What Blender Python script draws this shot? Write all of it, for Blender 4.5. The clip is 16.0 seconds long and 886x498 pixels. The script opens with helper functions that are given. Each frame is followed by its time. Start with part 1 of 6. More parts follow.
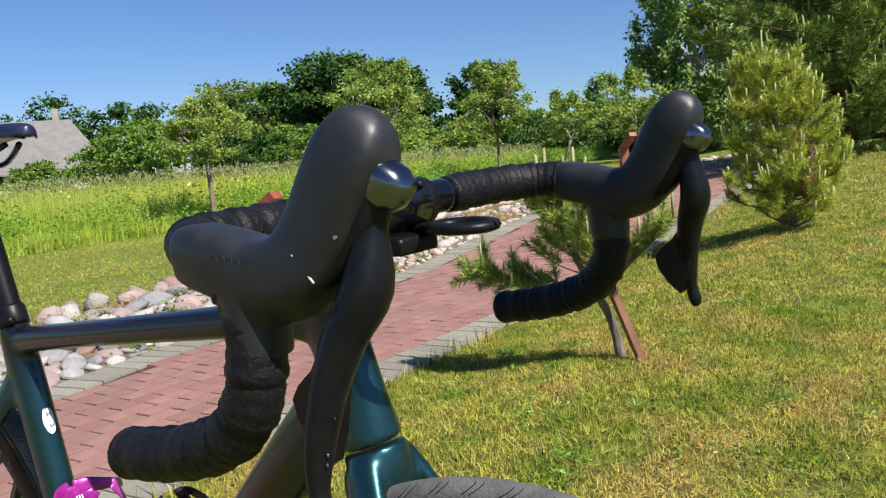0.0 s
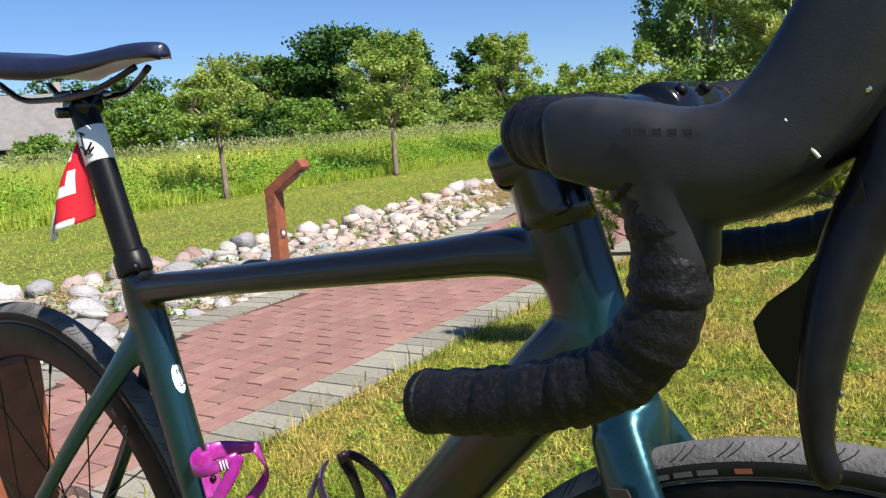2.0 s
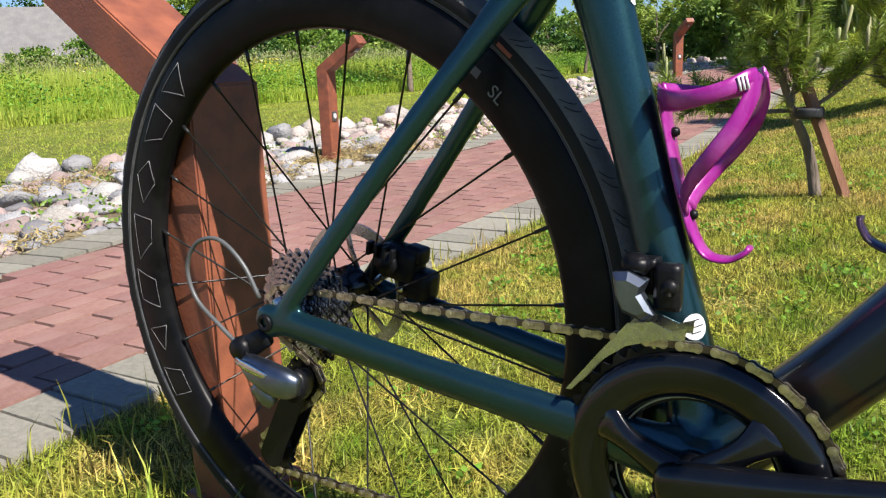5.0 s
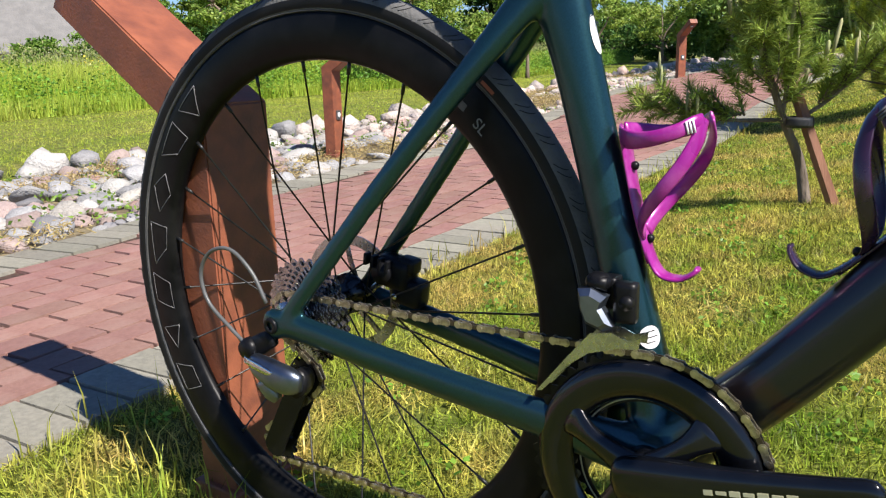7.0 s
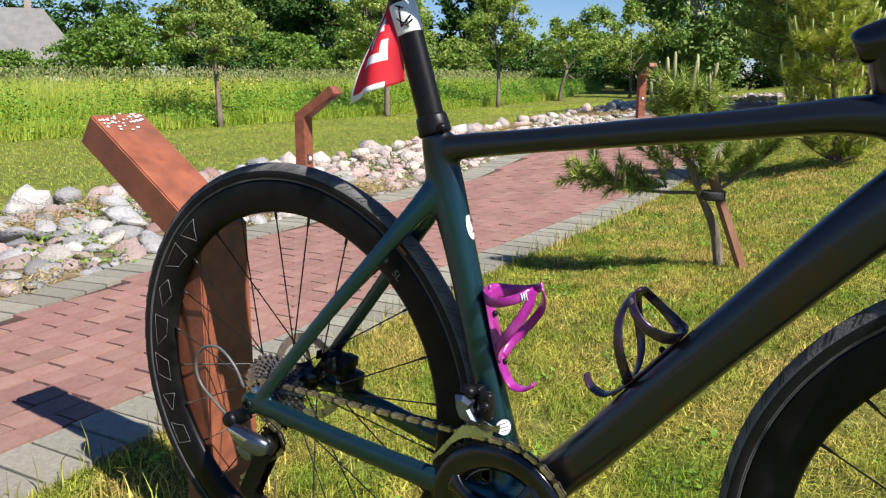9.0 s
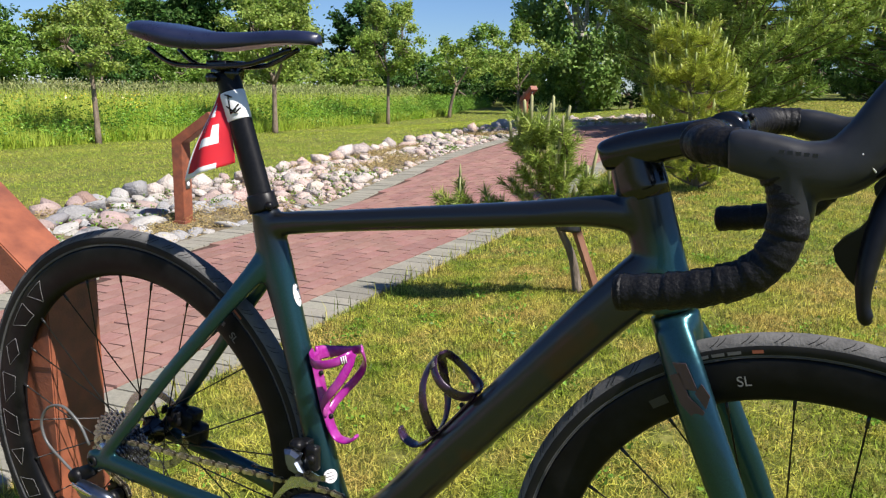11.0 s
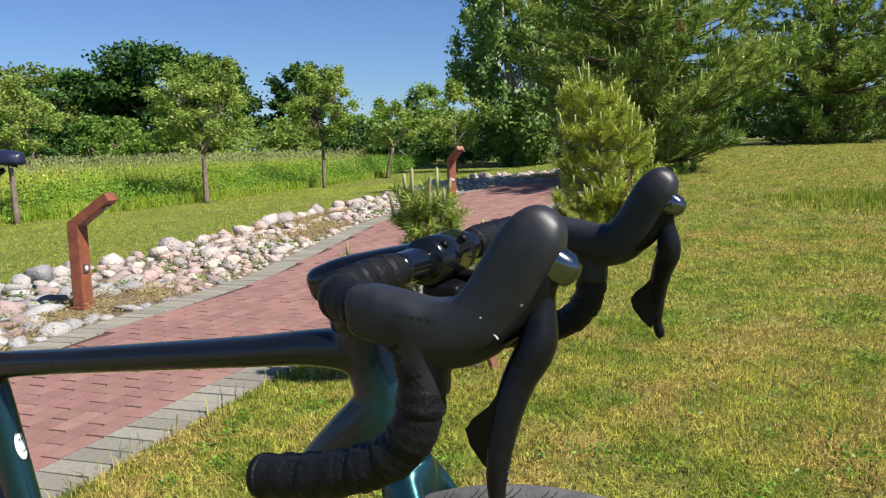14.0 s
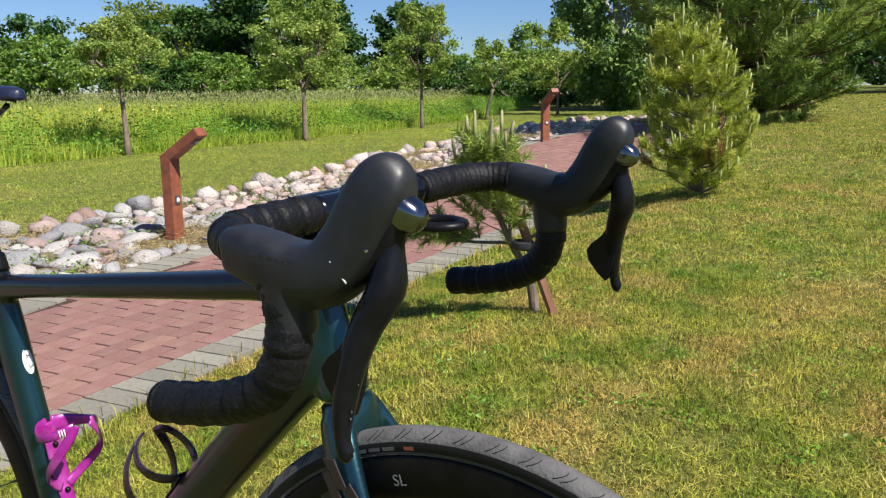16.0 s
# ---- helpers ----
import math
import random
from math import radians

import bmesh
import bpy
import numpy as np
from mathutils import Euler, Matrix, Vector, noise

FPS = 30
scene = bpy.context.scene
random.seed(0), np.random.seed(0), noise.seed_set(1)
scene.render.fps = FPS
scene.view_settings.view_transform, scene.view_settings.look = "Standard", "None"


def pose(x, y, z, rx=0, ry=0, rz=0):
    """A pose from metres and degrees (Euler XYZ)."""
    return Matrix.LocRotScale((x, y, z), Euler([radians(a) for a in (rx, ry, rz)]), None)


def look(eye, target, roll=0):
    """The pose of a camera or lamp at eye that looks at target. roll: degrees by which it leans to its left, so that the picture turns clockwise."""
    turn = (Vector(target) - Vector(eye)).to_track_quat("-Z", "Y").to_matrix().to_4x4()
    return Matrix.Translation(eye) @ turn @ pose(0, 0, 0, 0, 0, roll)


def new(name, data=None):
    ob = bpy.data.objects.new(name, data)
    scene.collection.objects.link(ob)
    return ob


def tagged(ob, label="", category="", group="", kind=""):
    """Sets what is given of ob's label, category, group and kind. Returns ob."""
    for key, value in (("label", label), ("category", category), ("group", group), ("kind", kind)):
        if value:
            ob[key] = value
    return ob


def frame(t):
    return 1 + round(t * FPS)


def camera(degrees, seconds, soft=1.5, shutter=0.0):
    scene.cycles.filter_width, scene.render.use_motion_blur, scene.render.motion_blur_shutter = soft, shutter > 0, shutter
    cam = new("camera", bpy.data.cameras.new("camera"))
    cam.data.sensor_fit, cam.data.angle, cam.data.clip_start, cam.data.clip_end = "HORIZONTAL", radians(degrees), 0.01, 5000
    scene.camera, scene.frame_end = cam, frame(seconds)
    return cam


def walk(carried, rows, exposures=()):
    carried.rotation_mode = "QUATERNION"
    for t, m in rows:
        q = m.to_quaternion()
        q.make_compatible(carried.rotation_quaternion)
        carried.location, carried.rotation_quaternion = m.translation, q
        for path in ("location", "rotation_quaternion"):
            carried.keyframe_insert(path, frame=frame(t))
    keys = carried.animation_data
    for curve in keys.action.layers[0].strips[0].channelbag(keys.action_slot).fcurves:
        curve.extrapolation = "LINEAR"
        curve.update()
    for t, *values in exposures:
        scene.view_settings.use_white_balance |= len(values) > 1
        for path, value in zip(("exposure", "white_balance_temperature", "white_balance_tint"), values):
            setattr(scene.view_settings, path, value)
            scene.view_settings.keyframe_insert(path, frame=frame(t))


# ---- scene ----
cam = camera(57.5, 16.0, soft=1.25)
PATH = [
    (0, (1.297, -0.512, 0.927), (0.173, 1.125, 0.688), -4.3),
    (0.5, (1.301, -0.509, 0.93), (0.182, 1.13, 0.679), -4.4),
    (1, (1.287, -0.513, 0.927), (0.162, 1.12, 0.67), -4.5),
    (1.5, (1.198, -0.531, 0.919), (0.068, 1.095, 0.64), -4.6),
    (2, (1.081, -0.538, 0.889), (-0.045, 1.088, 0.592), -4.1),
    (2.5, (0.959, -0.553, 0.84), (-0.138, 1.088, 0.516), -3.7),
    (3, (0.827, -0.572, 0.757), (-0.259, 1.075, 0.431), -4.2),
    (3.5, (0.715, -0.586, 0.698), (-0.373, 1.058, 0.357), -3.8),
    (4, (0.632, -0.605, 0.641), (-0.46, 1.027, 0.26), -2.6),
    (4.5, (0.576, -0.603, 0.586), (-0.516, 1.012, 0.137), -2.5),
    (7, (0.632, -0.659, 0.623), (-0.468, 0.945, 0.156), -1.5),
    (7.5, (0.691, -0.712, 0.676), (-0.402, 0.906, 0.244), -1.1),
    (8, (0.755, -0.774, 0.725), (-0.348, 0.843, 0.313), -1.0),
    (8.5, (0.814, -0.822, 0.758), (-0.28, 0.802, 0.349), -0.5),
    (9, (0.858, -0.879, 0.827), (-0.188, 0.773, 0.405), 0.2),
    (9.5, (0.893, -0.919, 0.881), (-0.082, 0.77, 0.438), 0.8),
    (10, (0.932, -0.943, 0.925), (0.024, 0.785, 0.489), 0.9),
    (12.5, (1.08, -0.854, 0.924), (0.326, 0.975, 0.627), 0.6),
    (13, (1.12, -0.832, 0.912), (0.39, 1.011, 0.644), 0.2),
    (13.5, (1.145, -0.757, 0.934), (0.429, 1.092, 0.676), 0.2),
    (14, (1.177, -0.699, 0.988), (0.456, 1.15, 0.737), -1.4),
    (14.5, (1.205, -0.68, 1.023), (0.471, 1.16, 0.752), -1.7),
    (15, (1.216, -0.677, 1.018), (0.421, 1.133, 0.708), -1.5),
    (15.5, (1.271, -0.666, 1.005), (0.373, 1.087, 0.655), -1.6),
    (16, (1.32, -0.639, 0.989), (0.383, 1.085, 0.601), -0.4),
]
walk(cam, [(t, look(eye, target, roll)) for t, eye, target, roll in PATH], exposures=[(0, 0.81), (1, 0.79), (1.5, 0.89), (2, 0.97), (3, 0.99), (3.5, 0.97), (4.5, 0.96), (7, 0.95), (8.5, 0.91), (10, 0.85), (12.5, 0.87), (13.5, 0.83), (14, 0.77), (15, 0.71), (16, 0.75)])

# ---- world and sun ----
SUN_DIR = Vector((0.630, -0.137, 0.745)).normalized()
world = bpy.data.worlds.new("sky")
scene.world = world
world.use_nodes = True
wn = world.node_tree
sky = wn.nodes.new("ShaderNodeTexSky")
sky.sky_type = "NISHITA"
sky.sun_disc = False
sky.sun_elevation = math.asin(SUN_DIR.z)
sky.sun_rotation = math.atan2(SUN_DIR.x, SUN_DIR.y)
sky.altitude = 100
sky.air_density = 1.0
sky.dust_density = 0.0
sky.ozone_density = 5.0
tint = wn.nodes.new("ShaderNodeMix")
tint.data_type, tint.blend_type = "RGBA", "MULTIPLY"
tint.inputs[0].default_value = 1.0
tint.inputs[7].default_value = (0.76, 0.90, 1.17, 1.0)
wn.links.new(sky.outputs[0], tint.inputs[6])
wn.links.new(tint.outputs[2], wn.nodes["Background"].inputs[0])
wn.nodes["Background"].inputs[1].default_value = 0.054
sun_data = bpy.data.lights.new("sun", "SUN")
sun_data.energy = 5.0
sun_data.angle = radians(0.53)
sun_data.color = (1.0, 0.94, 0.88)
sun = new("sun", sun_data)
sun.matrix_basis = look(SUN_DIR * 50, (0, 0, 0))

# ---- materials ----


def rgba(c):
    return (c[0], c[1], c[2], 1.0)


def mat(name, c1, c2, rough=0.6, metal=0.0, scale=30.0, bump=0.0, bscale=200.0, stain=None, sscale=4.0, samount=0.5,
        coat=0.0, vary="", spread=0.25, rvar=0.1, spec=0.5, stretch=(1, 1, 1), film=0.0):
    m = bpy.data.materials.new(name)
    m.use_nodes = True
    nt = m.node_tree
    n, link = nt.nodes, nt.links.new
    b = n["Principled BSDF"]
    tc = n.new("ShaderNodeTexCoord")
    mp = n.new("ShaderNodeMapping")
    mp.inputs["Scale"].default_value = stretch
    link(tc.outputs["Object"], mp.inputs["Vector"])
    n1 = n.new("ShaderNodeTexNoise")
    n1.inputs["Scale"].default_value = scale
    n1.inputs["Detail"].default_value = 6
    link(mp.outputs[0], n1.inputs["Vector"])
    r1 = n.new("ShaderNodeMapRange")
    r1.inputs[1].default_value, r1.inputs[2].default_value = 0.3, 0.7
    link(n1.outputs[0], r1.inputs[0])
    mix = n.new("ShaderNodeMix")
    mix.data_type = "RGBA"
    mix.inputs[6].default_value, mix.inputs[7].default_value = rgba(c1), rgba(c2)
    link(r1.outputs[0], mix.inputs[0])
    col = mix.outputs[2]
    if stain:
        n2 = n.new("ShaderNodeTexNoise")
        n2.inputs["Scale"].default_value = sscale
        n2.inputs["Detail"].default_value = 5
        n2.inputs["Roughness"].default_value = 0.65
        link(mp.outputs[0], n2.inputs["Vector"])
        r2 = n.new("ShaderNodeMapRange")
        r2.inputs[1].default_value, r2.inputs[2].default_value, r2.inputs[4].default_value = 0.48, 0.72, samount
        link(n2.outputs[0], r2.inputs[0])
        m2 = n.new("ShaderNodeMix")
        m2.data_type = "RGBA"
        m2.inputs[7].default_value = rgba(stain)
        link(r2.outputs[0], m2.inputs[0])
        link(col, m2.inputs[6])
        col = m2.outputs[2]
    if vary:
        if vary == "object":
            src = n.new("ShaderNodeObjectInfo").outputs["Random"]
        else:
            src = n.new("ShaderNodeNewGeometry").outputs["Random Per Island"]
        hs = n.new("ShaderNodeHueSaturation")
        vr = n.new("ShaderNodeMapRange")
        vr.inputs[3].default_value, vr.inputs[4].default_value = 1 - spread, 1 + spread
        link(src, vr.inputs[0])
        link(vr.outputs[0], hs.inputs["Value"])
        hr = n.new("ShaderNodeMath")
        hr.operation = "MULTIPLY_ADD"
        w = n.new("ShaderNodeTexWhiteNoise")
        w.noise_dimensions = "1D"
        link(src, w.inputs["W"])
        link(w.outputs["Value"], hr.inputs[0])
        hr.inputs[1].default_value, hr.inputs[2].default_value = spread * 0.12, 0.5 - spread * 0.06
        link(hr.outputs[0], hs.inputs["Hue"])
        link(col, hs.inputs["Color"])
        col = hs.outputs[0]
    link(col, b.inputs["Base Color"])
    rr = n.new("ShaderNodeMapRange")
    rr.inputs[3].default_value, rr.inputs[4].default_value = max(0.02, rough - rvar), min(1.0, rough + rvar)
    link(n1.outputs[0], rr.inputs[0])
    link(rr.outputs[0], b.inputs["Roughness"])
    b.inputs["Metallic"].default_value = metal
    b.inputs["Specular IOR Level"].default_value = spec
    b.inputs["Coat Weight"].default_value = coat
    b.inputs["Coat Roughness"].default_value = 0.12
    if film:
        b.inputs["Thin Film Thickness"].default_value = film
        b.inputs["Thin Film IOR"].default_value = 1.45
    if bump:
        n3 = n.new("ShaderNodeTexNoise")
        n3.inputs["Scale"].default_value = bscale
        n3.inputs["Detail"].default_value = 5
        link(mp.outputs[0], n3.inputs["Vector"])
        bp = n.new("ShaderNodeBump")
        bp.inputs["Strength"].default_value = bump
        bp.inputs["Distance"].default_value = 1.0 / bscale
        link(n3.outputs[0], bp.inputs["Height"])
        link(bp.outputs[0], b.inputs["Normal"])
    return m


def leafmat(name, c1, c2, scale=1.5, spread=0.35, trans=0.35, gloss=0.12, grough=0.4, dry=None, dscale=0.9):
    """Thin leaf or blade: diffuse, some light let through, a faint sheen."""
    m = bpy.data.materials.new(name)
    m.use_nodes = True
    nt = m.node_tree
    n, link = nt.nodes, nt.links.new
    n.remove(n["Principled BSDF"])
    geo = n.new("ShaderNodeNewGeometry")
    n1 = n.new("ShaderNodeTexNoise")
    n1.inputs["Scale"].default_value = scale
    n1.inputs["Detail"].default_value = 4
    link(geo.outputs["Position"], n1.inputs["Vector"])
    r1 = n.new("ShaderNodeMapRange")
    r1.inputs[1].default_value, r1.inputs[2].default_value = 0.35, 0.65
    link(n1.outputs[0], r1.inputs[0])
    mix = n.new("ShaderNodeMix")
    mix.data_type = "RGBA"
    mix.inputs[6].default_value, mix.inputs[7].default_value = rgba(c1), rgba(c2)
    link(r1.outputs[0], mix.inputs[0])
    col = mix.outputs[2]
    if dry:
        n2 = n.new("ShaderNodeTexNoise")
        n2.inputs["Scale"].default_value = dscale
        n2.inputs["Detail"].default_value = 6
        n2.inputs["Roughness"].default_value = 0.62
        link(geo.outputs["Position"], n2.inputs["Vector"])
        r2 = n.new("ShaderNodeMapRange")
        r2.inputs[1].default_value, r2.inputs[2].default_value, r2.inputs[4].default_value = 0.47, 0.61, 0.85
        link(n2.outputs[0], r2.inputs[0])
        m2 = n.new("ShaderNodeMix")
        m2.data_type = "RGBA"
        m2.inputs[7].default_value = rgba(dry)
        link(r2.outputs[0], m2.inputs[0])
        link(col, m2.inputs[6])
        col = m2.outputs[2]
    hs = n.new("ShaderNodeHueSaturation")
    vr = n.new("ShaderNodeMapRange")
    vr.inputs[3].default_value, vr.inputs[4].default_value = 1 - spread, 1 + spread
    link(geo.outputs["Random Per Island"], vr.inputs[0])
    link(vr.outputs[0], hs.inputs["Value"])
    w = n.new("ShaderNodeTexWhiteNoise")
    w.noise_dimensions = "1D"
    link(geo.outputs["Random Per Island"], w.inputs["W"])
    hr = n.new("ShaderNodeMapRange")
    hr.inputs[3].default_value, hr.inputs[4].default_value = 0.485, 0.515
    link(w.outputs["Value"], hr.inputs[0])
    link(hr.outputs[0], hs.inputs["Hue"])
    link(col, hs.inputs["Color"])
    d = n.new("ShaderNodeBsdfDiffuse")
    t = n.new("ShaderNodeBsdfTranslucent")
    g = n.new("ShaderNodeBsdfGlossy")
    g.inputs["Roughness"].default_value = grough
    link(hs.outputs[0], d.inputs[0])
    link(hs.outputs[0], t.inputs[0])
    a = n.new("ShaderNodeMixShader")
    a.inputs[0].default_value = trans
    link(d.outputs[0], a.inputs[1])
    link(t.outputs[0], a.inputs[2])
    c = n.new("ShaderNodeMixShader")
    c.inputs[0].default_value = gloss
    link(a.outputs[0], c.inputs[1])
    link(g.outputs[0], c.inputs[2])
    g.inputs["Color"].default_value = (0.5, 0.5, 0.5, 1)
    link(c.outputs[0], n["Material Output"].inputs[0])
    return m


def ground_mat(name, cols, scales, bump=0.4, bscale=60.0, rough=0.95):
    """Two noises over world positions between three colours."""
    m = bpy.data.materials.new(name)
    m.use_nodes = True
    nt = m.node_tree
    n, link = nt.nodes, nt.links.new
    b = n["Principled BSDF"]
    geo = n.new("ShaderNodeNewGeometry")
    col = None
    for i, s in enumerate(scales):
        t = n.new("ShaderNodeTexNoise")
        t.inputs["Scale"].default_value = s
        t.inputs["Detail"].default_value = 7
        t.inputs["Roughness"].default_value = 0.6
        link(geo.outputs["Position"], t.inputs["Vector"])
        r = n.new("ShaderNodeMapRange")
        r.inputs[1].default_value, r.inputs[2].default_value = 0.38, 0.64
        link(t.outputs[0], r.inputs[0])
        x = n.new("ShaderNodeMix")
        x.data_type = "RGBA"
        x.inputs[7].default_value = rgba(cols[i + 1])
        if col is None:
            x.inputs[6].default_value = rgba(cols[0])
        else:
            link(col, x.inputs[6])
        link(r.outputs[0], x.inputs[0])
        col = x.outputs[2]
    link(col, b.inputs["Base Color"])
    b.inputs["Roughness"].default_value = rough
    b.inputs["Specular IOR Level"].default_value = 0.2
    t = n.new("ShaderNodeTexNoise")
    t.inputs["Scale"].default_value = bscale
    t.inputs["Detail"].default_value = 6
    link(geo.outputs["Position"], t.inputs["Vector"])
    bp = n.new("ShaderNodeBump")
    bp.inputs["Strength"].default_value = bump
    bp.inputs["Distance"].default_value = 0.02
    link(t.outputs[0], bp.inputs["Height"])
    link(bp.outputs[0], b.inputs["Normal"])
    return m


M_LAWN = ground_mat("lawn_soil", [(0.13, 0.175, 0.026), (0.21, 0.19, 0.055), (0.06, 0.075, 0.012)], [1.9, 14.0])
M_BLADE = leafmat("lawn_blade", (0.160, 0.245, 0.024), (0.46, 0.430, 0.080), scale=5.5, spread=0.85, trans=0.36, gloss=0.02, dry=(0.50, 0.37, 0.115), dscale=2.4)
M_BLADE_BACK = leafmat("back_lawn_blade", (0.29, 0.38, 0.045), (0.46, 0.48, 0.085), scale=1.4, spread=0.4, trans=0.36, gloss=0.02)
M_STRAW = leafmat("dry_blade", (0.38, 0.31, 0.12), (0.33, 0.28, 0.09), scale=3.0, spread=0.3, trans=0.25, gloss=0.0)
M_TALL = leafmat("meadow_blade", (0.32, 0.46, 0.045), (0.50, 0.55, 0.11), scale=0.35, spread=0.35, trans=0.45, gloss=0.02)
M_SEED = leafmat("seed_head", (0.36, 0.36, 0.17), (0.28, 0.33, 0.11), scale=0.5, spread=0.3, trans=0.35, gloss=0.0)
M_WEED = leafmat("weed_leaf", (0.13, 0.27, 0.028), (0.24, 0.40, 0.06), scale=1.2, spread=0.4, trans=0.4, gloss=0.03)
M_UMBEL = leafmat("white_flower", (0.55, 0.56, 0.46), (0.42, 0.45, 0.33), spread=0.2, trans=0.2, gloss=0.0)
M_YELLOW = leafmat("yellow_flower", (0.65, 0.52, 0.03), (0.55, 0.48, 0.05), spread=0.2, trans=0.2)
M_APPLE = leafmat("apple_leaf", (0.21, 0.32, 0.055), (0.38, 0.46, 0.12), scale=1.3, spread=0.45, trans=0.5, gloss=0.02)
M_DARKLEAF = leafmat("dark_leaf", (0.04, 0.092, 0.022), (0.08, 0.16, 0.036), scale=0.35, spread=0.5, trans=0.3, gloss=0.02)
M_OLIVE = leafmat("olive_leaf", (0.12, 0.17, 0.025), (0.19, 0.25, 0.04), scale=0.4, spread=0.35, trans=0.35, gloss=0.02)
M_BUSH = leafmat("bush_leaf", (0.12, 0.22, 0.03), (0.22, 0.34, 0.065), scale=0.6, spread=0.4, trans=0.4, gloss=0.03)
M_BIRCHLEAF = leafmat("birch_leaf", (0.17, 0.28, 0.07), (0.29, 0.41, 0.12), scale=0.6, spread=0.45, trans=0.45, gloss=0.03)
M_NEEDLE = leafmat("pine_needle", (0.20, 0.29, 0.045), (0.34, 0.41, 0.085), scale=5.0, spread=0.5, trans=0.25, gloss=0.05)
M_NEEDLE_LIGHT = leafmat("young_pine_needle", (0.33, 0.40, 0.05), (0.49, 0.52, 0.10), scale=3.0, spread=0.45, trans=0.35, gloss=0.03)
M_NEEDLE_DARK = leafmat("old_pine_needle", (0.165, 0.26, 0.046), (0.31, 0.40, 0.085), scale=0.8, spread=0.5, trans=0.3, gloss=0.04)
M_BROWN_NEEDLE = leafmat("dead_needle", (0.26, 0.12, 0.04), (0.33, 0.17, 0.06), spread=0.3, trans=0.1)
M_CANDLE = mat("pine_candle", (0.31, 0.29, 0.15), (0.26, 0.28, 0.12), rough=0.9, scale=40, vary="island", spread=0.25)
M_CANDLE_GREEN = mat("pine_candle_green", (0.29, 0.35, 0.10), (0.36, 0.39, 0.14), rough=0.9, scale=10, vary="island", spread=0.3)
M_BARK = mat("bark", (0.10, 0.075, 0.055), (0.21, 0.17, 0.13), rough=0.95, scale=25, bump=0.8, bscale=60, stretch=(1, 1, 0.3))
M_APPLEBARK = mat("apple_bark", (0.12, 0.085, 0.06), (0.24, 0.19, 0.14), rough=0.9, scale=30, bump=0.6, bscale=80, stretch=(1, 1, 0.4))
M_BIRCHBARK = mat("birch_bark", (0.55, 0.52, 0.47), (0.35, 0.32, 0.28), rough=0.8, scale=6, stain=(0.05, 0.045, 0.04), sscale=5, samount=0.9, stretch=(1, 1, 3))
M_PINEBARK = mat("pine_bark", (0.085, 0.055, 0.035), (0.15, 0.095, 0.06), rough=0.95, scale=12, bump=0.8, bscale=40)
M_STAKE = mat("rusty_stake", (0.20, 0.085, 0.045), (0.30, 0.15, 0.09), rough=0.8, scale=30, bump=0.4, bscale=120, stretch=(1, 1, 0.2), stain=(0.12, 0.06, 0.04), sscale=20)
M_TUFT = leafmat("tuft_blade", (0.15, 0.23, 0.025), (0.32, 0.34, 0.06), scale=2.5, spread=0.45, trans=0.35, gloss=0.01)
M_DRYPLANT = leafmat("dry_ground_plant", (0.36, 0.27, 0.12), (0.46, 0.37, 0.17), scale=6.0, spread=0.35, trans=0.25, gloss=0.0)
M_STRAP = mat("black_strap", (0.02, 0.02, 0.022), (0.035, 0.035, 0.037), rough=0.55)
M_BRICK = mat("red_paver", (0.205, 0.103, 0.083), (0.265, 0.140, 0.113), rough=0.92, scale=90, bump=0.5, bscale=260, stain=(0.285, 0.180, 0.148), sscale=9, samount=0.6, vary="object", spread=0.14)
M_BRICK_FAR = mat("red_paver_joined", (0.205, 0.103, 0.083), (0.265, 0.140, 0.113), rough=0.92, scale=60, bump=0.5, bscale=200, stain=(0.285, 0.180, 0.148), sscale=7, samount=0.6, vary="island", spread=0.14)
M_PAVER = mat("grey_paver", (0.18, 0.17, 0.135), (0.26, 0.245, 0.195), rough=0.95, scale=80, bump=0.5, bscale=260, stain=(0.21, 0.20, 0.15), sscale=12, samount=0.6, vary="object", spread=0.16)
M_PAVER_FAR = mat("grey_paver_joined", (0.18, 0.17, 0.135), (0.26, 0.245, 0.195), rough=0.95, scale=60, bump=0.5, bscale=200, stain=(0.21, 0.20, 0.15), sscale=9, samount=0.6, vary="island", spread=0.16)
M_SAND = ground_mat("joint_sand", [(0.07, 0.042, 0.034), (0.13, 0.082, 0.062), (0.04, 0.026, 0.021)], [8.0, 60.0])
M_SOIL = ground_mat("bed_soil", [(0.16, 0.12, 0.075), (0.28, 0.23, 0.13), (0.09, 0.075, 0.045)], [3.0, 25.0])
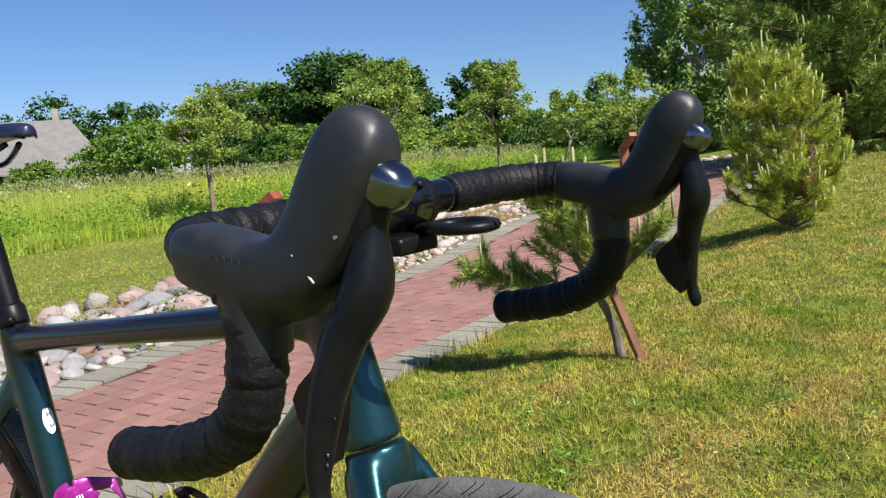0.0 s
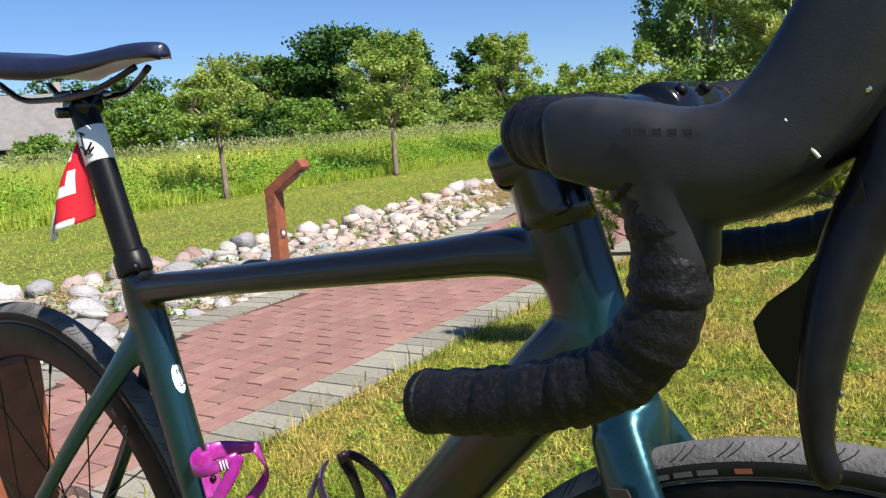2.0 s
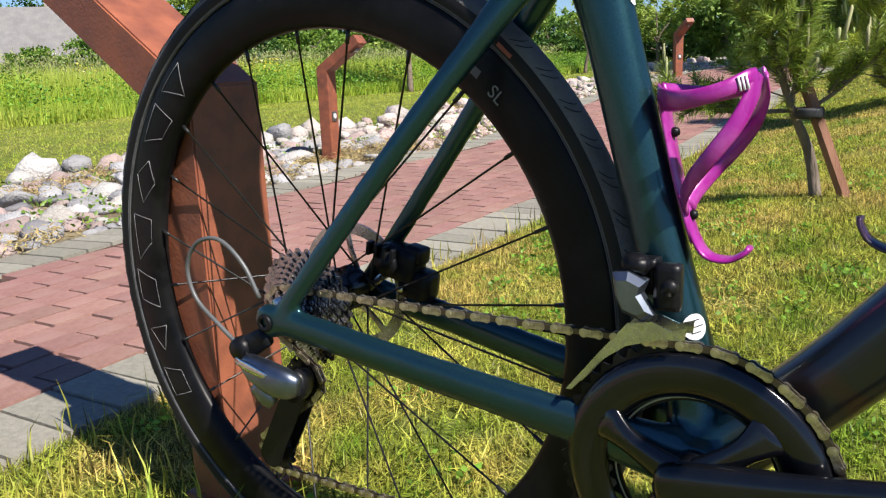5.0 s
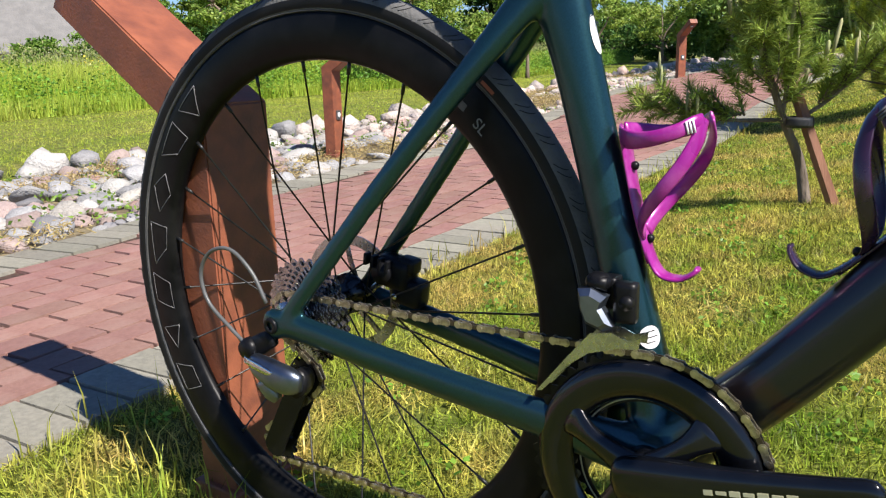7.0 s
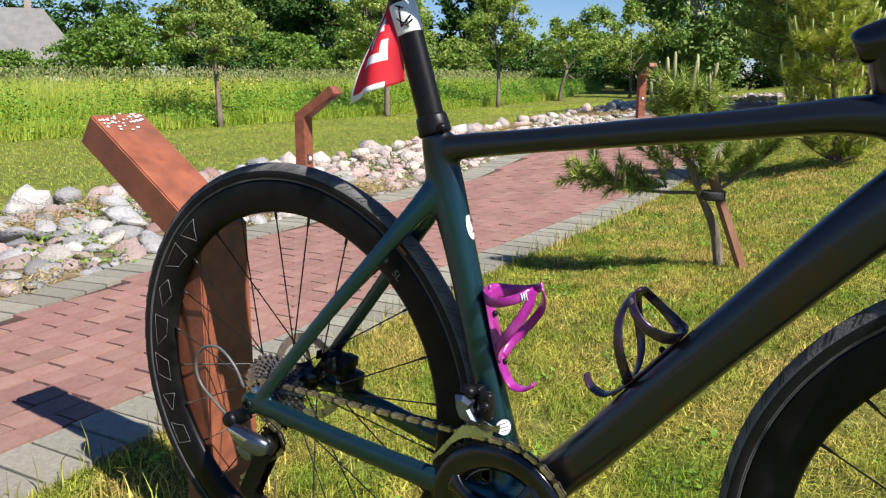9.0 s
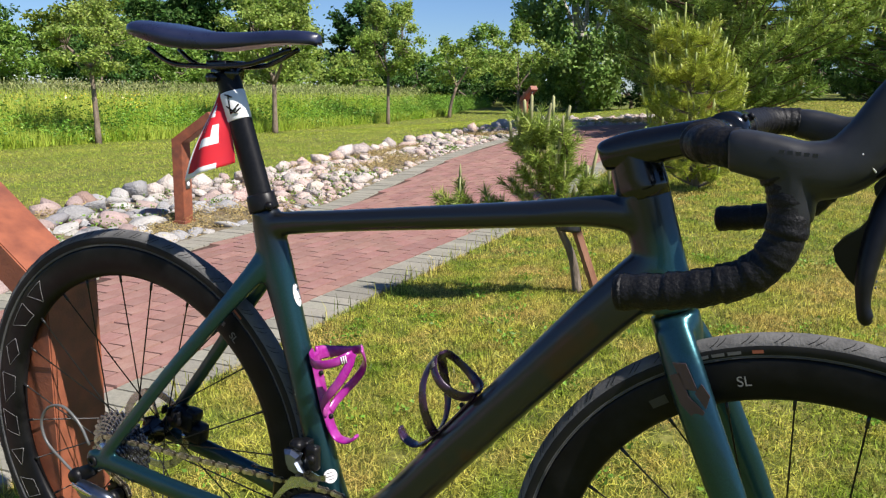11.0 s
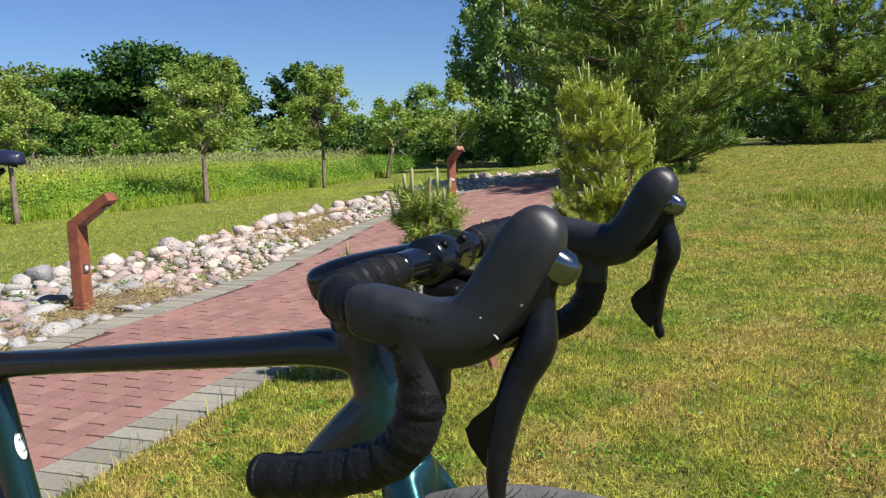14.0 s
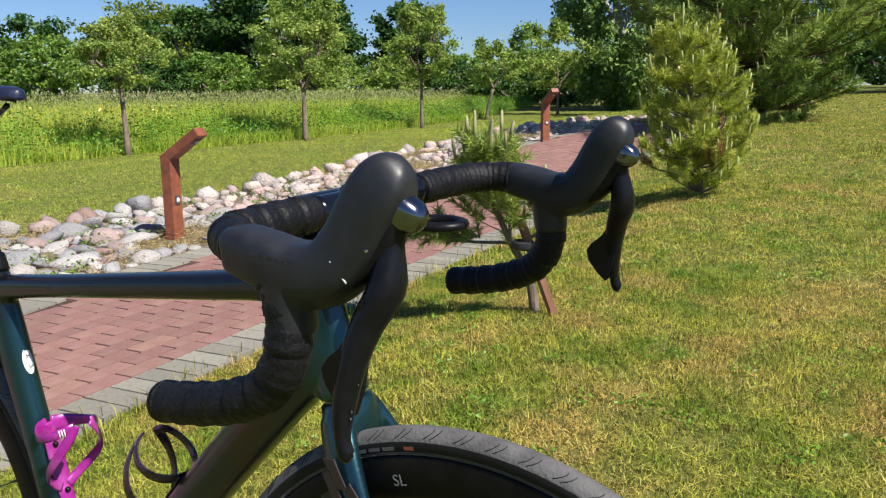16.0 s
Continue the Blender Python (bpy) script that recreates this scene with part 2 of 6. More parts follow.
STONES = [
    mat("stone_pink", (0.275, 0.207, 0.183), (0.38, 0.295, 0.263), rough=0.85, scale=24, bump=0.4, bscale=7, stain=(0.208, 0.148, 0.132), sscale=3, vary="object", spread=0.18),
    mat("stone_grey", (0.25, 0.245, 0.242), (0.36, 0.352, 0.345), rough=0.85, scale=24, bump=0.4, bscale=7, stain=(0.116, 0.111, 0.113), sscale=3, vary="object", spread=0.22),
    mat("stone_pale", (0.37, 0.355, 0.33), (0.49, 0.47, 0.44), rough=0.85, scale=24, bump=0.4, bscale=7, stain=(0.288, 0.249, 0.211), sscale=3, vary="object", spread=0.15),
    mat("stone_slate", (0.145, 0.141, 0.145), (0.218, 0.211, 0.215), rough=0.8, scale=24, bump=0.22, bscale=5, stain=(0.257, 0.236, 0.223), sscale=3, samount=0.35, vary="object", spread=0.2),
    mat("stone_red", (0.249, 0.156, 0.129), (0.343, 0.226, 0.186), rough=0.85, scale=24, bump=0.4, bscale=7, stain=(0.192, 0.127, 0.108), sscale=3, vary="object", spread=0.18),
    mat("stone_buff", (0.32, 0.295, 0.26), (0.43, 0.40, 0.355), rough=0.85, scale=24, bump=0.4, bscale=7, stain=(0.204, 0.173, 0.145), sscale=3, vary="object", spread=0.18),
]
M_STONE_FAR = mat("stones_joined", (0.224, 0.171, 0.145), (0.533, 0.436, 0.374), rough=0.85, scale=95, bump=0.9, bscale=38, stain=(0.195, 0.171, 0.166), sscale=12, samount=0.5, vary="island", spread=0.2)


def palette(m, cols):
    """Give every island one of a few stone colours, mottled by the noise already there."""
    n, link = m.node_tree.nodes, m.node_tree.links.new
    geo = n.new("ShaderNodeNewGeometry")
    ramp = n.new("ShaderNodeValToRGB")
    ramp.color_ramp.interpolation = "CONSTANT"
    e = ramp.color_ramp.elements
    e[0].color, e[0].position = rgba(cols[0]), 0.0
    e[1].color, e[1].position = rgba(cols[1]), 1.0 / len(cols)
    for k in range(2, len(cols)):
        e.new(k / len(cols)).color = rgba(cols[k])
    link(geo.outputs["Random Per Island"], ramp.inputs[0])
    mix = [x for x in n if x.bl_idname == "ShaderNodeMix"][0]
    link(ramp.outputs[0], mix.inputs[6])


palette(M_STONE_FAR, [(0.33, 0.225, 0.195), (0.27, 0.262, 0.258), (0.42, 0.39, 0.355), (0.18, 0.18, 0.187), (0.36, 0.26, 0.228), (0.31, 0.175, 0.135), (0.34, 0.325, 0.31), (0.37, 0.32, 0.26)])
M_POST = mat("brown_post", (0.17, 0.056, 0.032), (0.29, 0.092, 0.045), rough=0.5, scale=26, bump=0.14, bscale=220, stain=(0.085, 0.04, 0.032), sscale=7, samount=0.75, spec=0.4, rvar=0.15)
M_POST_TOP = mat("bird_dropping", (0.62, 0.61, 0.57), (0.45, 0.43, 0.40), rough=0.9, scale=60)
M_LAMPPLATE = mat("lamp_plate", (0.10, 0.10, 0.10), (0.16, 0.15, 0.14), rough=0.5, metal=0.6)
M_LAMPLENS = mat("lamp_lens", (0.75, 0.76, 0.74), (0.62, 0.63, 0.6), rough=0.25)

M_PAINT = mat("teal_metallic_paint", (0.013, 0.052, 0.060), (0.017, 0.066, 0.077), rough=0.34, metal=0.8, scale=600, coat=0.45, rvar=0.05, stain=(0.02, 0.04, 0.085), sscale=3.0, samount=0.6)


def painted_flip(m, dark):
    """Flip-flop frame paint, its change with the light put into colour by place: teal stays, seat tube and head, fading
    into dark violet on top tube and down tube.
    """
    nt = m.node_tree
    n, link = nt.nodes, nt.links.new
    b = n["Principled BSDF"]
    src = b.inputs["Base Color"].links[0].from_socket
    tc = n.new("ShaderNodeTexCoord")
    sp = n.new("ShaderNodeSeparateXYZ")
    link(tc.outputs["Object"], sp.inputs[0])

    def ramp(socket, a, c):
        r = n.new("ShaderNodeMapRange")
        r.interpolation_type = "SMOOTHSTEP"
        r.inputs[1].default_value, r.inputs[2].default_value = a, c
        link(socket, r.inputs[0])
        return r.outputs[0]

    def calc(op, a, c):
        r = n.new("ShaderNodeMath")
        r.operation = op
        for k, s in enumerate((a, c)):
            if isinstance(s, float):
                r.inputs[k].default_value = s
            else:
                link(s, r.inputs[k])
        return r.outputs[0]

    tube_x = ramp(sp.outputs[0], 0.425, 0.465)
    head = calc("MULTIPLY", ramp(sp.outputs[0], 0.815, 0.845), ramp(sp.outputs[2], 0.80, 0.745))
    high = ramp(sp.outputs[2], 0.665, 0.735)
    # dark weight by position stands in for how each tube catches the light
    w = calc("MULTIPLY", calc("MAXIMUM", tube_x, high), calc("SUBTRACT", 1.0, head))
    x = n.new("ShaderNodeMix")
    x.data_type = "RGBA"
    spots = n.new("ShaderNodeTexNoise")
    spots.inputs["Scale"].default_value = 16
    spots.inputs["Detail"].default_value = 1
    link(tc.outputs["Object"], spots.inputs["Vector"])
    blotch = n.new("ShaderNodeMix")
    blotch.data_type = "RGBA"
    blotch.inputs[6].default_value, blotch.inputs[7].default_value = rgba(dark), (0.042, 0.027, 0.025, 1)
    link(calc("MULTIPLY", ramp(spots.outputs[0], 0.55, 0.66), ramp(sp.outputs[2], 0.74, 0.66)), blotch.inputs[0])
    link(blotch.outputs[2], x.inputs[7])
    link(w, x.inputs[0])
    link(src, x.inputs[6])
    link(x.outputs[2], b.inputs["Base Color"])


M_FRAME = mat("frame_paint", (0.013, 0.052, 0.060), (0.017, 0.066, 0.077), rough=0.34, metal=0.8, scale=600, coat=0.45, rvar=0.05, stain=(0.02, 0.04, 0.085), sscale=3.0, samount=0.6)
painted_flip(M_FRAME, (0.024, 0.028, 0.033))
M_CARBON = mat("matte_black_carbon", (0.003, 0.003, 0.004), (0.006, 0.006, 0.007), spec=0.2, rough=0.4, scale=300, rvar=0.08, stain=(0.03, 0.03, 0.029), sscale=14, samount=0.25)
M_LEVER = mat("black_lever", (0.004, 0.004, 0.005), (0.007, 0.007, 0.008), spec=0.22, rough=0.33, scale=120, rvar=0.06)
M_GLOSSBLACK = mat("gloss_black", (0.003, 0.0035, 0.005), (0.005, 0.0055, 0.007), rough=0.17, scale=40, coat=0.3, spec=0.35, rvar=0.06)
M_HOOD = mat("black_rubber", (0.012, 0.0128, 0.0150), (0.019, 0.0202, 0.023), spec=0.42, rough=0.44, scale=60, bump=0.12, bscale=1100, stain=(0.030, 0.0305, 0.032), sscale=25, samount=0.45)
M_TAPE = mat("bar_tape", (0.0035, 0.0035, 0.0042), (0.0065, 0.0065, 0.0075), spec=0.22, rough=0.5, scale=60, bump=0.4, bscale=320, stain=(0.07, 0.069, 0.067), sscale=420, samount=0.16)
M_TYRE = mat("tyre_rubber", (0.07, 0.069, 0.067), (0.12, 0.118, 0.114), spec=0.3, rough=0.8, scale=40, bump=0.4, bscale=300, stain=(0.17, 0.165, 0.158), sscale=18, samount=0.6)
M_TYRE_SIDE = mat("tyre_sidewall", (0.007, 0.007, 0.007), (0.012, 0.012, 0.012), spec=0.22, rough=0.6, scale=60)
M_RIM = mat("rim_carbon", (0.003, 0.003, 0.0034), (0.006, 0.006, 0.0066), spec=0.14, rough=0.38, scale=30, stain=(0.03, 0.029, 0.028), sscale=10, samount=0.4)
M_CABLE = mat("cable_housing", (0.07, 0.072, 0.07), (0.10, 0.10, 0.098), rough=0.4)
M_DECAL = mat("grey_decal", (0.07, 0.07, 0.07), (0.10, 0.10, 0.10), rough=0.5)
M_LETTER = mat("pale_grey_letters", (0.20, 0.20, 0.195), (0.15, 0.15, 0.147), rough=0.5)
M_OUTLINE = mat("grey_outline", (0.11, 0.11, 0.11), (0.16, 0.16, 0.16), rough=0.5)
M_PRINT = mat("faint_print", (0.015, 0.016, 0.018), (0.020, 0.021, 0.023), rough=0.5)
M_WHITE = mat("white_print", (0.75, 0.75, 0.74), (0.68, 0.68, 0.67), rough=0.45, scale=60)
M_ORANGE = mat("orange_print", (0.28, 0.08, 0.035), (0.22, 0.06, 0.03), rough=0.6)
M_GOLD = mat("pale_gold_print", (0.55, 0.52, 0.33), (0.48, 0.46, 0.30), rough=0.4)
M_RD = mat("blue_grey_metal", (0.13, 0.155, 0.20), (0.20, 0.225, 0.27), rough=0.4, metal=1.0, scale=60, rvar=0.06)
M_CHROME = mat("polished_silver", (0.62, 0.63, 0.65), (0.52, 0.53, 0.55), rough=0.13, metal=1.0, scale=30, rvar=0.05)
M_CAP = mat("dark_polished_metal", (0.20, 0.21, 0.23), (0.15, 0.16, 0.175), rough=0.2, metal=1.0, scale=30, rvar=0.05)
M_STEEL = mat("steel", (0.60, 0.60, 0.61), (0.45, 0.45, 0.46), rough=0.28, metal=1.0, scale=200, stain=(0.12, 0.11, 0.10), sscale=60, samount=0.4)
M_SPROCKET = mat("worn_sprocket_steel", (0.50, 0.50, 0.51), (0.32, 0.32, 0.33), rough=0.25, metal=1.0, scale=300, stain=(0.03, 0.028, 0.026), sscale=90, samount=0.8)
M_CHAIN = mat("chain_metal", (0.60, 0.54, 0.41), (0.46, 0.40, 0.29), rough=0.38, metal=0.95, scale=200, stain=(0.09, 0.075, 0.055), sscale=150, samount=0.7)
M_CHAIN_DARK = mat("chain_inner_plate", (0.16, 0.13, 0.09), (0.10, 0.08, 0.055), rough=0.45, metal=0.9, scale=200)
M_SPOKE = mat("black_spoke", (0.02, 0.02, 0.02), (0.03, 0.03, 0.03), rough=0.35, metal=0.5)
M_PURPLE = mat("magenta_plastic", (0.25, 0.010, 0.185), (0.34, 0.018, 0.25), rough=0.3, metal=0.15, scale=30, coat=0.3, stain=(0.52, 0.2, 0.42), sscale=30, samount=0.35)
M_DARKPURPLE = mat("dark_violet_plastic", (0.020, 0.008, 0.022), (0.03, 0.01, 0.032), rough=0.28, scale=60, coat=0.4)
M_SADDLE = mat("saddle_cover", (0.009, 0.012, 0.032), (0.014, 0.018, 0.044), rough=0.3, scale=40, bump=0.1, bscale=800)
M_RED = leafmat("red_film", (0.78, 0.055, 0.03), (0.62, 0.04, 0.03), scale=14, spread=0.0, trans=0.45, gloss=0.06)
M_SLATE = mat("slate_roof", (0.15, 0.145, 0.14), (0.20, 0.19, 0.18), rough=0.9, scale=2.0, stain=(0.10, 0.095, 0.09), sscale=0.7, bump=0.4, bscale=8)
M_PLASTER = mat("white_plaster", (0.62, 0.60, 0.55), (0.72, 0.70, 0.65), rough=0.95, scale=2, stain=(0.45, 0.43, 0.38), sscale=0.8)
M_CHIMNEY = mat("chimney_brick", (0.25, 0.21, 0.18), (0.34, 0.29, 0.25), rough=0.95, scale=6)
M_WINDOW = mat("window_glass", (0.03, 0.035, 0.04), (0.05, 0.055, 0.06), rough=0.08)

# ---- mesh helpers ----


class Geo:
    """Vertices and faces gathered into one mesh."""

    def __init__(self):
        self.v, self.f = [], []

    def add(self, v, f):
        k = len(self.v)
        self.v += [tuple(p) for p in v]
        self.f += [tuple(i + k for i in q) for q in f]
        return self

    def mesh(self, name, smooth=True):
        me = bpy.data.meshes.new(name)
        me.from_pydata(self.v, [], self.f)
        if smooth:
            me.polygons.foreach_set("use_smooth", [True] * len(me.polygons))
        me.update()
        return me


def np_mesh(name, v, f, smooth=False):
    me = bpy.data.meshes.new(name)
    v, f = np.ascontiguousarray(v, dtype=np.float32), np.ascontiguousarray(f, dtype=np.int32)
    me.vertices.add(len(v))
    me.vertices.foreach_set("co", v.ravel())
    me.loops.add(f.size)
    me.loops.foreach_set("vertex_index", f.ravel())
    me.polygons.add(len(f))
    me.polygons.foreach_set("loop_start", np.arange(len(f), dtype=np.int32) * f.shape[1])
    if smooth:
        me.polygons.foreach_set("use_smooth", np.ones(len(f), dtype=bool))
    me.update(calc_edges=True)
    return me


def part(name, g, material, parent=None, label="", smooth=True):
    me = g.mesh(name, smooth) if isinstance(g, Geo) else g
    if material and not me.materials:
        me.materials.append(material)
    ob = new(name, me)
    if parent:
        ob.parent = parent
    if label:
        tagged(ob, label)
    return ob


def rise(x, y):
    """Height of the ground: it climbs towards the far end, and the lawn climbs away from the path."""
    up = 0.045 * np.clip(np.asarray(y, float) - 4.5, 0, 8.5) + 0.018 * np.clip(np.asarray(y, float) - 13.0, 0, 27)
    side = np.clip((np.asarray(x, float) - np.interp(y, *zip(*PATH_RIGHT)) - BORDER - 0.12) / 1.0, 0, 1)
    bank = 0.042 * np.clip(np.asarray(y, float) - 0.25, 0, 4.3) * side * side * (3 - 2 * side)
    return up * np.clip((np.asarray(x, float) + 8.5) / 6.0, 0, 1) + bank


def thing(name, label, category, at=(0, 0, 0), group="", kind=""):
    ob = new(name)
    ob.location = (at[0], at[1], at[2] + float(rise(at[0], at[1])))
    ob.empty_display_size = 0.05
    return tagged(ob, label, category, group, kind)


def curve_pts(pts, k=6):
    """Catmull-Rom through rows of numbers (place and radii alike)."""
    p = np.array(pts, dtype=float)
    p = np.vstack([2 * p[0] - p[1], p, 2 * p[-1] - p[-2]])
    out = []
    for i in range(1, len(p) - 2):
        for s in np.arange(k) / k:
            a, b, c, d = p[i - 1], p[i], p[i + 1], p[i + 2]
            out.append(0.5 * (2 * b + (c - a) * s + (2 * a - 5 * b + 4 * c - d) * s * s + (3 * b - a - 3 * c + d) * s ** 3))
    out.append(p[-2])
    return np.array(out)


def tube(pts, ra, rb=None, ref=None, n=12, k=0, power=1.0, caps=True):
    """A swept tube. ra lies along ref, rb across it; power under 1 squares the section."""
    rb = ra if rb is None else rb
    m = len(pts)
    ra = [ra] * m if np.isscalar(ra) else ra
    rb = [rb] * m if np.isscalar(rb) else rb
    rows = np.array([[*p, a, b] for p, a, b in zip(pts, ra, rb)], dtype=float)
    if k:
        rows = curve_pts(rows, k)
    p = rows[:, :3]
    t = np.gradient(p, axis=0)
    t /= np.linalg.norm(t, axis=1)[:, None] + 1e-12
    if ref is None:
        ref0 = np.array((0, 1, 0.0)) if abs(t[0][1]) < 0.9 else np.array((0, 0, 1.0))
        side = ref0
    v = []
    prev = None
    for i in range(len(p)):
        if ref is not None:
            s = np.array(ref, dtype=float)
        else:
            s = side if prev is None else prev
        s = s - t[i] * np.dot(s, t[i])
        s /= np.linalg.norm(s) + 1e-12
        prev = s
        nn = np.cross(t[i], s)
        for j in range(n):
            a = 2 * math.pi * j / n
            ca, sa = math.cos(a), math.sin(a)
            ca, sa = math.copysign(abs(ca) ** power, ca), math.copysign(abs(sa) ** power, sa)
            v.append(p[i] + s * ca * rows[i, 3] + nn * sa * rows[i, 4])
    f = []
    for i in range(len(p) - 1):
        for j in range(n):
            a, b = i * n + j, i * n + (j + 1) % n
            f.append((a, b, b + n, a + n))
    if caps:
        f.append(tuple(range(n - 1, -1, -1)))
        e = (len(p) - 1) * n
        f.append(tuple(range(e, e + n)))
    return v, f


def ball(c, r, n=14, m=8):
    """An ellipsoid with half axes r."""
    v = [(c[0], c[1], c[2] + r[2])]
    for i in range(1, m):
        th = math.pi * i / m
        for j in range(n):
            a = 2 * math.pi * j / n
            v.append((c[0] + r[0] * math.sin(th) * math.cos(a), c[1] + r[1] * math.sin(th) * math.sin(a), c[2] + r[2] * math.cos(th)))
    v.append((c[0], c[1], c[2] - r[2]))
    f = [(0, 1 + j, 1 + (j + 1) % n) for j in range(n)]
    for i in range(m - 2):
        for j in range(n):
            a, b = 1 + i * n + j, 1 + i * n + (j + 1) % n
            f.append((a, a + n, b + n, b))
    e = len(v) - 1
    f += [(e, e - n + (j + 1) % n, e - n + j) for j in range(n)]
    return v, f


def lathe(profile, n=64, axis="y", c=(0, 0, 0), closed=True):
    """Rows (radius, along) turned about the y axis through c."""
    v, f = [], []
    m = len(profile)
    for i in range(n):
        a = 2 * math.pi * i / n
        for r, y in profile:
            v.append((c[0] + r * math.cos(a), c[1] + y, c[2] + r * math.sin(a)))
    for i in range(n):
        for j in range(m if closed else m - 1):
            a, b = i * m + j, i * m + (j + 1) % m
            c2, d = ((i + 1) % n) * m + (j + 1) % m, ((i + 1) % n) * m + j
            f.append((a, b, c2, d))
    return v, f


def box(c, s, bevel=0.0, rot=None):
    """A box of size s about c, its edges bevelled."""
    bm = bmesh.new()
    bmesh.ops.create_cube(bm, size=1.0)
    bmesh.ops.scale(bm, vec=s, verts=bm.verts)
    if bevel:
        bmesh.ops.bevel(bm, geom=bm.edges[:], offset=bevel, segments=2, affect="EDGES", profile=0.7)
    if rot is not None:
        bmesh.ops.transform(bm, matrix=rot, verts=bm.verts)
    bm.verts.ensure_lookup_table()
    v = [(p.co.x + c[0], p.co.y + c[1], p.co.z + c[2]) for p in bm.verts]
    f = [tuple(q.index for q in fc.verts) for fc in bm.faces]
    bm.free()
    return v, f


def prism(outline, y0, y1):
    """A flat outline in x and z with thickness along y."""
    n = len(outline)
    v = [(x, y0, z) for x, z in outline] + [(x, y1, z) for x, z in outline]
    f = [tuple(range(n - 1, -1, -1)), tuple(range(n, 2 * n))]
    f += [(i, (i + 1) % n, (i + 1) % n + n, i + n) for i in range(n)]
    return v, f

# ---- ground, path and stone bed ----
RNG = np.random.default_rng(7)


def line(y, rows):
    ys, xs = zip(*rows)
    return np.interp(y, ys, xs)


PATH_RIGHT = [(-4, -0.55), (-2, -0.69), (0, -0.83), (1, -0.90), (2, -0.965), (4, -1.02), (6, -1.10), (8, -1.22), (10, -1.30), (12, -1.25), (14, -1.15), (17, -1.0)]
PATH_LEFT = [(-4, -1.10), (-2, -1.42), (0, -1.70), (1, -1.90), (2, -2.11), (3, -2.22), (4.5, -2.33), (6, -2.58), (7.5, -2.84), (9, -2.98), (11, -3.0), (12.2, -2.7), (13.2, -1.7), (14, -1.2), (18, -1.1)]
BED_FAR = [(-4, -2.6), (-1, -3.1), (1, -3.75), (3, -4.05), (5, -4.15), (8.7, -4.25), (11, -4.35), (13, -4.3), (15, -3.9), (16.5, -2.6), (17.5, -1.5)]
MEADOW = [(-30, -7.6), (-5, -8.2), (4, -9.0), (8, -9.25), (12.5, -9.25), (18, -9.8), (25, -11.0), (35, -14.0), (60, -20.0)]
BORDER = 0.2


def edge_right(y):
    return line(y, PATH_RIGHT)


def edge_left(y):
    return line(y, PATH_LEFT)


def sheet(name, material, ys, left, right, z, parent=None, kind="structure", label="", category=""):
    g = Geo()
    v = []
    for y in ys:
        for k in range(9):
            x = float(left(y)) + (float(right(y)) - float(left(y))) * k / 8
            v.append((x, float(y), z + float(rise(x, y))))
    f = [(9 * i + k, 9 * i + k + 1, 9 * i + k + 10, 9 * i + k + 9) for i in range(len(ys) - 1) for k in range(8)]
    g.add(v, f)
    ob = part(name, g, material, parent, smooth=False)
    return tagged(ob, label, category, kind=kind)


gx = np.concatenate([np.linspace(-400, -20, 20), np.arange(-18.5, -2.1, 0.5), np.arange(-2.0, 3.1, 0.2), np.arange(3.5, 16.1, 0.5), np.linspace(18, 400, 20)])
gy = np.concatenate([np.linspace(-400, -10, 20), np.arange(-8, -0.1, 0.5), np.arange(0, 7.0, 0.25), np.arange(7.0, 41.1, 0.5), np.linspace(45, 400, 20)])
gv = np.array([(x, y, rise(x, y) - 0.008) for y in gy for x in gx])
k = np.arange(len(gx) - 1)[None] + np.arange(len(gy) - 1)[:, None] * len(gx)
gf = np.stack([k, k + 1, k + 1 + len(gx), k + len(gx)], -1).reshape(-1, 4)
me = np_mesh("ground", gv, gf, True)
ground = part("ground", me, M_LAWN)
tagged(ground, "mown lawn running to a far meadow", "ground", kind="structure")

YS = np.arange(-4, 17.01, 0.25)
path = sheet("path", M_SAND, YS, lambda y: edge_left(y) - BORDER, lambda y: edge_right(y) + BORDER, 0.004,
             label="red brick garden path edged with grey pavers", category="path")
bed = sheet("stone_bed", M_SOIL, YS, lambda y: line(y, BED_FAR) + 0.05, lambda y: edge_left(y) - BORDER - 0.004, 0.006,
            label="dry bed of rounded field stones beside the path", category="stone bed")


def paver_mesh(name, lx, ly, h, bevel=0.0025):
    g = Geo().add(*box((0, 0, 0), (lx, ly, h)))
    v = [(x * (1 - 2 * bevel / lx), y * (1 - 2 * bevel / ly), z) if z > 0 else (x, y, z) for x, y, z in g.v]
    g2 = Geo()
    top = [(x, y, z) for x, y, z in v]
    g2.add(top, g.f)
    return g2.mesh(name, smooth=False)


def in_near(x, y):
    return -0.6 < y < 3.3


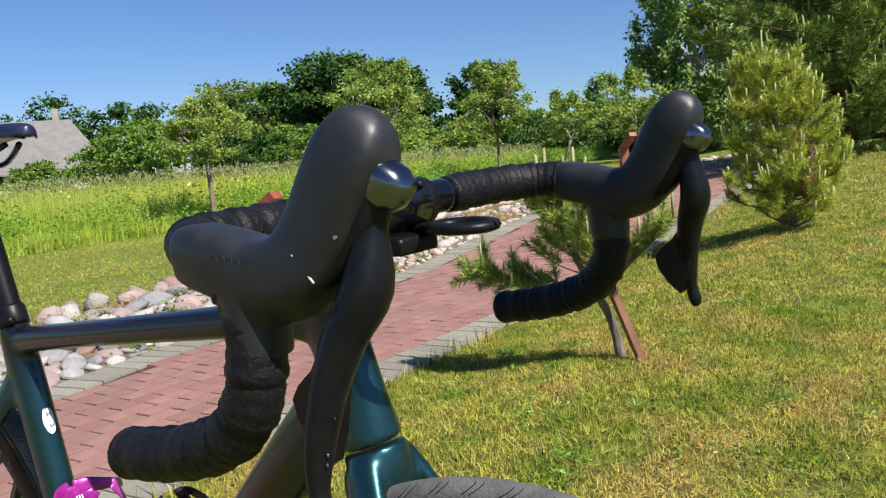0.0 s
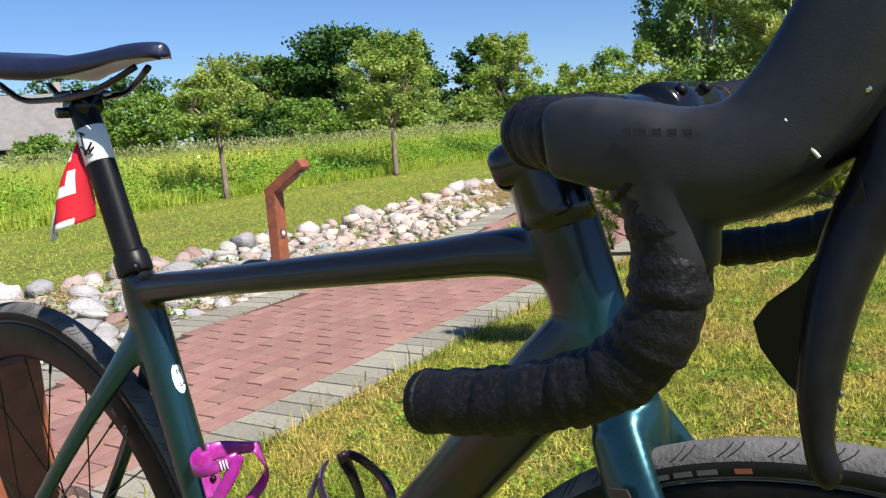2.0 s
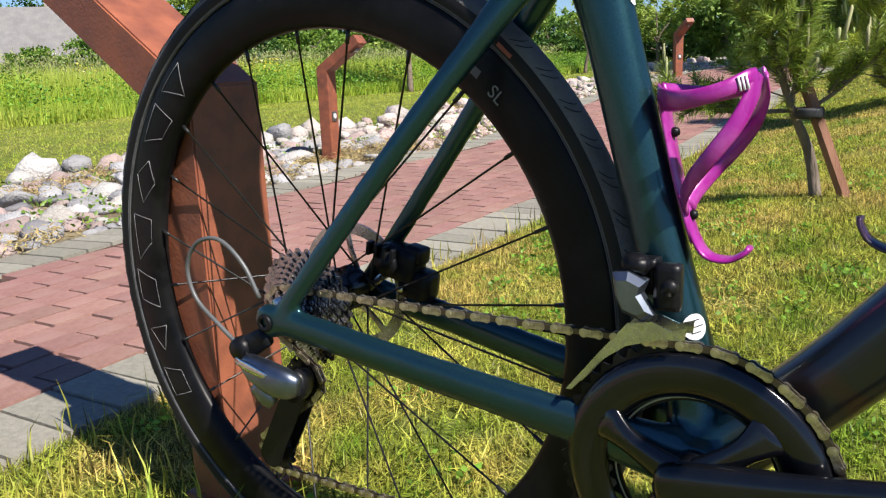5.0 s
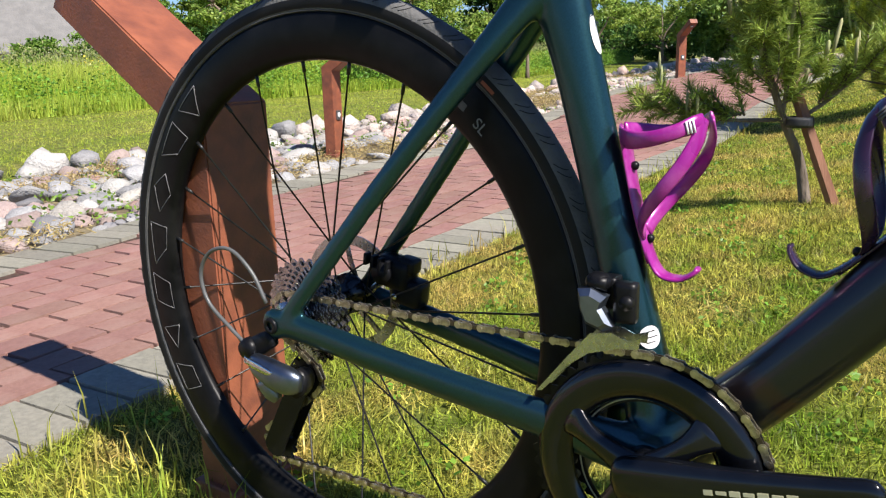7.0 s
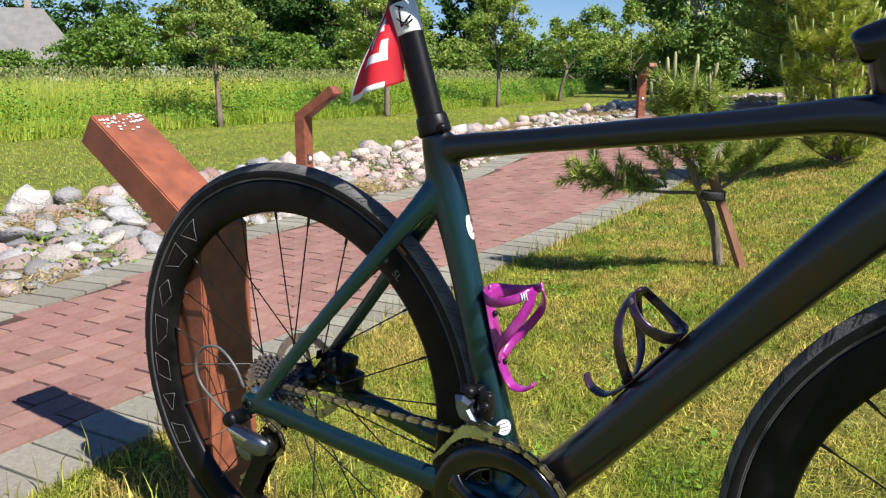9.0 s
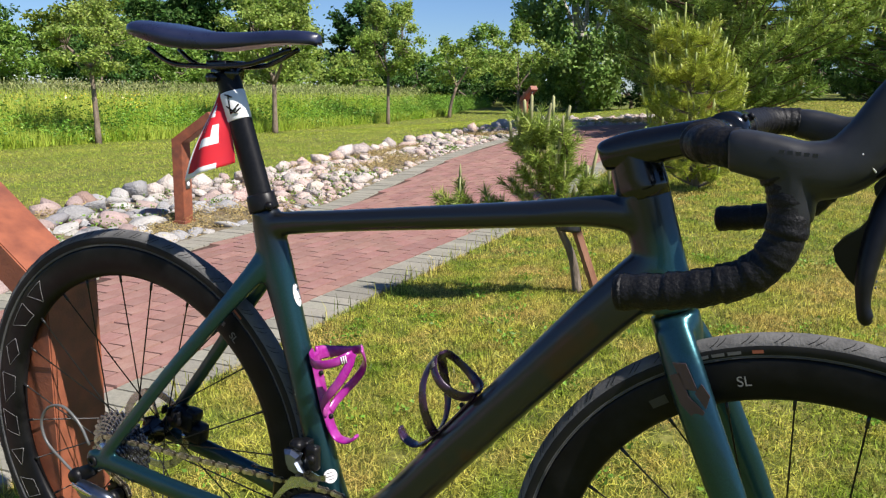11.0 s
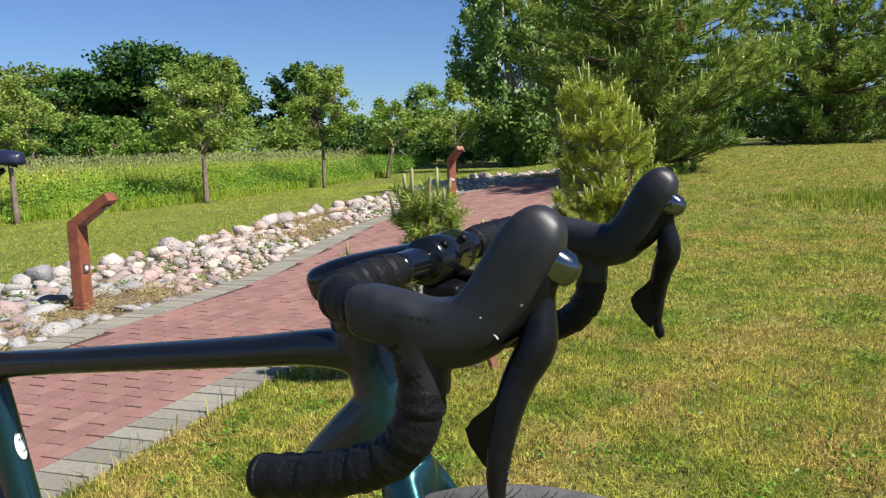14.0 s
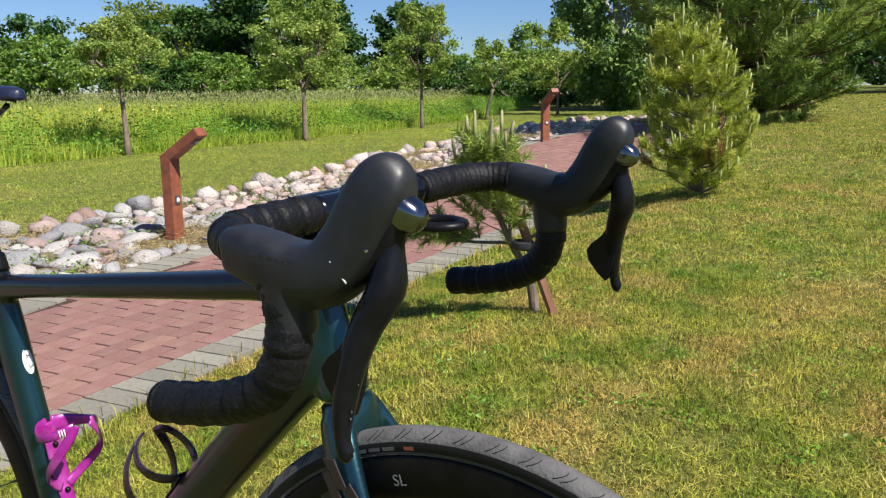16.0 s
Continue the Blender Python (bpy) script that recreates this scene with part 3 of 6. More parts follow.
def lay(name, cells, size, mats, near_cap):
    """cells: rows x, y, turn. The nearest are pieces of their own, the rest one mesh."""
    near = [c for c in cells if in_near(c[0], c[1])]
    near.sort(key=lambda c: abs(c[1] - 1.2))
    far = [c for c in cells if not in_near(c[0], c[1])] + near[near_cap:]
    shared = [paver_mesh(name, size[0], size[1], 0.03) for _ in range(1)]
    shared[0].materials.append(mats[0])
    for x, y, a in near[:near_cap]:
        ob = new(name, shared[0])
        ob.parent = path
        ob.matrix_basis = pose(x, y, random.uniform(-0.002, 0.0015), random.uniform(-0.5, 0.5), random.uniform(-0.5, 0.5), math.degrees(a) + random.uniform(-0.5, 0.5))
    g = Geo()
    lx, ly = size[0] / 2, size[1] / 2
    b = 0.0025
    for x, y, a in far:
        ca, sa = math.cos(a), math.sin(a)
        z = 0.015 + random.uniform(-0.002, 0.0015)
        v = [(x + u * ca - w * sa, y + u * sa + w * ca, zz + float(rise(x + u * ca - w * sa, y + u * sa + w * ca))) for u, w, zz in
             [(-lx, -ly, 0), (lx, -ly, 0), (lx, ly, 0), (-lx, ly, 0), (-lx + b, -ly + b, z), (lx - b, -ly + b, z), (lx - b, ly - b, z), (-lx + b, ly - b, z)]]
        g.add(v, [(4, 5, 6, 7), (0, 1, 5, 4), (1, 2, 6, 5), (2, 3, 7, 6), (3, 0, 4, 7)])
    tagged(part(name + "s", g, mats[1], path, smooth=False), kind="stuff")


# courses run along the path, half a brick apart from one to the next
cells = []
for c in range(28):
    off = 0.0865 * (c + 0.5)
    y = -4.0 + (0.1 if c % 2 else 0.0)
    while y < 13.9:
        x = float(edge_right(y)) - off
        if x > float(edge_left(y)) + 0.03:
            dx = float(edge_right(y + 0.1) - edge_right(y - 0.1)) / 0.2
            cells.append((x + random.uniform(-0.001, 0.001), y + random.uniform(-0.002, 0.002), -math.atan(dx)))
        y += 0.2035
lay("brick", cells, (0.0820, 0.1985), (M_BRICK, M_BRICK_FAR), 300)
cells = []
for y in np.arange(-3.95, 13.6, 0.104):
    for e, s in ((edge_right, 1), (edge_left, -1)):
        dx = float(e(y + 0.1) - e(y - 0.1)) / 0.2
        cells.append((float(e(y)) + s * (BORDER / 2 + 0.003), float(y), -math.atan(dx)))
lay("grey_paver", cells, (0.2, 0.1), (M_PAVER, M_PAVER_FAR), 80)

# stones of the bed


def stone_mesh(seed, detail=2):
    bm = bmesh.new()
    bmesh.ops.create_icosphere(bm, subdivisions=detail, radius=1.0)
    o = Vector((seed * 7.3, seed * 3.1, seed * 5.7))
    for v in bm.verts:
        d = noise.noise(v.co * 0.9 + o) * 0.42 + noise.noise(v.co * 2.0 + o) * 0.26
        v.co *= 1 + d
        for k in range(11):
            face = Vector((math.sin(seed * 5.1 + k * 2.4), math.cos(seed * 3.7 + k * 4.1), math.sin(seed * 1.9 + k * 3.3))).normalized()
            over = v.co.dot(face) - 0.72
            if over > 0:
                v.co -= face * over * 0.92
    me = bpy.data.meshes.new("stone")
    bm.to_mesh(me)
    bm.free()
    me.polygons.foreach_set("use_smooth", [True] * len(me.polygons))
    return me


SHAPES = [stone_mesh(i + 1) for i in range(12)]
ROUGH = [stone_mesh(i + 1, 1) for i in range(12)]
SHAPED = {}


def shape_of(i, k):
    if (i, k) not in SHAPED:
        me = SHAPES[i].copy()
        me.materials.append(STONES[k])
        SHAPED[(i, k)] = me
    return SHAPED[(i, k)]


placed = []
spots = []


def try_stone(x, y, r, gap=0.8):
    for px, py, pr in placed:
        if (px - x) ** 2 + (py - y) ** 2 < ((pr + r) * gap) ** 2:
            return False
    placed.append((x, y, r))
    spots.append((x, y, r))
    return True


# the two bollards that stand in the bed keep their foot clear
placed += [(-2.87, 3.25, 0.13), (-3.0, 10.3, 0.13)]
for x, y, r in ((-4.05, 8.75, 0.17), (-3.70, 1.05, 0.13), (-3.8, 1.45, 0.14), (-4.0, 6.35, 0.15), (-3.9, 1.9, 0.13), (-3.55, 0.65, 0.12)):
    try_stone(x, y, r)
y = -4.0
while y < 15.5:
    r = random.choice((0.07, 0.08, 0.09, 0.105, 0.12, 0.135)) * random.uniform(0.9, 1.1)
    try_stone(float(line(y, BED_FAR)) + random.uniform(-0.02, 0.14), y, r, 0.62)
    y += r * 0.9
y = -4.0
while y < 15.0:
    r = random.choice((0.035, 0.045, 0.055, 0.07, 0.085))
    try_stone(float(edge_left(y)) - BORDER - 0.01 - r, y, r, 0.8)
    y += r * 1.7
for size, tries in ((0.105, 180), (0.085, 900), (0.065, 2600), (0.048, 4000), (0.036, 4000)):
    for _ in range(tries):
        y = random.uniform(-4.0, 16.5)
        lo, hi = float(line(y, BED_FAR)) + 0.1, float(edge_left(y)) - BORDER - 0.05
        if lo >= hi:
            continue
        x = random.uniform(lo, hi)
        bare = noise.noise(Vector((x * 1.1, y * 0.7, 4.2)))
        if bare > 0.13 and y > 0.8:
            continue
        try_stone(x, y, size * random.uniform(0.8, 1.2), 0.78)
near_spots = sorted(spots, key=lambda s: abs(s[1] - 2.5) + abs(s[0] + 2.6) * 0.3)
WEIGHT = [0, 0, 0, 0, 1, 1, 1, 1, 1, 2, 2, 2, 3, 3, 4, 5]
far_v, far_f, base = [], [], 0
for i, (x, y, r) in enumerate(near_spots):
    s = random.randrange(12)
    kind = random.choice(WEIGHT) if r < 0.12 else random.choice((0, 0, 1, 1, 2, 5))
    edge = x < float(line(y, BED_FAR)) + 0.16
    tall = random.uniform(0.68, 0.9) if edge else random.uniform(0.4, 0.65)
    m = pose(x, y, float(rise(x, y)) + r * tall * (0.5 if edge else 0.38), random.uniform(-25, 25), random.uniform(-25, 25), random.uniform(0, 360)) @ Matrix.Diagonal((r * random.uniform(1.0, 1.4), r * random.uniform(0.8, 1.1), r * tall, 1))
    if i < 300:
        ob = new("stone", shape_of(s, kind))
        ob.parent = bed
        ob.matrix_basis = m
    else:
        co = np.array([m @ v.co for v in ROUGH[s].vertices])
        far_v.append(co)
        far_f.append(np.array([p.vertices[:] for p in ROUGH[s].polygons]) + base)
        base += len(co)
if far_v:
    tagged(part("stones", np_mesh("stones", np.vstack(far_v), np.vstack(far_f), False), M_STONE_FAR, bed), kind="stuff")

# ---- blades and leaves ----


def blades(xy, h, w, lean, z0=0.0, bend=0.5, fine=True):
    """Grass blades of two faces each, as one set of triangles. xy: places; h, w: heights and widths."""
    n = len(xy)
    a = RNG.uniform(0, 2 * np.pi, n)
    b = RNG.uniform(0, 2 * np.pi, n)
    l = np.abs(RNG.normal(0, lean, n)) * h
    side = np.stack([np.cos(a), np.sin(a), np.zeros(n)], 1) * (w / 2)[:, None]
    out = np.stack([np.cos(b), np.sin(b), np.zeros(n)], 1)
    root = np.stack([xy[:, 0], xy[:, 1], z0 + rise(xy[:, 0], xy[:, 1])], 1)
    mid = root + out * (l * bend * 0.5)[:, None]
    mid[:, 2] += h * 0.55
    tip = root + out * l[:, None]
    tip[:, 2] += h * np.clip(1.0 - 0.3 * (l / h), 0.4, 1)
    if not fine:
        v = np.stack([root - side, root + side, tip], 1).reshape(-1, 3)
        return v, np.arange(3 * n).reshape(-1, 3)
    v = np.stack([root - side, root + side, mid + side * 0.75, mid - side * 0.75, tip], 1).reshape(-1, 3)
    k = np.arange(n)[:, None] * 5
    f = np.concatenate([k + np.array([[0, 1, 2]]), k + np.array([[0, 2, 3]]), k + np.array([[3, 2, 4]])], 1).reshape(-1, 3)
    return v, f


def leaves(p, size, flat=0.35, aspect=0.6, droop=0.0):
    """Pointed leaves of two triangles, folded along the middle, turned at random."""
    n = len(p)
    d = RNG.normal(0, 1, (n, 3))
    d[:, 2] = d[:, 2] * flat - droop
    d /= np.linalg.norm(d, axis=1)[:, None]
    u = RNG.normal(0, 1, (n, 3))
    s = np.cross(d, u)
    s /= np.linalg.norm(s, axis=1)[:, None] + 1e-9
    nn = np.cross(d, s)
    L = (size * RNG.uniform(0.7, 1.3, n))[:, None]
    tip = p + d * L
    mid = p + d * L * 0.45 + nn * L * 0.10
    v = np.stack([p, mid + s * L * aspect * 0.5, tip, mid - s * L * aspect * 0.5], 1).reshape(-1, 3)
    k = np.arange(n)[:, None] * 4
    f = np.concatenate([k + np.array([[0, 1, 2]]), k + np.array([[0, 2, 3]])], 1).reshape(-1, 3)
    return v, f


def on_lawn(x, y):
    r = np.interp(y, *zip(*PATH_RIGHT)) + BORDER
    l = np.interp(y, *zip(*BED_FAR)) - 0.03
    return (x > r + 0.0) | (x < l)


def scatter(x0, x1, y0, y1, n):
    return np.stack([RNG.uniform(x0, x1, n), RNG.uniform(y0, y1, n)], 1)


def patch(p, s, seed):
    """A soft value from 0 to 1 over the plan."""
    q = np.sin(p[:, 0] * 1.7 * s + seed) + np.sin(p[:, 1] * 1.3 * s + seed * 2.1) + np.sin((p[:, 0] + p[:, 1]) * 0.9 * s + seed * 0.7) + np.sin((p[:, 0] * 0.6 - p[:, 1]) * 2.3 * s + seed * 3.3) * 0.7
    return (q + 3.7) / 7.4


def lawn_part(name, regions, material, label, hmin, hmax, w0, keep=None):
    vs, fs, base = [], [], 0
    for x0, x1, y0, y1, dens, wide in regions:
        n = int((x1 - x0) * (y1 - y0) * dens)
        p = scatter(x0, x1, y0, y1, n)
        p = p[on_lawn(p[:, 0], p[:, 1])]
        if keep is not None:
            p = p[keep(p)]
        elif wide < 2:
            p = p[RNG.uniform(0, 1, len(p)) < 0.25 + 1.3 * patch(p, 13.0, 2.0) * (0.5 + patch(p, 31.0, 7.0))]
        h = RNG.uniform(hmin, hmax, len(p)) * (0.75 + 0.5 * patch(p, 2.3, 1.0))
        v, f = blades(p, h * (1.0 if wide < 2 else 1.15), RNG.uniform(0.6, 1.3, len(p)) * w0 * wide, 1.5, fine=False)
        vs.append(v)
        fs.append(f + base)
        base += len(v)
    ob = part(name, np_mesh(name, np.vstack(vs), np.vstack(fs)), material)
    return tagged(ob, label, "grass", kind="stuff")


NEAR = [(-0.9, 2.6, -0.3, 1.2, 35000, 0.88), (-0.9, 2.6, 1.2, 3.2, 25000, 1.06), (-1.2, 4.2, 3.2, 6.5, 10000, 1.4), (2.6, 4.2, 0.5, 3.2, 9000, 1.3), (-1.6, 7, 6.5, 13, 2400, 2.1), (-1.5, 12, 13, 26, 500, 4)]
BEHIND = [(-9.4, -3.0, -2, 9, 1150, 2.1), (-10.5, -4, 9, 18, 600, 2.8), (-13, -1.5, 18, 34, 160, 5)]
lawn_part("lawn_grass", NEAR, M_BLADE, "short green mown grass with yellowed patches", 0.011, 0.031, 0.0036)
lawn_part("back_lawn_grass", BEHIND, M_BLADE_BACK, "even green mown grass between the stones and the meadow", 0.013, 0.034, 0.0030)
lawn_part("dry_grass", [(a, b, c, d, e * 0.2, w) for a, b, c, d, e, w in NEAR], M_STRAW, "dry yellow grass blades between the green", 0.010, 0.028, 0.0024,
          keep=lambda p: RNG.uniform(0, 1, len(p)) < patch(p, 1.4, 5.0) ** 1.5)


def rim_keep(p):
    r = np.interp(p[:, 1], *zip(*PATH_RIGHT)) + BORDER
    d = p[:, 0] - r
    post = (p[:, 0] + 0.30) ** 2 + (p[:, 1] - 0.02) ** 2 < 0.20 ** 2
    return ((d > -0.03) & (d < 0.10) & (RNG.uniform(0, 1, len(p)) < 0.35)) | post


rows = [(-1.2, 0.1, -0.6, 9, 1800, 1.0)]
vs, fs, base = [], [], 0
for x0, x1, y0, y1, dens, wide in rows:
    p = scatter(x0, x1, y0, y1, int((x1 - x0) * (y1 - y0) * dens))
    p = p[rim_keep(p)]
    v, f = blades(p, RNG.uniform(0.04, 0.11, len(p)), np.full(len(p), 0.0036), 0.5)
    vs.append(v)
    fs.append(f)
tagged(part("edge_grass", np_mesh("edge_grass", np.vstack(vs), np.vstack(fs)), M_BLADE), "longer grass along the path's edge and round the post", "grass", kind="stuff")

# unmown tufts on the lawn
p = np.concatenate([RNG.normal((c[0], c[1]), (c[2], c[3]), (c[4], 2)) for c in [(2.0, 8.4, 0.40, 0.35, 1500), (2.8, 8.0, 0.45, 0.45, 1800), (3.3, 7.0, 0.45, 0.4, 1200), (4.2, 8.6, 0.6, 0.5, 1200)]])
v, f = blades(p, RNG.uniform(0.04, 0.13, len(p)), np.full(len(p), 0.008), 0.7)
tagged(part("tufts", np_mesh("tufts", v, f), M_TUFT), "darker unmown tufts in the lawn", "grass", kind="stuff")

# small broad-leaved weeds in the lawn
p = np.concatenate([scatter(-0.6, 2.8, -0.3, 3.5, 150), scatter(-0.9, 4.2, 3.5, 7, 120)])
p = p[on_lawn(p[:, 0] - 0.05, p[:, 1])]
q = np.repeat(p, 26, axis=0)
q = np.concatenate([q + RNG.normal(0, 0.028, q.shape), RNG.uniform(0.008, 0.03, len(q))[:, None]], 1)
q[:, 2] += rise(q[:, 0], q[:, 1])
v, f = leaves(q, np.full(len(q), 0.014), flat=0.5, aspect=0.7)
tagged(part("lawn_weeds", np_mesh("lawn_weeds", v, f), M_WEED), "small broad-leaved weeds in the lawn", "weeds", kind="stuff")

# broad-leaved weeds in the bed and dry cushions
p = np.concatenate([scatter(-4.4, -2.0, -1.5, 15, 5200)])
ok = (p[:, 0] > np.interp(p[:, 1], *zip(*BED_FAR)) + 0.12) & (p[:, 0] < np.interp(p[:, 1], *zip(*PATH_LEFT)) - BORDER - 0.04)
p = p[ok]
bare = np.array([noise.noise(Vector((a * 1.1, b * 0.7, 4.2))) for a, b in p])
dry = p[(bare > 0.03)]
green = p[(bare <= 0.10)][::8]


def cushions(name, spots2, material, label, h, n, size, slim=0.6):
    q = np.repeat(spots2, n, axis=0)
    q = np.concatenate([q + RNG.normal(0, 0.045, q.shape), RNG.uniform(0.01, h, len(q))[:, None]], 1)
    q[:, 2] += rise(q[:, 0], q[:, 1])
    v, f = leaves(q, np.full(len(q), size), flat=0.6, aspect=slim)
    tagged(part(name, np_mesh(name, v, f), material), label, "plants", kind="stuff")


cushions("dry_plants", dry, M_DRYPLANT, "dry yellow ground plants between the stones", 0.06, 32, 0.024, 0.22)
cushions("bed_weeds", green, M_BUSH, "small green weeds between the stones", 0.06, 22, 0.024)

# ---- meadow ----


def meadow_x(y):
    return np.interp(y, *zip(*MEADOW))


def meadow_pts(depth0, depth1, y0, y1, n):
    y = RNG.uniform(y0, y1, n)
    d = depth0 + (depth1 - depth0) * RNG.uniform(0, 1, n) ** 1.5
    x = meadow_x(y) - d
    return np.stack([x, y], 1)


p = np.concatenate([meadow_pts(0.0, 4, 0, 26, 60000), meadow_pts(3, 26, -4, 60, 70000)])
dist = np.hypot(p[:, 0] - 1, p[:, 1] + 0.5)
front = np.clip((meadow_x(p[:, 1]) - p[:, 0]) / 1.6, 0.35, 1)
h = RNG.uniform(0.45, 0.85, len(p)) * front
v, f = blades(p, h, 0.006 + dist * 0.0009, 0.3, fine=False)
tagged(part("meadow_grass", np_mesh("meadow_grass", v, f), M_TALL), "tall uncut meadow grass in early summer", "grass", kind="stuff")
p = np.concatenate([meadow_pts(1.5, 8, 0, 30, 9000), meadow_pts(6, 30, -4, 60, 16000)])
dist = np.hypot(p[:, 0] - 1, p[:, 1] + 0.5)
q = np.concatenate([p, RNG.uniform(0.62, 0.95, len(p))[:, None]], 1)
v, f = leaves(q, 0.03 + dist * 0.0022, flat=3.0, aspect=0.3)
tagged(part("seed_heads", np_mesh("seed_heads", v, f), M_SEED), "pale grass seed heads over the meadow", "grass", kind="stuff")
# leafy weeds along the meadow's edge
c = meadow_pts(0.0, 1.9, 1, 40, 900)
w = patch(c, 0.8, 2.0)
c = c[RNG.uniform(0, 1, len(c)) < 0.25 + w]
q = np.repeat(c, 64, axis=0)
hh = np.repeat(RNG.uniform(0.25, 0.75, len(c)), 64)
q = np.concatenate([q + RNG.normal(0, 0.13, q.shape), (hh * RNG.uniform(0.1, 1.0, len(q)))[:, None]], 1)
v, f = leaves(q, np.full(len(q), 0.055), flat=0.45, aspect=0.5)
tagged(part("edge_weeds", np_mesh("edge_weeds", v, f), M_WEED), "dark green leafy weeds along the meadow's edge", "weeds", kind="stuff")
c = np.concatenate([meadow_pts(6, 26, 8, 50, 90), meadow_pts(5, 18, 18, 45, 50)])
q = np.repeat(c, 9, axis=0)
dd = np.hypot(q[:, 0], q[:, 1])
q = np.concatenate([q + RNG.normal(0, 0.06, q.shape), RNG.uniform(0.85, 1.08, len(q))[:, None]], 1)
v, f = leaves(q, 0.025 + dd * 0.0007, flat=0.15, aspect=0.9)
tagged(part("white_umbels", np_mesh("white_umbels", v, f), M_UMBEL), "white flower umbels in the meadow", "flowers", kind="stuff")
c = np.concatenate([RNG.normal((-10.9, 9.4), (0.8, 1.0), (90, 2)), meadow_pts(1, 12, 4, 30, 60)])
q = np.repeat(c, 5, axis=0)
q = np.concatenate([q + RNG.normal(0, 0.05, q.shape), RNG.uniform(0.5, 0.75, len(q))[:, None]], 1)
v, f = leaves(q, np.full(len(q), 0.035), flat=0.3, aspect=0.9)
tagged(part("yellow_flowers", np_mesh("yellow_flowers", v, f), M_YELLOW), "yellow meadow flowers", "flowers", kind="stuff")

# ---- trees ----


def limb(g, a, b, r0, r1, sag=0.0, n=7, wob=0.06):
    a, b = np.array(a, float), np.array(b, float)
    L = np.linalg.norm(b - a)
    pts = [a + (b - a) * s + np.array([RNG.normal(0, wob * L * 0.4), RNG.normal(0, wob * L * 0.4), -sag * L * math.sin(math.pi * s)]) * (0 if s in (0, 1) else 1) for s in (0, 0.33, 0.66, 1)]
    g.add(*tube(pts, [r0, r0 * 0.75 + r1 * 0.25, r0 * 0.35 + r1 * 0.65, r1], n=n, k=3))
    return pts


def broadleaf(name, at, trunk_h, r, height, rx, ry, crown_z, leaf, nleaf, leaf_mat, bark, label, category="tree", lean=(0, 0), clumps=40, shape=1.0, rz=None, droop=0.1, fork=3, group="", spikes=0, tight=1.0, zsig=1.6):
    """A trunk, forking limbs, and a crown of leaf clumps with gaps."""
    t = thing(name, label, category, at, group)
    g = Geo()
    top = (lean[0], lean[1], trunk_h)
    g.add(*tube([(0, 0, -0.05), (lean[0] * 0.3, lean[1] * 0.3, trunk_h * 0.45), top], [r * 1.35, r, r * 0.85], n=9, k=3))
    rz = rz or (height - trunk_h) * 0.5
    pts = []
    for i in range(clumps):
        a = RNG.uniform(0, 2 * math.pi)
        cz = RNG.uniform(-1, 1)
        rad = math.sqrt(max(0.0, 1 - cz * cz)) * RNG.uniform(0.25, 1.0) ** 0.6
        s = RNG.uniform(0.85, 1.12)
        pts.append((lean[0] + rx * rad * s * math.cos(a), lean[1] + ry * rad * s * math.sin(a), crown_z + rz * cz * s * shape))
    for i in range(spikes):
        a, rad = RNG.uniform(0, 2 * math.pi), RNG.uniform(0.1, 0.6)
        z = RNG.uniform(1.15, 1.6)
        for s in (0.7, 0.8, 0.9, 1.0):
            pts.append((lean[0] + rx * rad * math.cos(a), lean[1] + ry * rad * math.sin(a), crown_z + rz * z * s))
    pts = np.array(pts)
    forks = []
    for i in range(fork):
        a = 2 * math.pi * (i + RNG.uniform(-0.2, 0.2)) / fork
        e = (top[0] + rx * 0.4 * math.cos(a), top[1] + ry * 0.4 * math.sin(a), trunk_h + (crown_z - trunk_h) * 0.9)
        limb(g, top, e, r * 0.75, r * 0.35)
        forks.append(np.array(e))
    step = max(1, len(pts) // (45 if leaf < 0.1 else 9))
    for q in pts[::step]:
        b = min(forks, key=lambda e: np.linalg.norm(e - q))
        limb(g, b, q, r * (0.17 if leaf < 0.13 else 0.3), r * 0.05, n=5, sag=-0.08)
    part("trunk", g, bark, t)
    per = np.full(len(pts), nleaf // len(pts))
    c = np.repeat(pts, per, axis=0)
    sig = np.repeat(RNG.uniform(0.07, 0.14, len(pts)), per)[:, None] * np.array([[rx + ry, rx + ry, zsig * rz]]) * 0.5 * (40 / max(clumps, 40)) ** 0.33 * tight
    c = c + RNG.normal(0, 1, c.shape) * sig
    c[:, 2] = np.maximum(c[:, 2], 0.06)
    v, f = leaves(c, np.full(len(c), leaf), flat=0.6, droop=droop)
    part("crown", np_mesh("crown", v, f), leaf_mat, t)
    return t


broadleaf("apple_tree", (-9.1, 8.2, 0), 1.15, 0.04, 2.1, 0.80, 0.80, 1.50, 0.052, 9000, M_APPLE, M_APPLEBARK, "young apple tree with a thin trunk and light green crown", lean=(-0.08, 0.02), clumps=60, group="row of apple trees", spikes=2, rz=0.42, tight=0.78, zsig=2.4)
broadleaf("apple_tree", (-8.95, 12.48, 0), 0.95, 0.05, 3.2, 1.2, 1.2, 1.80, 0.062, 17000, M_APPLE, M_APPLEBARK, "larger apple tree with a forked trunk and round crown", clumps=85, group="row of apple trees", spikes=6, rz=0.60, tight=0.78, zsig=2.4)
broadleaf("apple_tree", (-9.3, 17.8, 0), 1.25, 0.042, 3.7, 0.95, 0.95, 2.0, 0.07, 13000, M_APPLE, M_APPLEBARK, "apple tree with upright shoots over its crown", clumps=60, group="row of apple trees", spikes=6, rz=0.66, tight=0.78, zsig=2.4)
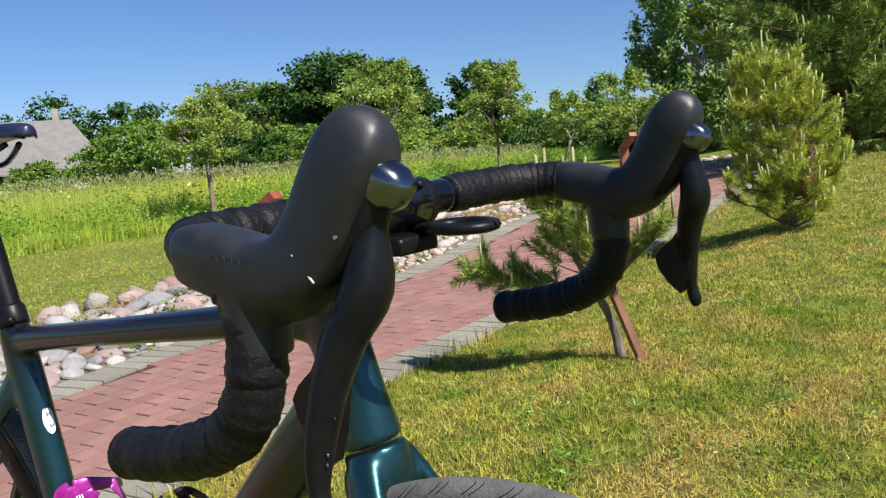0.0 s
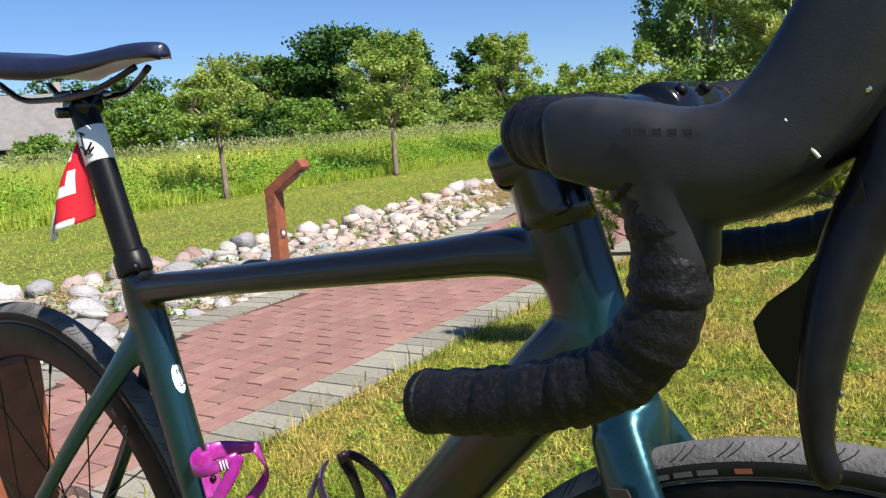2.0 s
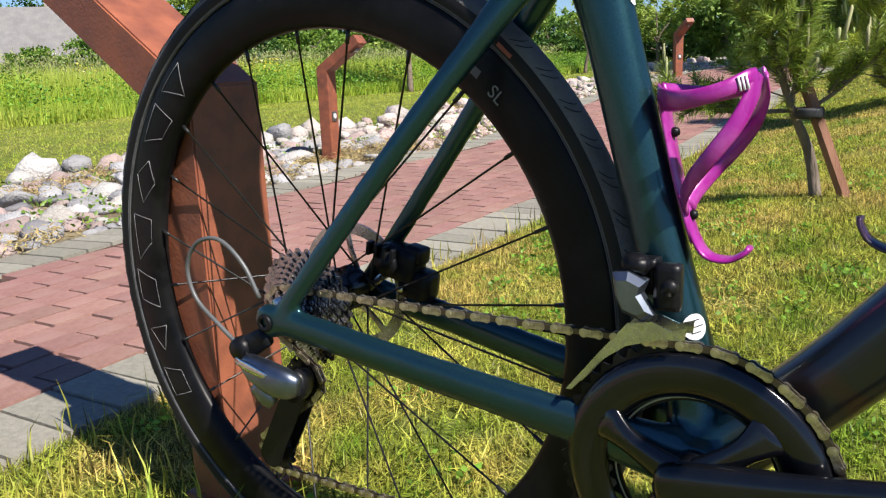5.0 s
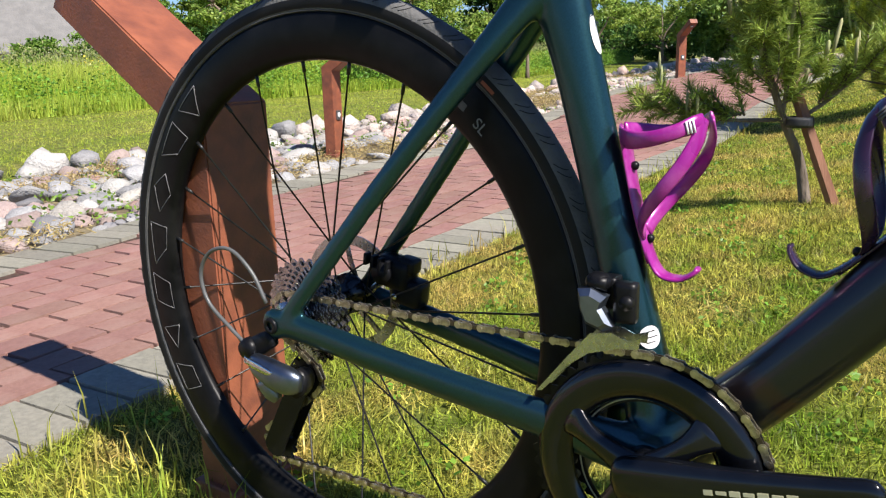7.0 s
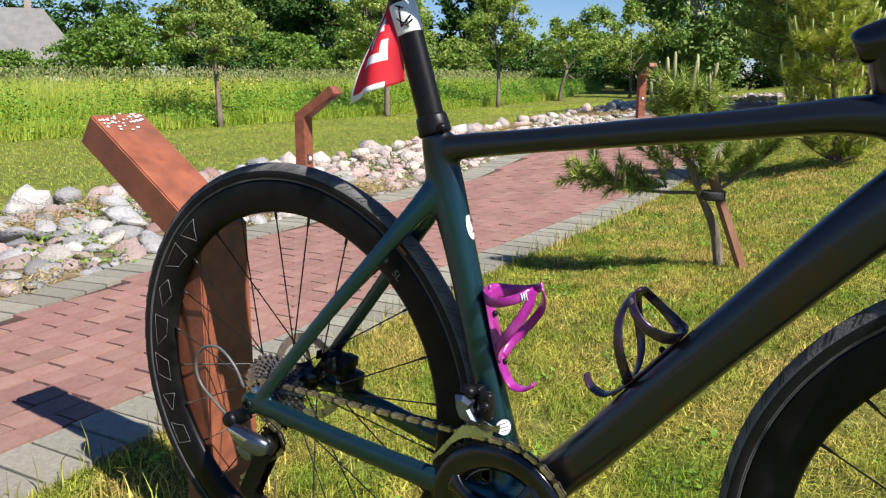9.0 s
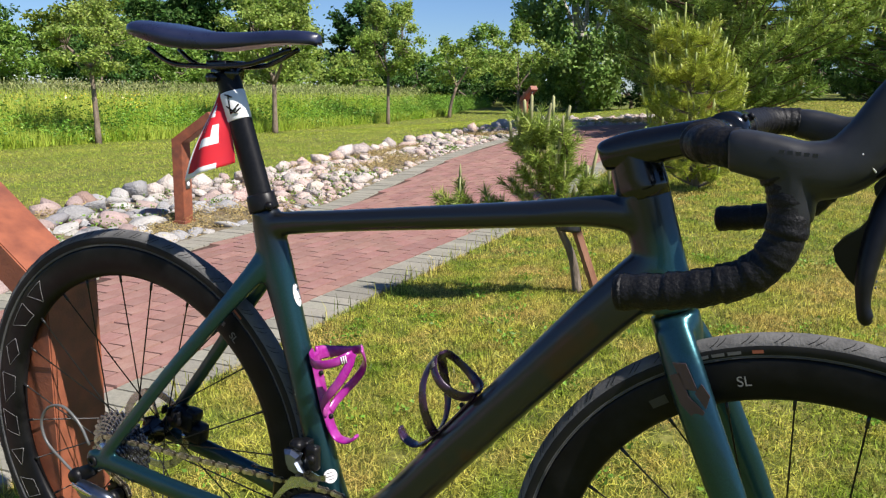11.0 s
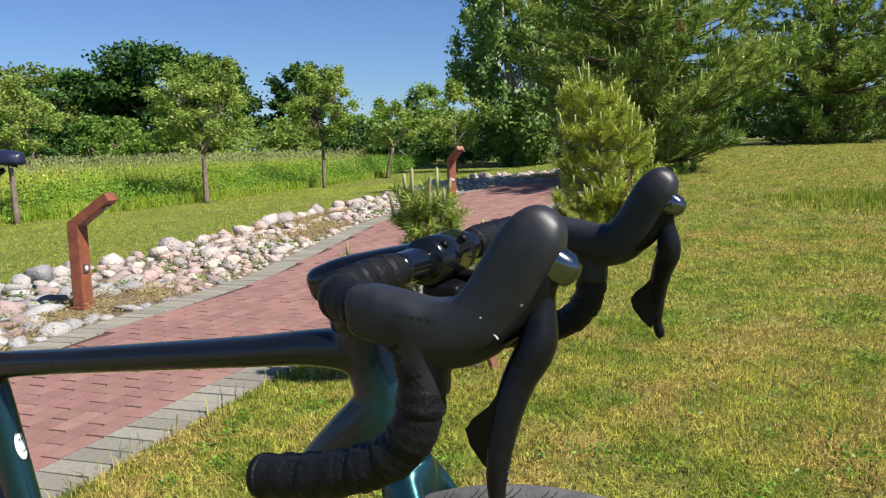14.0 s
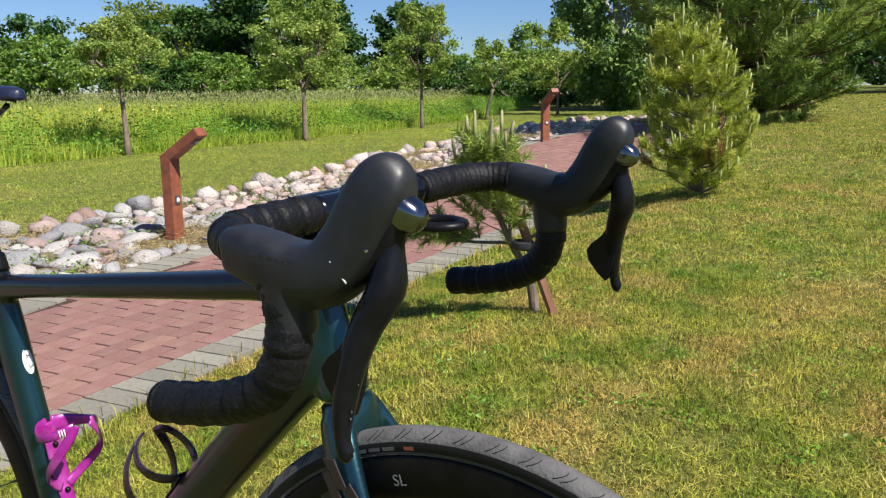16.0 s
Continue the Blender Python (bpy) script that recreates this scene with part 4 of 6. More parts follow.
broadleaf("apple_tree", (-10.3, 23.8, 0), 1.0, 0.05, 2.4, 0.9, 0.9, 1.7, 0.10, 4000, M_APPLE, M_APPLEBARK, "small leaning apple tree at the lawn's end", lean=(0.25, 0.0), clumps=45, group="row of apple trees", spikes=2, rz=0.6, tight=0.78, zsig=2.4)
broadleaf("apple_tree", (-9.9, 29.4, 0), 0.9, 0.05, 3.3, 1.4, 1.4, 2.0, 0.12, 6000, M_APPLE, M_APPLEBARK, "distant apple tree with a broad bright crown", clumps=50, group="row of apple trees", spikes=3, rz=0.95, tight=0.78, zsig=2.4)

DARK = "dark green broad-leaved tree behind the meadow"
for x, y, hgt, rx, n, m, lab in [
        (-31.0, 37.5, 7.3, 4.3, 13000, M_DARKLEAF, DARK), (-29.6, 41.5, 6.6, 2.6, 8000, M_DARKLEAF, DARK), (-35.5, 36.5, 6.2, 3.4, 8000, M_DARKLEAF, DARK),
        (-25.9, 44.6, 6.5, 2.4, 9000, M_DARKLEAF, "round dark tree standing alone behind the meadow"),
        (-44.0, 41.5, 7.0, 5.6, 10000, M_OLIVE, "olive green rounded tree behind the dark trees"),
        (-40.0, 44.5, 6.6, 4.6, 7000, M_OLIVE, "olive green rounded tree behind the dark trees"),
        (-21.5, 55.0, 5.8, 1.8, 4500, M_BUSH, "slim light green distant tree"), (-20.0, 52.0, 3.6, 2.6, 4500, M_BUSH, "light green distant tree"),
        (-17.0, 48.0, 3.2, 2.4, 4500, M_APPLE, "light green distant tree"), (-22.5, 47.0, 3.4, 2.4, 4500, M_BUSH, "light green distant tree")]:
    broadleaf("tree", (x, y, 0), hgt * 0.25, 0.22, hgt, rx, rx, hgt * 0.55, 0.27 if n > 5000 else 0.2, int(n * 1.5), m, M_BARK, lab, clumps=110, rz=hgt * 0.40, group="far trees")
for x, y, hgt, rx, n, m in [
        (-31.2, 22.8, 3.5, 2.1, 6500, M_BUSH), (-34.5, 23.5, 2.9, 2.0, 5000, M_BUSH), (-29.0, 26.5, 3.2, 2.2, 6000, M_DARKLEAF), (-37.8, 21.4, 1.9, 1.9, 4000, M_BUSH),
        (-27.5, 29.5, 3.0, 2.0, 5000, M_BUSH), (-26.0, 33.5, 3.3, 2.0, 5000, M_BUSH), (-22.5, 30.5, 2.2, 1.7, 5000, M_APPLE), (-20.5, 34.0, 2.6, 1.5, 5000, M_APPLE),
        (-24.0, 37.5, 2.4, 1.9, 4500, M_BUSH), (-21.0, 41.0, 2.8, 2.0, 4500, M_DARKLEAF), (-17.5, 42.0, 2.2, 2.2, 4000, M_DARKLEAF), (-14.5, 43.0, 2.0, 2.2, 4000, M_DARKLEAF),
        (-47.0, 18.0, 3.0, 2.6, 4000, M_BUSH), (-52.0, 14.0, 4.0, 3.2, 4000, M_DARKLEAF), (-12.0, 45.0, 2.2, 2.4, 4000, M_DARKLEAF), (1.0, 41.5, 2.4, 2.2, 3500, M_DARKLEAF), (-8.4, 43.0, 2.6, 2.2, 3500, M_DARKLEAF), (-5.2, 44.0, 2.6, 2.4, 3500, M_DARKLEAF), (-2.0, 43.0, 2.4, 2.2, 3500, M_DARKLEAF), (4.6, 41.0, 2.4, 2.2, 3500, M_DARKLEAF), (8.0, 41.5, 2.4, 2.2, 3500, M_DARKLEAF), (11.5, 41.0, 2.4, 2.2, 3500, M_DARKLEAF),
        (15.0, 42.0, 2.6, 2.4, 3000, M_DARKLEAF), (19.0, 41.0, 2.6, 2.4, 3000, M_DARKLEAF), (23.0, 40.0, 2.6, 2.4, 3000, M_DARKLEAF), (-33.0, 30.0, 2.2, 2.2, 3500, M_DARKLEAF), (-30.0, 33.5, 2.2, 2.2, 3500, M_BUSH), (-24.5, 42.0, 2.2, 2.2, 3500, M_DARKLEAF), (-20.0, 46.5, 2.2, 2.2, 3000, M_BUSH), (-16.5, 47.5, 2.2, 2.2, 3000, M_DARKLEAF)]:
    broadleaf("bush", (x, y, 0), 0.5, 0.10, hgt, rx, rx, hgt * 0.5, 0.17, int(n * 1.3), m, M_BARK, "dense leafy bush beyond the meadow", "bush", clumps=70, rz=hgt * 0.43, group="bushes beyond the meadow")
for x, y, hgt, rx in [(-76, 45, 8.4, 5), (-70, 50, 7.6, 5), (-84, 38, 9.0, 5), (-64, 56, 7.0, 5), (-92, 34, 10.5, 4.5), (-58, 58, 7.0, 5.0)]:
    broadleaf("tree", (x, y, 0), hgt * 0.2, 0.25, hgt, rx, rx, hgt * 0.52, 0.42, 5000, M_DARKLEAF, M_BARK, "distant dark tree behind the farmhouse", clumps=60, rz=hgt * 0.48, group="far trees")
for x, y, hgt, rx in [(-6, 62, 6.5, 5), (2, 60, 7.0, 5), (10, 58, 7.5, 5), (18, 55, 7.5, 5), (26, 50, 8.0, 5), (34, 45, 8, 5)]:
    broadleaf("tree", (x, y, 0), hgt * 0.2, 0.25, hgt, rx, rx, hgt * 0.48, 0.40, 5000, M_DARKLEAF, M_BARK, "dark tree closing the lawn behind the pines", clumps=70, rz=hgt * 0.46, group="far trees")
broadleaf("birch_tree", (-9.2, 36.0, 0), 2.2, 0.24, 12.5, 3.1, 3.1, 5.6, 0.20, 46000, M_BIRCHLEAF, M_BIRCHBARK, "tall birch with a pale trunk and drooping leaves", clumps=230, rz=5.4, droop=0.7, fork=4)
broadleaf("birch_tree", (-5.2, 39.0, 0), 2.2, 0.22, 11.5, 3.2, 3.2, 6.0, 0.27, 18000, M_BIRCHLEAF, M_BIRCHBARK, "tall birch half hidden behind the pines", clumps=150, rz=5.2, droop=0.7, fork=4)


def needles(twigs, dens, length, width):
    """twigs: rows of start, end. Needles stand round them and point forward."""
    vs = []
    for a, b in twigs:
        a, b = np.array(a), np.array(b)
        L = np.linalg.norm(b - a)
        n = max(6, int(L * dens))
        s = RNG.uniform(0.0, 1.0, n)
        d = (b - a) / (L + 1e-9)
        o = a + (b - a) * s[:, None]
        r = RNG.normal(0, 1, (n, 3))
        r -= d * (r @ d)[:, None]
        r /= np.linalg.norm(r, axis=1)[:, None] + 1e-9
        w = d[None] * RNG.uniform(0.35, 0.95, n)[:, None] + r * RNG.uniform(0.5, 1.0, n)[:, None]
        w /= np.linalg.norm(w, axis=1)[:, None]
        ln = (length * RNG.uniform(0.7, 1.15, n))[:, None]
        side = np.cross(w, RNG.normal(0, 1, (n, 3)))
        side /= np.linalg.norm(side, axis=1)[:, None] + 1e-9
        vs.append(np.stack([o - side * width / 2, o + side * width / 2, o + w * ln], 1).reshape(-1, 3))
    v = np.vstack(vs)
    return v, np.arange(len(v)).reshape(-1, 3)


def pine(name, at, trunk, r, whorls, label, dens, nl, nw, material, candle_mat, candle, per=(5, 7), rise=0.35, twig=0.3, dead=0.0, category="pine tree", group="", shoot=0.4, up=(0.0, 0.6)):
    """trunk: points up the stem; whorls: rows of height along the stem (0 to 1) and branch length."""
    t = thing(name, label, category, at, group)
    g = Geo()
    tr = curve_pts(trunk, 6)
    k = len(tr)
    g.add(*tube(tr, list(np.linspace(r, r * 0.25, k)), n=9))
    twigs, brown, cand = [], [], Geo()
    tips = [(tr[-1], np.array((0, 0, 1.0)), 1.3)]
    for s, L in whorls:
        o = tr[min(k - 1, int(s * (k - 1)))]
        nb = RNG.integers(per[0], per[1] + 1)
        a0 = RNG.uniform(0, 6.28)
        for i in range(nb):
            a = a0 + 2 * math.pi * i / nb + RNG.uniform(-0.3, 0.3)
            ln = L * RNG.uniform(0.75, 1.15)
            d = np.array((math.cos(a), math.sin(a), rise * RNG.uniform(0.3, 1.3)))
            d /= np.linalg.norm(d)
            e = o + d * ln + np.array((0, 0, 0.18 * ln * RNG.uniform(-0.3, 1)))
            pts = limb(g, o, e, r * (0.30 if r < 0.1 else 0.17) * max(0.4, 1 - s), r * 0.06, sag=0.08, n=5, wob=0.05)
            m = max(2, int(ln / twig))
            for j in range(m):
                u = 0.06 + 0.94 * (j + RNG.uniform(0, 0.8)) / m
                u = min(u, 1.0)
                q = np.array(pts[0]) * (1 - u) + np.array(pts[3]) * u
                for sgn in (-1, 1):
                    sd = np.cross(d, (0, 0, 1.0)) * sgn * RNG.uniform(0.4, 1.0) + d * RNG.uniform(0.5, 1.0) + np.array((0, 0, RNG.uniform(up[0], up[1])))
                    sd /= np.linalg.norm(sd)
                    w = twig * RNG.uniform(0.6, 1.3) * (1.1 - 0.4 * u)
                    (brown if RNG.uniform() < dead * (1 - u * 0.6) else twigs).append((q, q + sd * w))
                    if RNG.uniform() < shoot:
                        tips.append((q + sd * w, np.array((sd[0] * 0.25, sd[1] * 0.25, 1.0)), 0.6))
            twigs.append((pts[2], pts[3]))
            if RNG.uniform() < shoot * 1.6:
                tips.append((np.array(pts[3]), np.array((d[0] * 0.25, d[1] * 0.25, 1.0)), 0.9))
    for j in range(max(3, int(3 * len(tr) / 8))):
        i = int(len(tr) * (0.45 + 0.55 * j / max(3, int(3 * len(tr) / 8))))
        if i + 1 < len(tr):
            twigs.append((tr[i], tr[i + 1]))
    part("trunk", g, M_PINEBARK if r > 0.05 else M_BARK, t)
    v, f = needles(twigs, dens, nl, nw)
    part("needles", np_mesh("needles", v, f), material, t)
    if brown:
        v, f = needles(brown, dens * 0.6, nl, nw)
        part("dead_needles", np_mesh("dead_needles", v, f), M_BROWN_NEEDLE, t, "brown dead needles")
    cr, cl = candle
    for o, d, s in tips:
        d = d / np.linalg.norm(d)
        c = cl * s * RNG.uniform(0.5, 1.2)
        cand.add(*tube([o, o + d * c * 0.5, o + d * c * 0.92, o + d * c], [cr * 0.7, cr, cr * 0.8, cr * 0.2], n=6))
    tagged(part("new_growth", cand, candle_mat, t, "upright pale new shoots"), kind="stuff")
    return t


# young pine with its stake
young = pine("young_pine", (0.10, 2.42, 0), [(0, 0, -0.03), (-0.03, -0.02, 0.15), (-0.08, -0.10, 0.31), (-0.13, -0.20, 0.52), (-0.15, -0.28, 0.71)], 0.022,
     [(0.55, 0.23), (0.66, 0.20), (0.76, 0.17), (0.86, 0.12), (0.95, 0.08)], "young pine about a metre tall tied to a rusty stake",
     900, 0.056, 0.0036, M_NEEDLE, M_CANDLE, (0.0075, 0.145), per=(4, 5), rise=1.0, twig=0.11, shoot=0.14)


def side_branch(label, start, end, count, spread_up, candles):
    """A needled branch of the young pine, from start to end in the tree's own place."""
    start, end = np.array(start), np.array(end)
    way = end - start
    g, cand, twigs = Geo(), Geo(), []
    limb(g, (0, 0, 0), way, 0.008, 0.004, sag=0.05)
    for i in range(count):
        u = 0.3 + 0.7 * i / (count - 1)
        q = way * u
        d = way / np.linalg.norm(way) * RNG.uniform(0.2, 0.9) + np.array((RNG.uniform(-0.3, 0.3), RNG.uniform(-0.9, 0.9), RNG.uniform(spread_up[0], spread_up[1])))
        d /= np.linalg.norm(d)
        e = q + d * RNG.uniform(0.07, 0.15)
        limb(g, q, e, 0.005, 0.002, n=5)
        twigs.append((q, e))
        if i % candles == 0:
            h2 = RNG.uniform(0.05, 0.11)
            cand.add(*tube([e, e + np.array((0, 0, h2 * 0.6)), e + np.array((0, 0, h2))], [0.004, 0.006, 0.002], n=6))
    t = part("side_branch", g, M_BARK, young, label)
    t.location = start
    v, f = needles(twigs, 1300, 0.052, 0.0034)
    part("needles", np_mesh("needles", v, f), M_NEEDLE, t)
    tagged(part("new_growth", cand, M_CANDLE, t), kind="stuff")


side_branch("low branch reaching over the path's edge", (-0.07, -0.09, 0.30), (-0.50, -0.24, 0.35), 30, (-0.35, 0.7), 6)
side_branch("branch rising beside the stem", (-0.05, -0.06, 0.29), (0.20, -0.06, 0.50), 20, (0.1, 0.9), 4)
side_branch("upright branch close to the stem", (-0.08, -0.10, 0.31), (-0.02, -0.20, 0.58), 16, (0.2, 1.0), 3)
t = thing("stake", "rusty brown stake leaning against the young pine", "stake", (0.209, 2.36, 0))
part("bar", Geo().add(*tube([(0.005, 0.012, -0.05), (-0.170, -0.005, 0.415)], 0.021, 0.013, ref=(1, 0, 0), n=4, power=1.0)), M_STAKE, t, smooth=False)
part("strap", Geo().add(*tube([(-0.135 + 0.045 * math.cos(a), -0.025 + 0.036 * math.sin(a), 0.285) for a in np.linspace(0, 6.0, 14)], 0.018, 0.0025, ref=(0, 0, 1), n=6)), M_STRAP, t, "black tie round stake and stem")

pine("pine", (0.16, 5.48, 0), [(0, 0, -0.05), (-0.04, -0.04, 0.33), (-0.10, -0.10, 0.78), (-0.15, -0.17, 1.17)], 0.037,
     [(0.09, 0.32), (0.17, 0.40), (0.25, 0.45), (0.33, 0.47), (0.42, 0.45), (0.52, 0.42), (0.62, 0.38), (0.72, 0.34), (0.82, 0.28), (0.92, 0.22)],
     "bushy young pine with yellow-green needles and brown patches", 1250, 0.062, 0.0042, M_NEEDLE_LIGHT, M_CANDLE_GREEN, (0.008, 0.12), per=(6, 7), rise=0.5, twig=0.15, dead=0.05, shoot=0.42, up=(0.25, 1.1))
t = thing("stake", "rusty brown stake behind the bushy pine", "stake", (0.25, 5.72, 0))
part("bar", Geo().add(*tube([(0, 0, -0.05), (-0.02, 0, 0.60)], 0.026, 0.018, ref=(1, 0, 0), n=4)), M_STAKE, t, smooth=False)
BIG = [(0.02, 2.0), (0.055, 2.8), (0.10, 3.3), (0.135, 3.5), (0.17, 3.7), (0.205, 3.8), (0.24, 3.9), (0.275, 3.9), (0.31, 3.8), (0.35, 3.7), (0.39, 3.6), (0.47, 3.2), (0.55, 2.9), (0.64, 2.4), (0.74, 1.9), (0.85, 1.3), (0.94, 0.8)]
SPREADING = [(0.03, 1.3), (0.06, 1.7), (0.10, 2.1), (0.14, 2.5), (0.18, 2.9), (0.22, 3.2), (0.27, 3.5), (0.32, 3.7), (0.37, 3.7), (0.42, 3.6), (0.48, 3.4), (0.55, 3.0), (0.64, 2.5), (0.74, 1.9), (0.85, 1.3), (0.94, 0.8)]
pine("large_pine", (-0.40, 12.3, 0), [(0, 0, -0.1), (0.04, 0, 1.8), (-0.04, 0.04, 3.6), (0, 0, 5.2)], 0.11,
     [(s, L * 0.62) for s, L in SPREADING], "large spreading pine on the lawn with pale upright shoots", 260, 0.13, 0.0155, M_NEEDLE_DARK, M_CANDLE_GREEN, (0.013, 0.24), per=(9, 11), rise=0.25, twig=0.23, group="large pines", dead=0.012, shoot=0.34, up=(0.1, 0.8))
for x, y, hgt, sc, lab in [(3.2, 27.5, 9.0, 0.95, "large dark pine behind the lawn"), (8.2, 33.0, 9.5, 1.0, "large dark pine behind the lawn"), (13.0, 34.0, 9.5, 1.0, "large dark pine behind the lawn"),
                           (-3.2, 28.0, 8.0, 0.8, "tall pine behind the spreading one")]:
    pine("large_pine", (x, y, 0), [(0, 0, -0.1), (0.05, 0, hgt * 0.35), (-0.05, 0.05, hgt * 0.7), (0, 0, hgt)], 0.19,
         [(s, L * sc) for s, L in BIG], lab, 125, 0.21, 0.036, M_NEEDLE_DARK, M_CANDLE_GREEN, (0.022, 0.36), per=(7, 8), rise=0.22, twig=0.37, group="large pines", dead=0.01, shoot=0.25, up=(0.1, 0.8))

# ---- bollards ----


def bollard(at, turn, label, droppings=0, hgt=0.533, wide=0.112, deep=0.072, arm=(0.245, 0.169)):
    """Square post with an arm bent over the path. The arm leans along the local x."""
    t = thing("bollard_light", label, "bollard", at, "bollard lights along the path")
    t.rotation_euler = (0, 0, radians(turn))
    ax, az = arm
    n = Vector((-az, 0, ax)).normalized()
    h = deep / 2
    x0, x1 = -h, h
    L = math.hypot(ax, az)
    d = Vector((ax, 0, az)) / L
    # side outline: up the back, along the top of the arm, back under it
    bend = Vector((x0, 0, hgt + 0.035))
    top_end = bend + d * (L + 0.03)
    low_end = top_end - n * (deep * 0.86)
    s = (x1 - low_end.x) / d.x
    inner = low_end + d * s
    outline = [(x0, -0.05), (x1, -0.05), (x1, inner.z), (low_end.x, low_end.z), (top_end.x, top_end.z), (bend.x, bend.z)]
    bm = bmesh.new()
    lo = [bm.verts.new((x, -wide / 2, z)) for x, z in outline]
    hi = [bm.verts.new((x, wide / 2, z)) for x, z in outline]
    k = len(outline)
    bm.faces.new(lo)
    bm.faces.new(hi[::-1])
    for i in range(k):
        bm.faces.new((lo[(i + 1) % k], lo[i], hi[i], hi[(i + 1) % k]))
    bmesh.ops.recalc_face_normals(bm, faces=bm.faces)
    bmesh.ops.bevel(bm, geom=bm.edges[:], offset=0.0025, segments=2, affect="EDGES")
    me = bpy.data.meshes.new("post")
    bm.to_mesh(me)
    bm.free()
    part("post", me, M_POST, t, smooth=False)
    z = 0.27
    plate = part("lamp_plate", Geo().add(*box((x1 + 0.003, 0, z), (0.008, 0.05, 0.06), 0.002)), M_LAMPPLATE, t, "dark square lamp plate")
    part("lens", Geo().add(*ball((x1 + 0.008, 0, z), (0.006, 0.017, 0.017), 14, 8)), M_LAMPLENS, plate)
    c = low_end - d * 0.07 - n * 0.003
    under = part("lamp_plate", Geo().add(*box(c, (0.05, 0.05, 0.006), 0.0015, Matrix.Rotation(-math.atan2(az, ax), 4, "Y"))), M_LAMPPLATE, t)
    part("lens", Geo().add(*ball(c - n * 0.004, (0.014, 0.014, 0.005), 12, 6)), M_LAMPLENS, under)
    part("foot", Geo().add(*box((0, 0, 0.012), (deep + 0.02, wide + 0.02, 0.03), 0.004)), M_POST, t)
    if droppings:
        g = Geo()
        for i in range(droppings):
            q = top_end - d * abs(RNG.normal(0.020, 0.011)) + n * 0.001
            w = float(RNG.uniform(-0.85, 0.85)) * wide / 2
            r = float(RNG.uniform(0.0012, 0.0042))
            g.add(*tube([(q.x, w, q.z - 0.001), (q.x + n.x * 0.0009, w, q.z + n.z * 0.0009)], [r * 1.2, r * 0.8], n=7))
        tagged(part("droppings", g, M_POST_TOP, t, "white bird droppings"), kind="stuff")
    return t


bollard((-0.240, 0.084, 0), 180, "reddish brown bent bollard light propping the bicycle, spotted with droppings", 44)
bollard((-2.87, 3.25, 0), 12, "reddish brown bent bollard light among the stones", 10)
bollard((-2.95, 10.3, 0), -38, "distant brown bent bollard light among the stones", 0)

# ---- farmhouse ----
house = thing("farmhouse", "low old farmhouse with a steep grey slate roof", "house", (-61.0, 33.0, 0))
house.rotation_euler = (0, 0, radians(56))
g = Geo()
g.add(*box((0, 0, 1.0), (13.0, 7.0, 2.0)))
part("wall", g, M_PLASTER, house, "white plastered wall", smooth=False)
RIDGE, EAVE = 4.2, 6.9
for s in (-1, 1):
    g = Geo().add([(-EAVE, s * 4.2, 1.62), (EAVE, s * 4.2, 1.62), (RIDGE, 0, 5.62), (-RIDGE, 0, 5.62), (-EAVE, s * 4.2, 1.50), (EAVE, s * 4.2, 1.50), (RIDGE, 0, 5.48), (-RIDGE, 0, 5.48)], [(0, 1, 2, 3), (7, 6, 5, 4), (0, 4, 5, 1), (1, 5, 6, 2), (2, 6, 7, 3), (3, 7, 4, 0)])
    part("roof", g, M_SLATE, house, "weathered grey roof", smooth=False)
    g = Geo().add([(s * EAVE, -4.2, 1.62), (s * EAVE, 4.2, 1.62), (s * RIDGE, 0, 5.62), (s * EAVE, -4.2, 1.50), (s * EAVE, 4.2, 1.50), (s * RIDGE, 0, 5.48)], [(0, 1, 2), (5, 4, 3), (0, 3, 4, 1), (1, 4, 5, 2), (2, 5, 3, 0)])
    part("roof", g, M_SLATE, house, smooth=False)
part("chimney", Geo().add(*box((3.2, 0.2, 5.9), (0.48, 0.48, 1.15), 0.03)), M_CHIMNEY, house)
for x in (-4, -1, 2, 5):
    w = part("window", Geo().add(*box((x, -3.52, 1.15), (1.0, 0.08, 1.0), 0.02)), M_STAKE, house)
    part("pane", Geo().add(*box((x, -3.57, 1.15), (0.8, 0.02, 0.8))), M_WINDOW, w)

# ---- bicycle ----
bike = thing("road_bicycle", "teal and black carbon road bicycle leaning on a bollard, on grass", "bicycle")
R = 0.34
REAR = (0.0, 0.0, R)
FRONT = (1.018, -0.0215, 0.3395)
BB = (0.416, 0.0, 0.272)
HT_TOP, HT_LOW = Vector((0.815, 0, 0.815)), Vector((0.858, 0, 0.683))
AXIS = (HT_TOP - HT_LOW).normalized()
STEER = Matrix.Translation(HT_LOW) @ Matrix.Rotation(radians(-5.3), 4, AXIS) @ Matrix.Translation(-HT_LOW)
Y = (0, 1, 0)


def bpart(name, g, material, parent=None, label="", steer=False, smooth=True):
    ob = part(name, g, material, parent or bike, label, smooth)
    if steer:
        ob.matrix_basis = STEER
    return ob


def frozen(ob, voxel, smooth=8):
    """Melt the joints of overlapping tubes into one skin."""
    m = ob.modifiers.new("melt", "REMESH")
    m.mode, m.voxel_size, m.use_smooth_shade = "VOXEL", voxel, True
    s = ob.modifiers.new("soften", "SMOOTH")
    s.iterations, s.factor = smooth, 0.6
    return ob


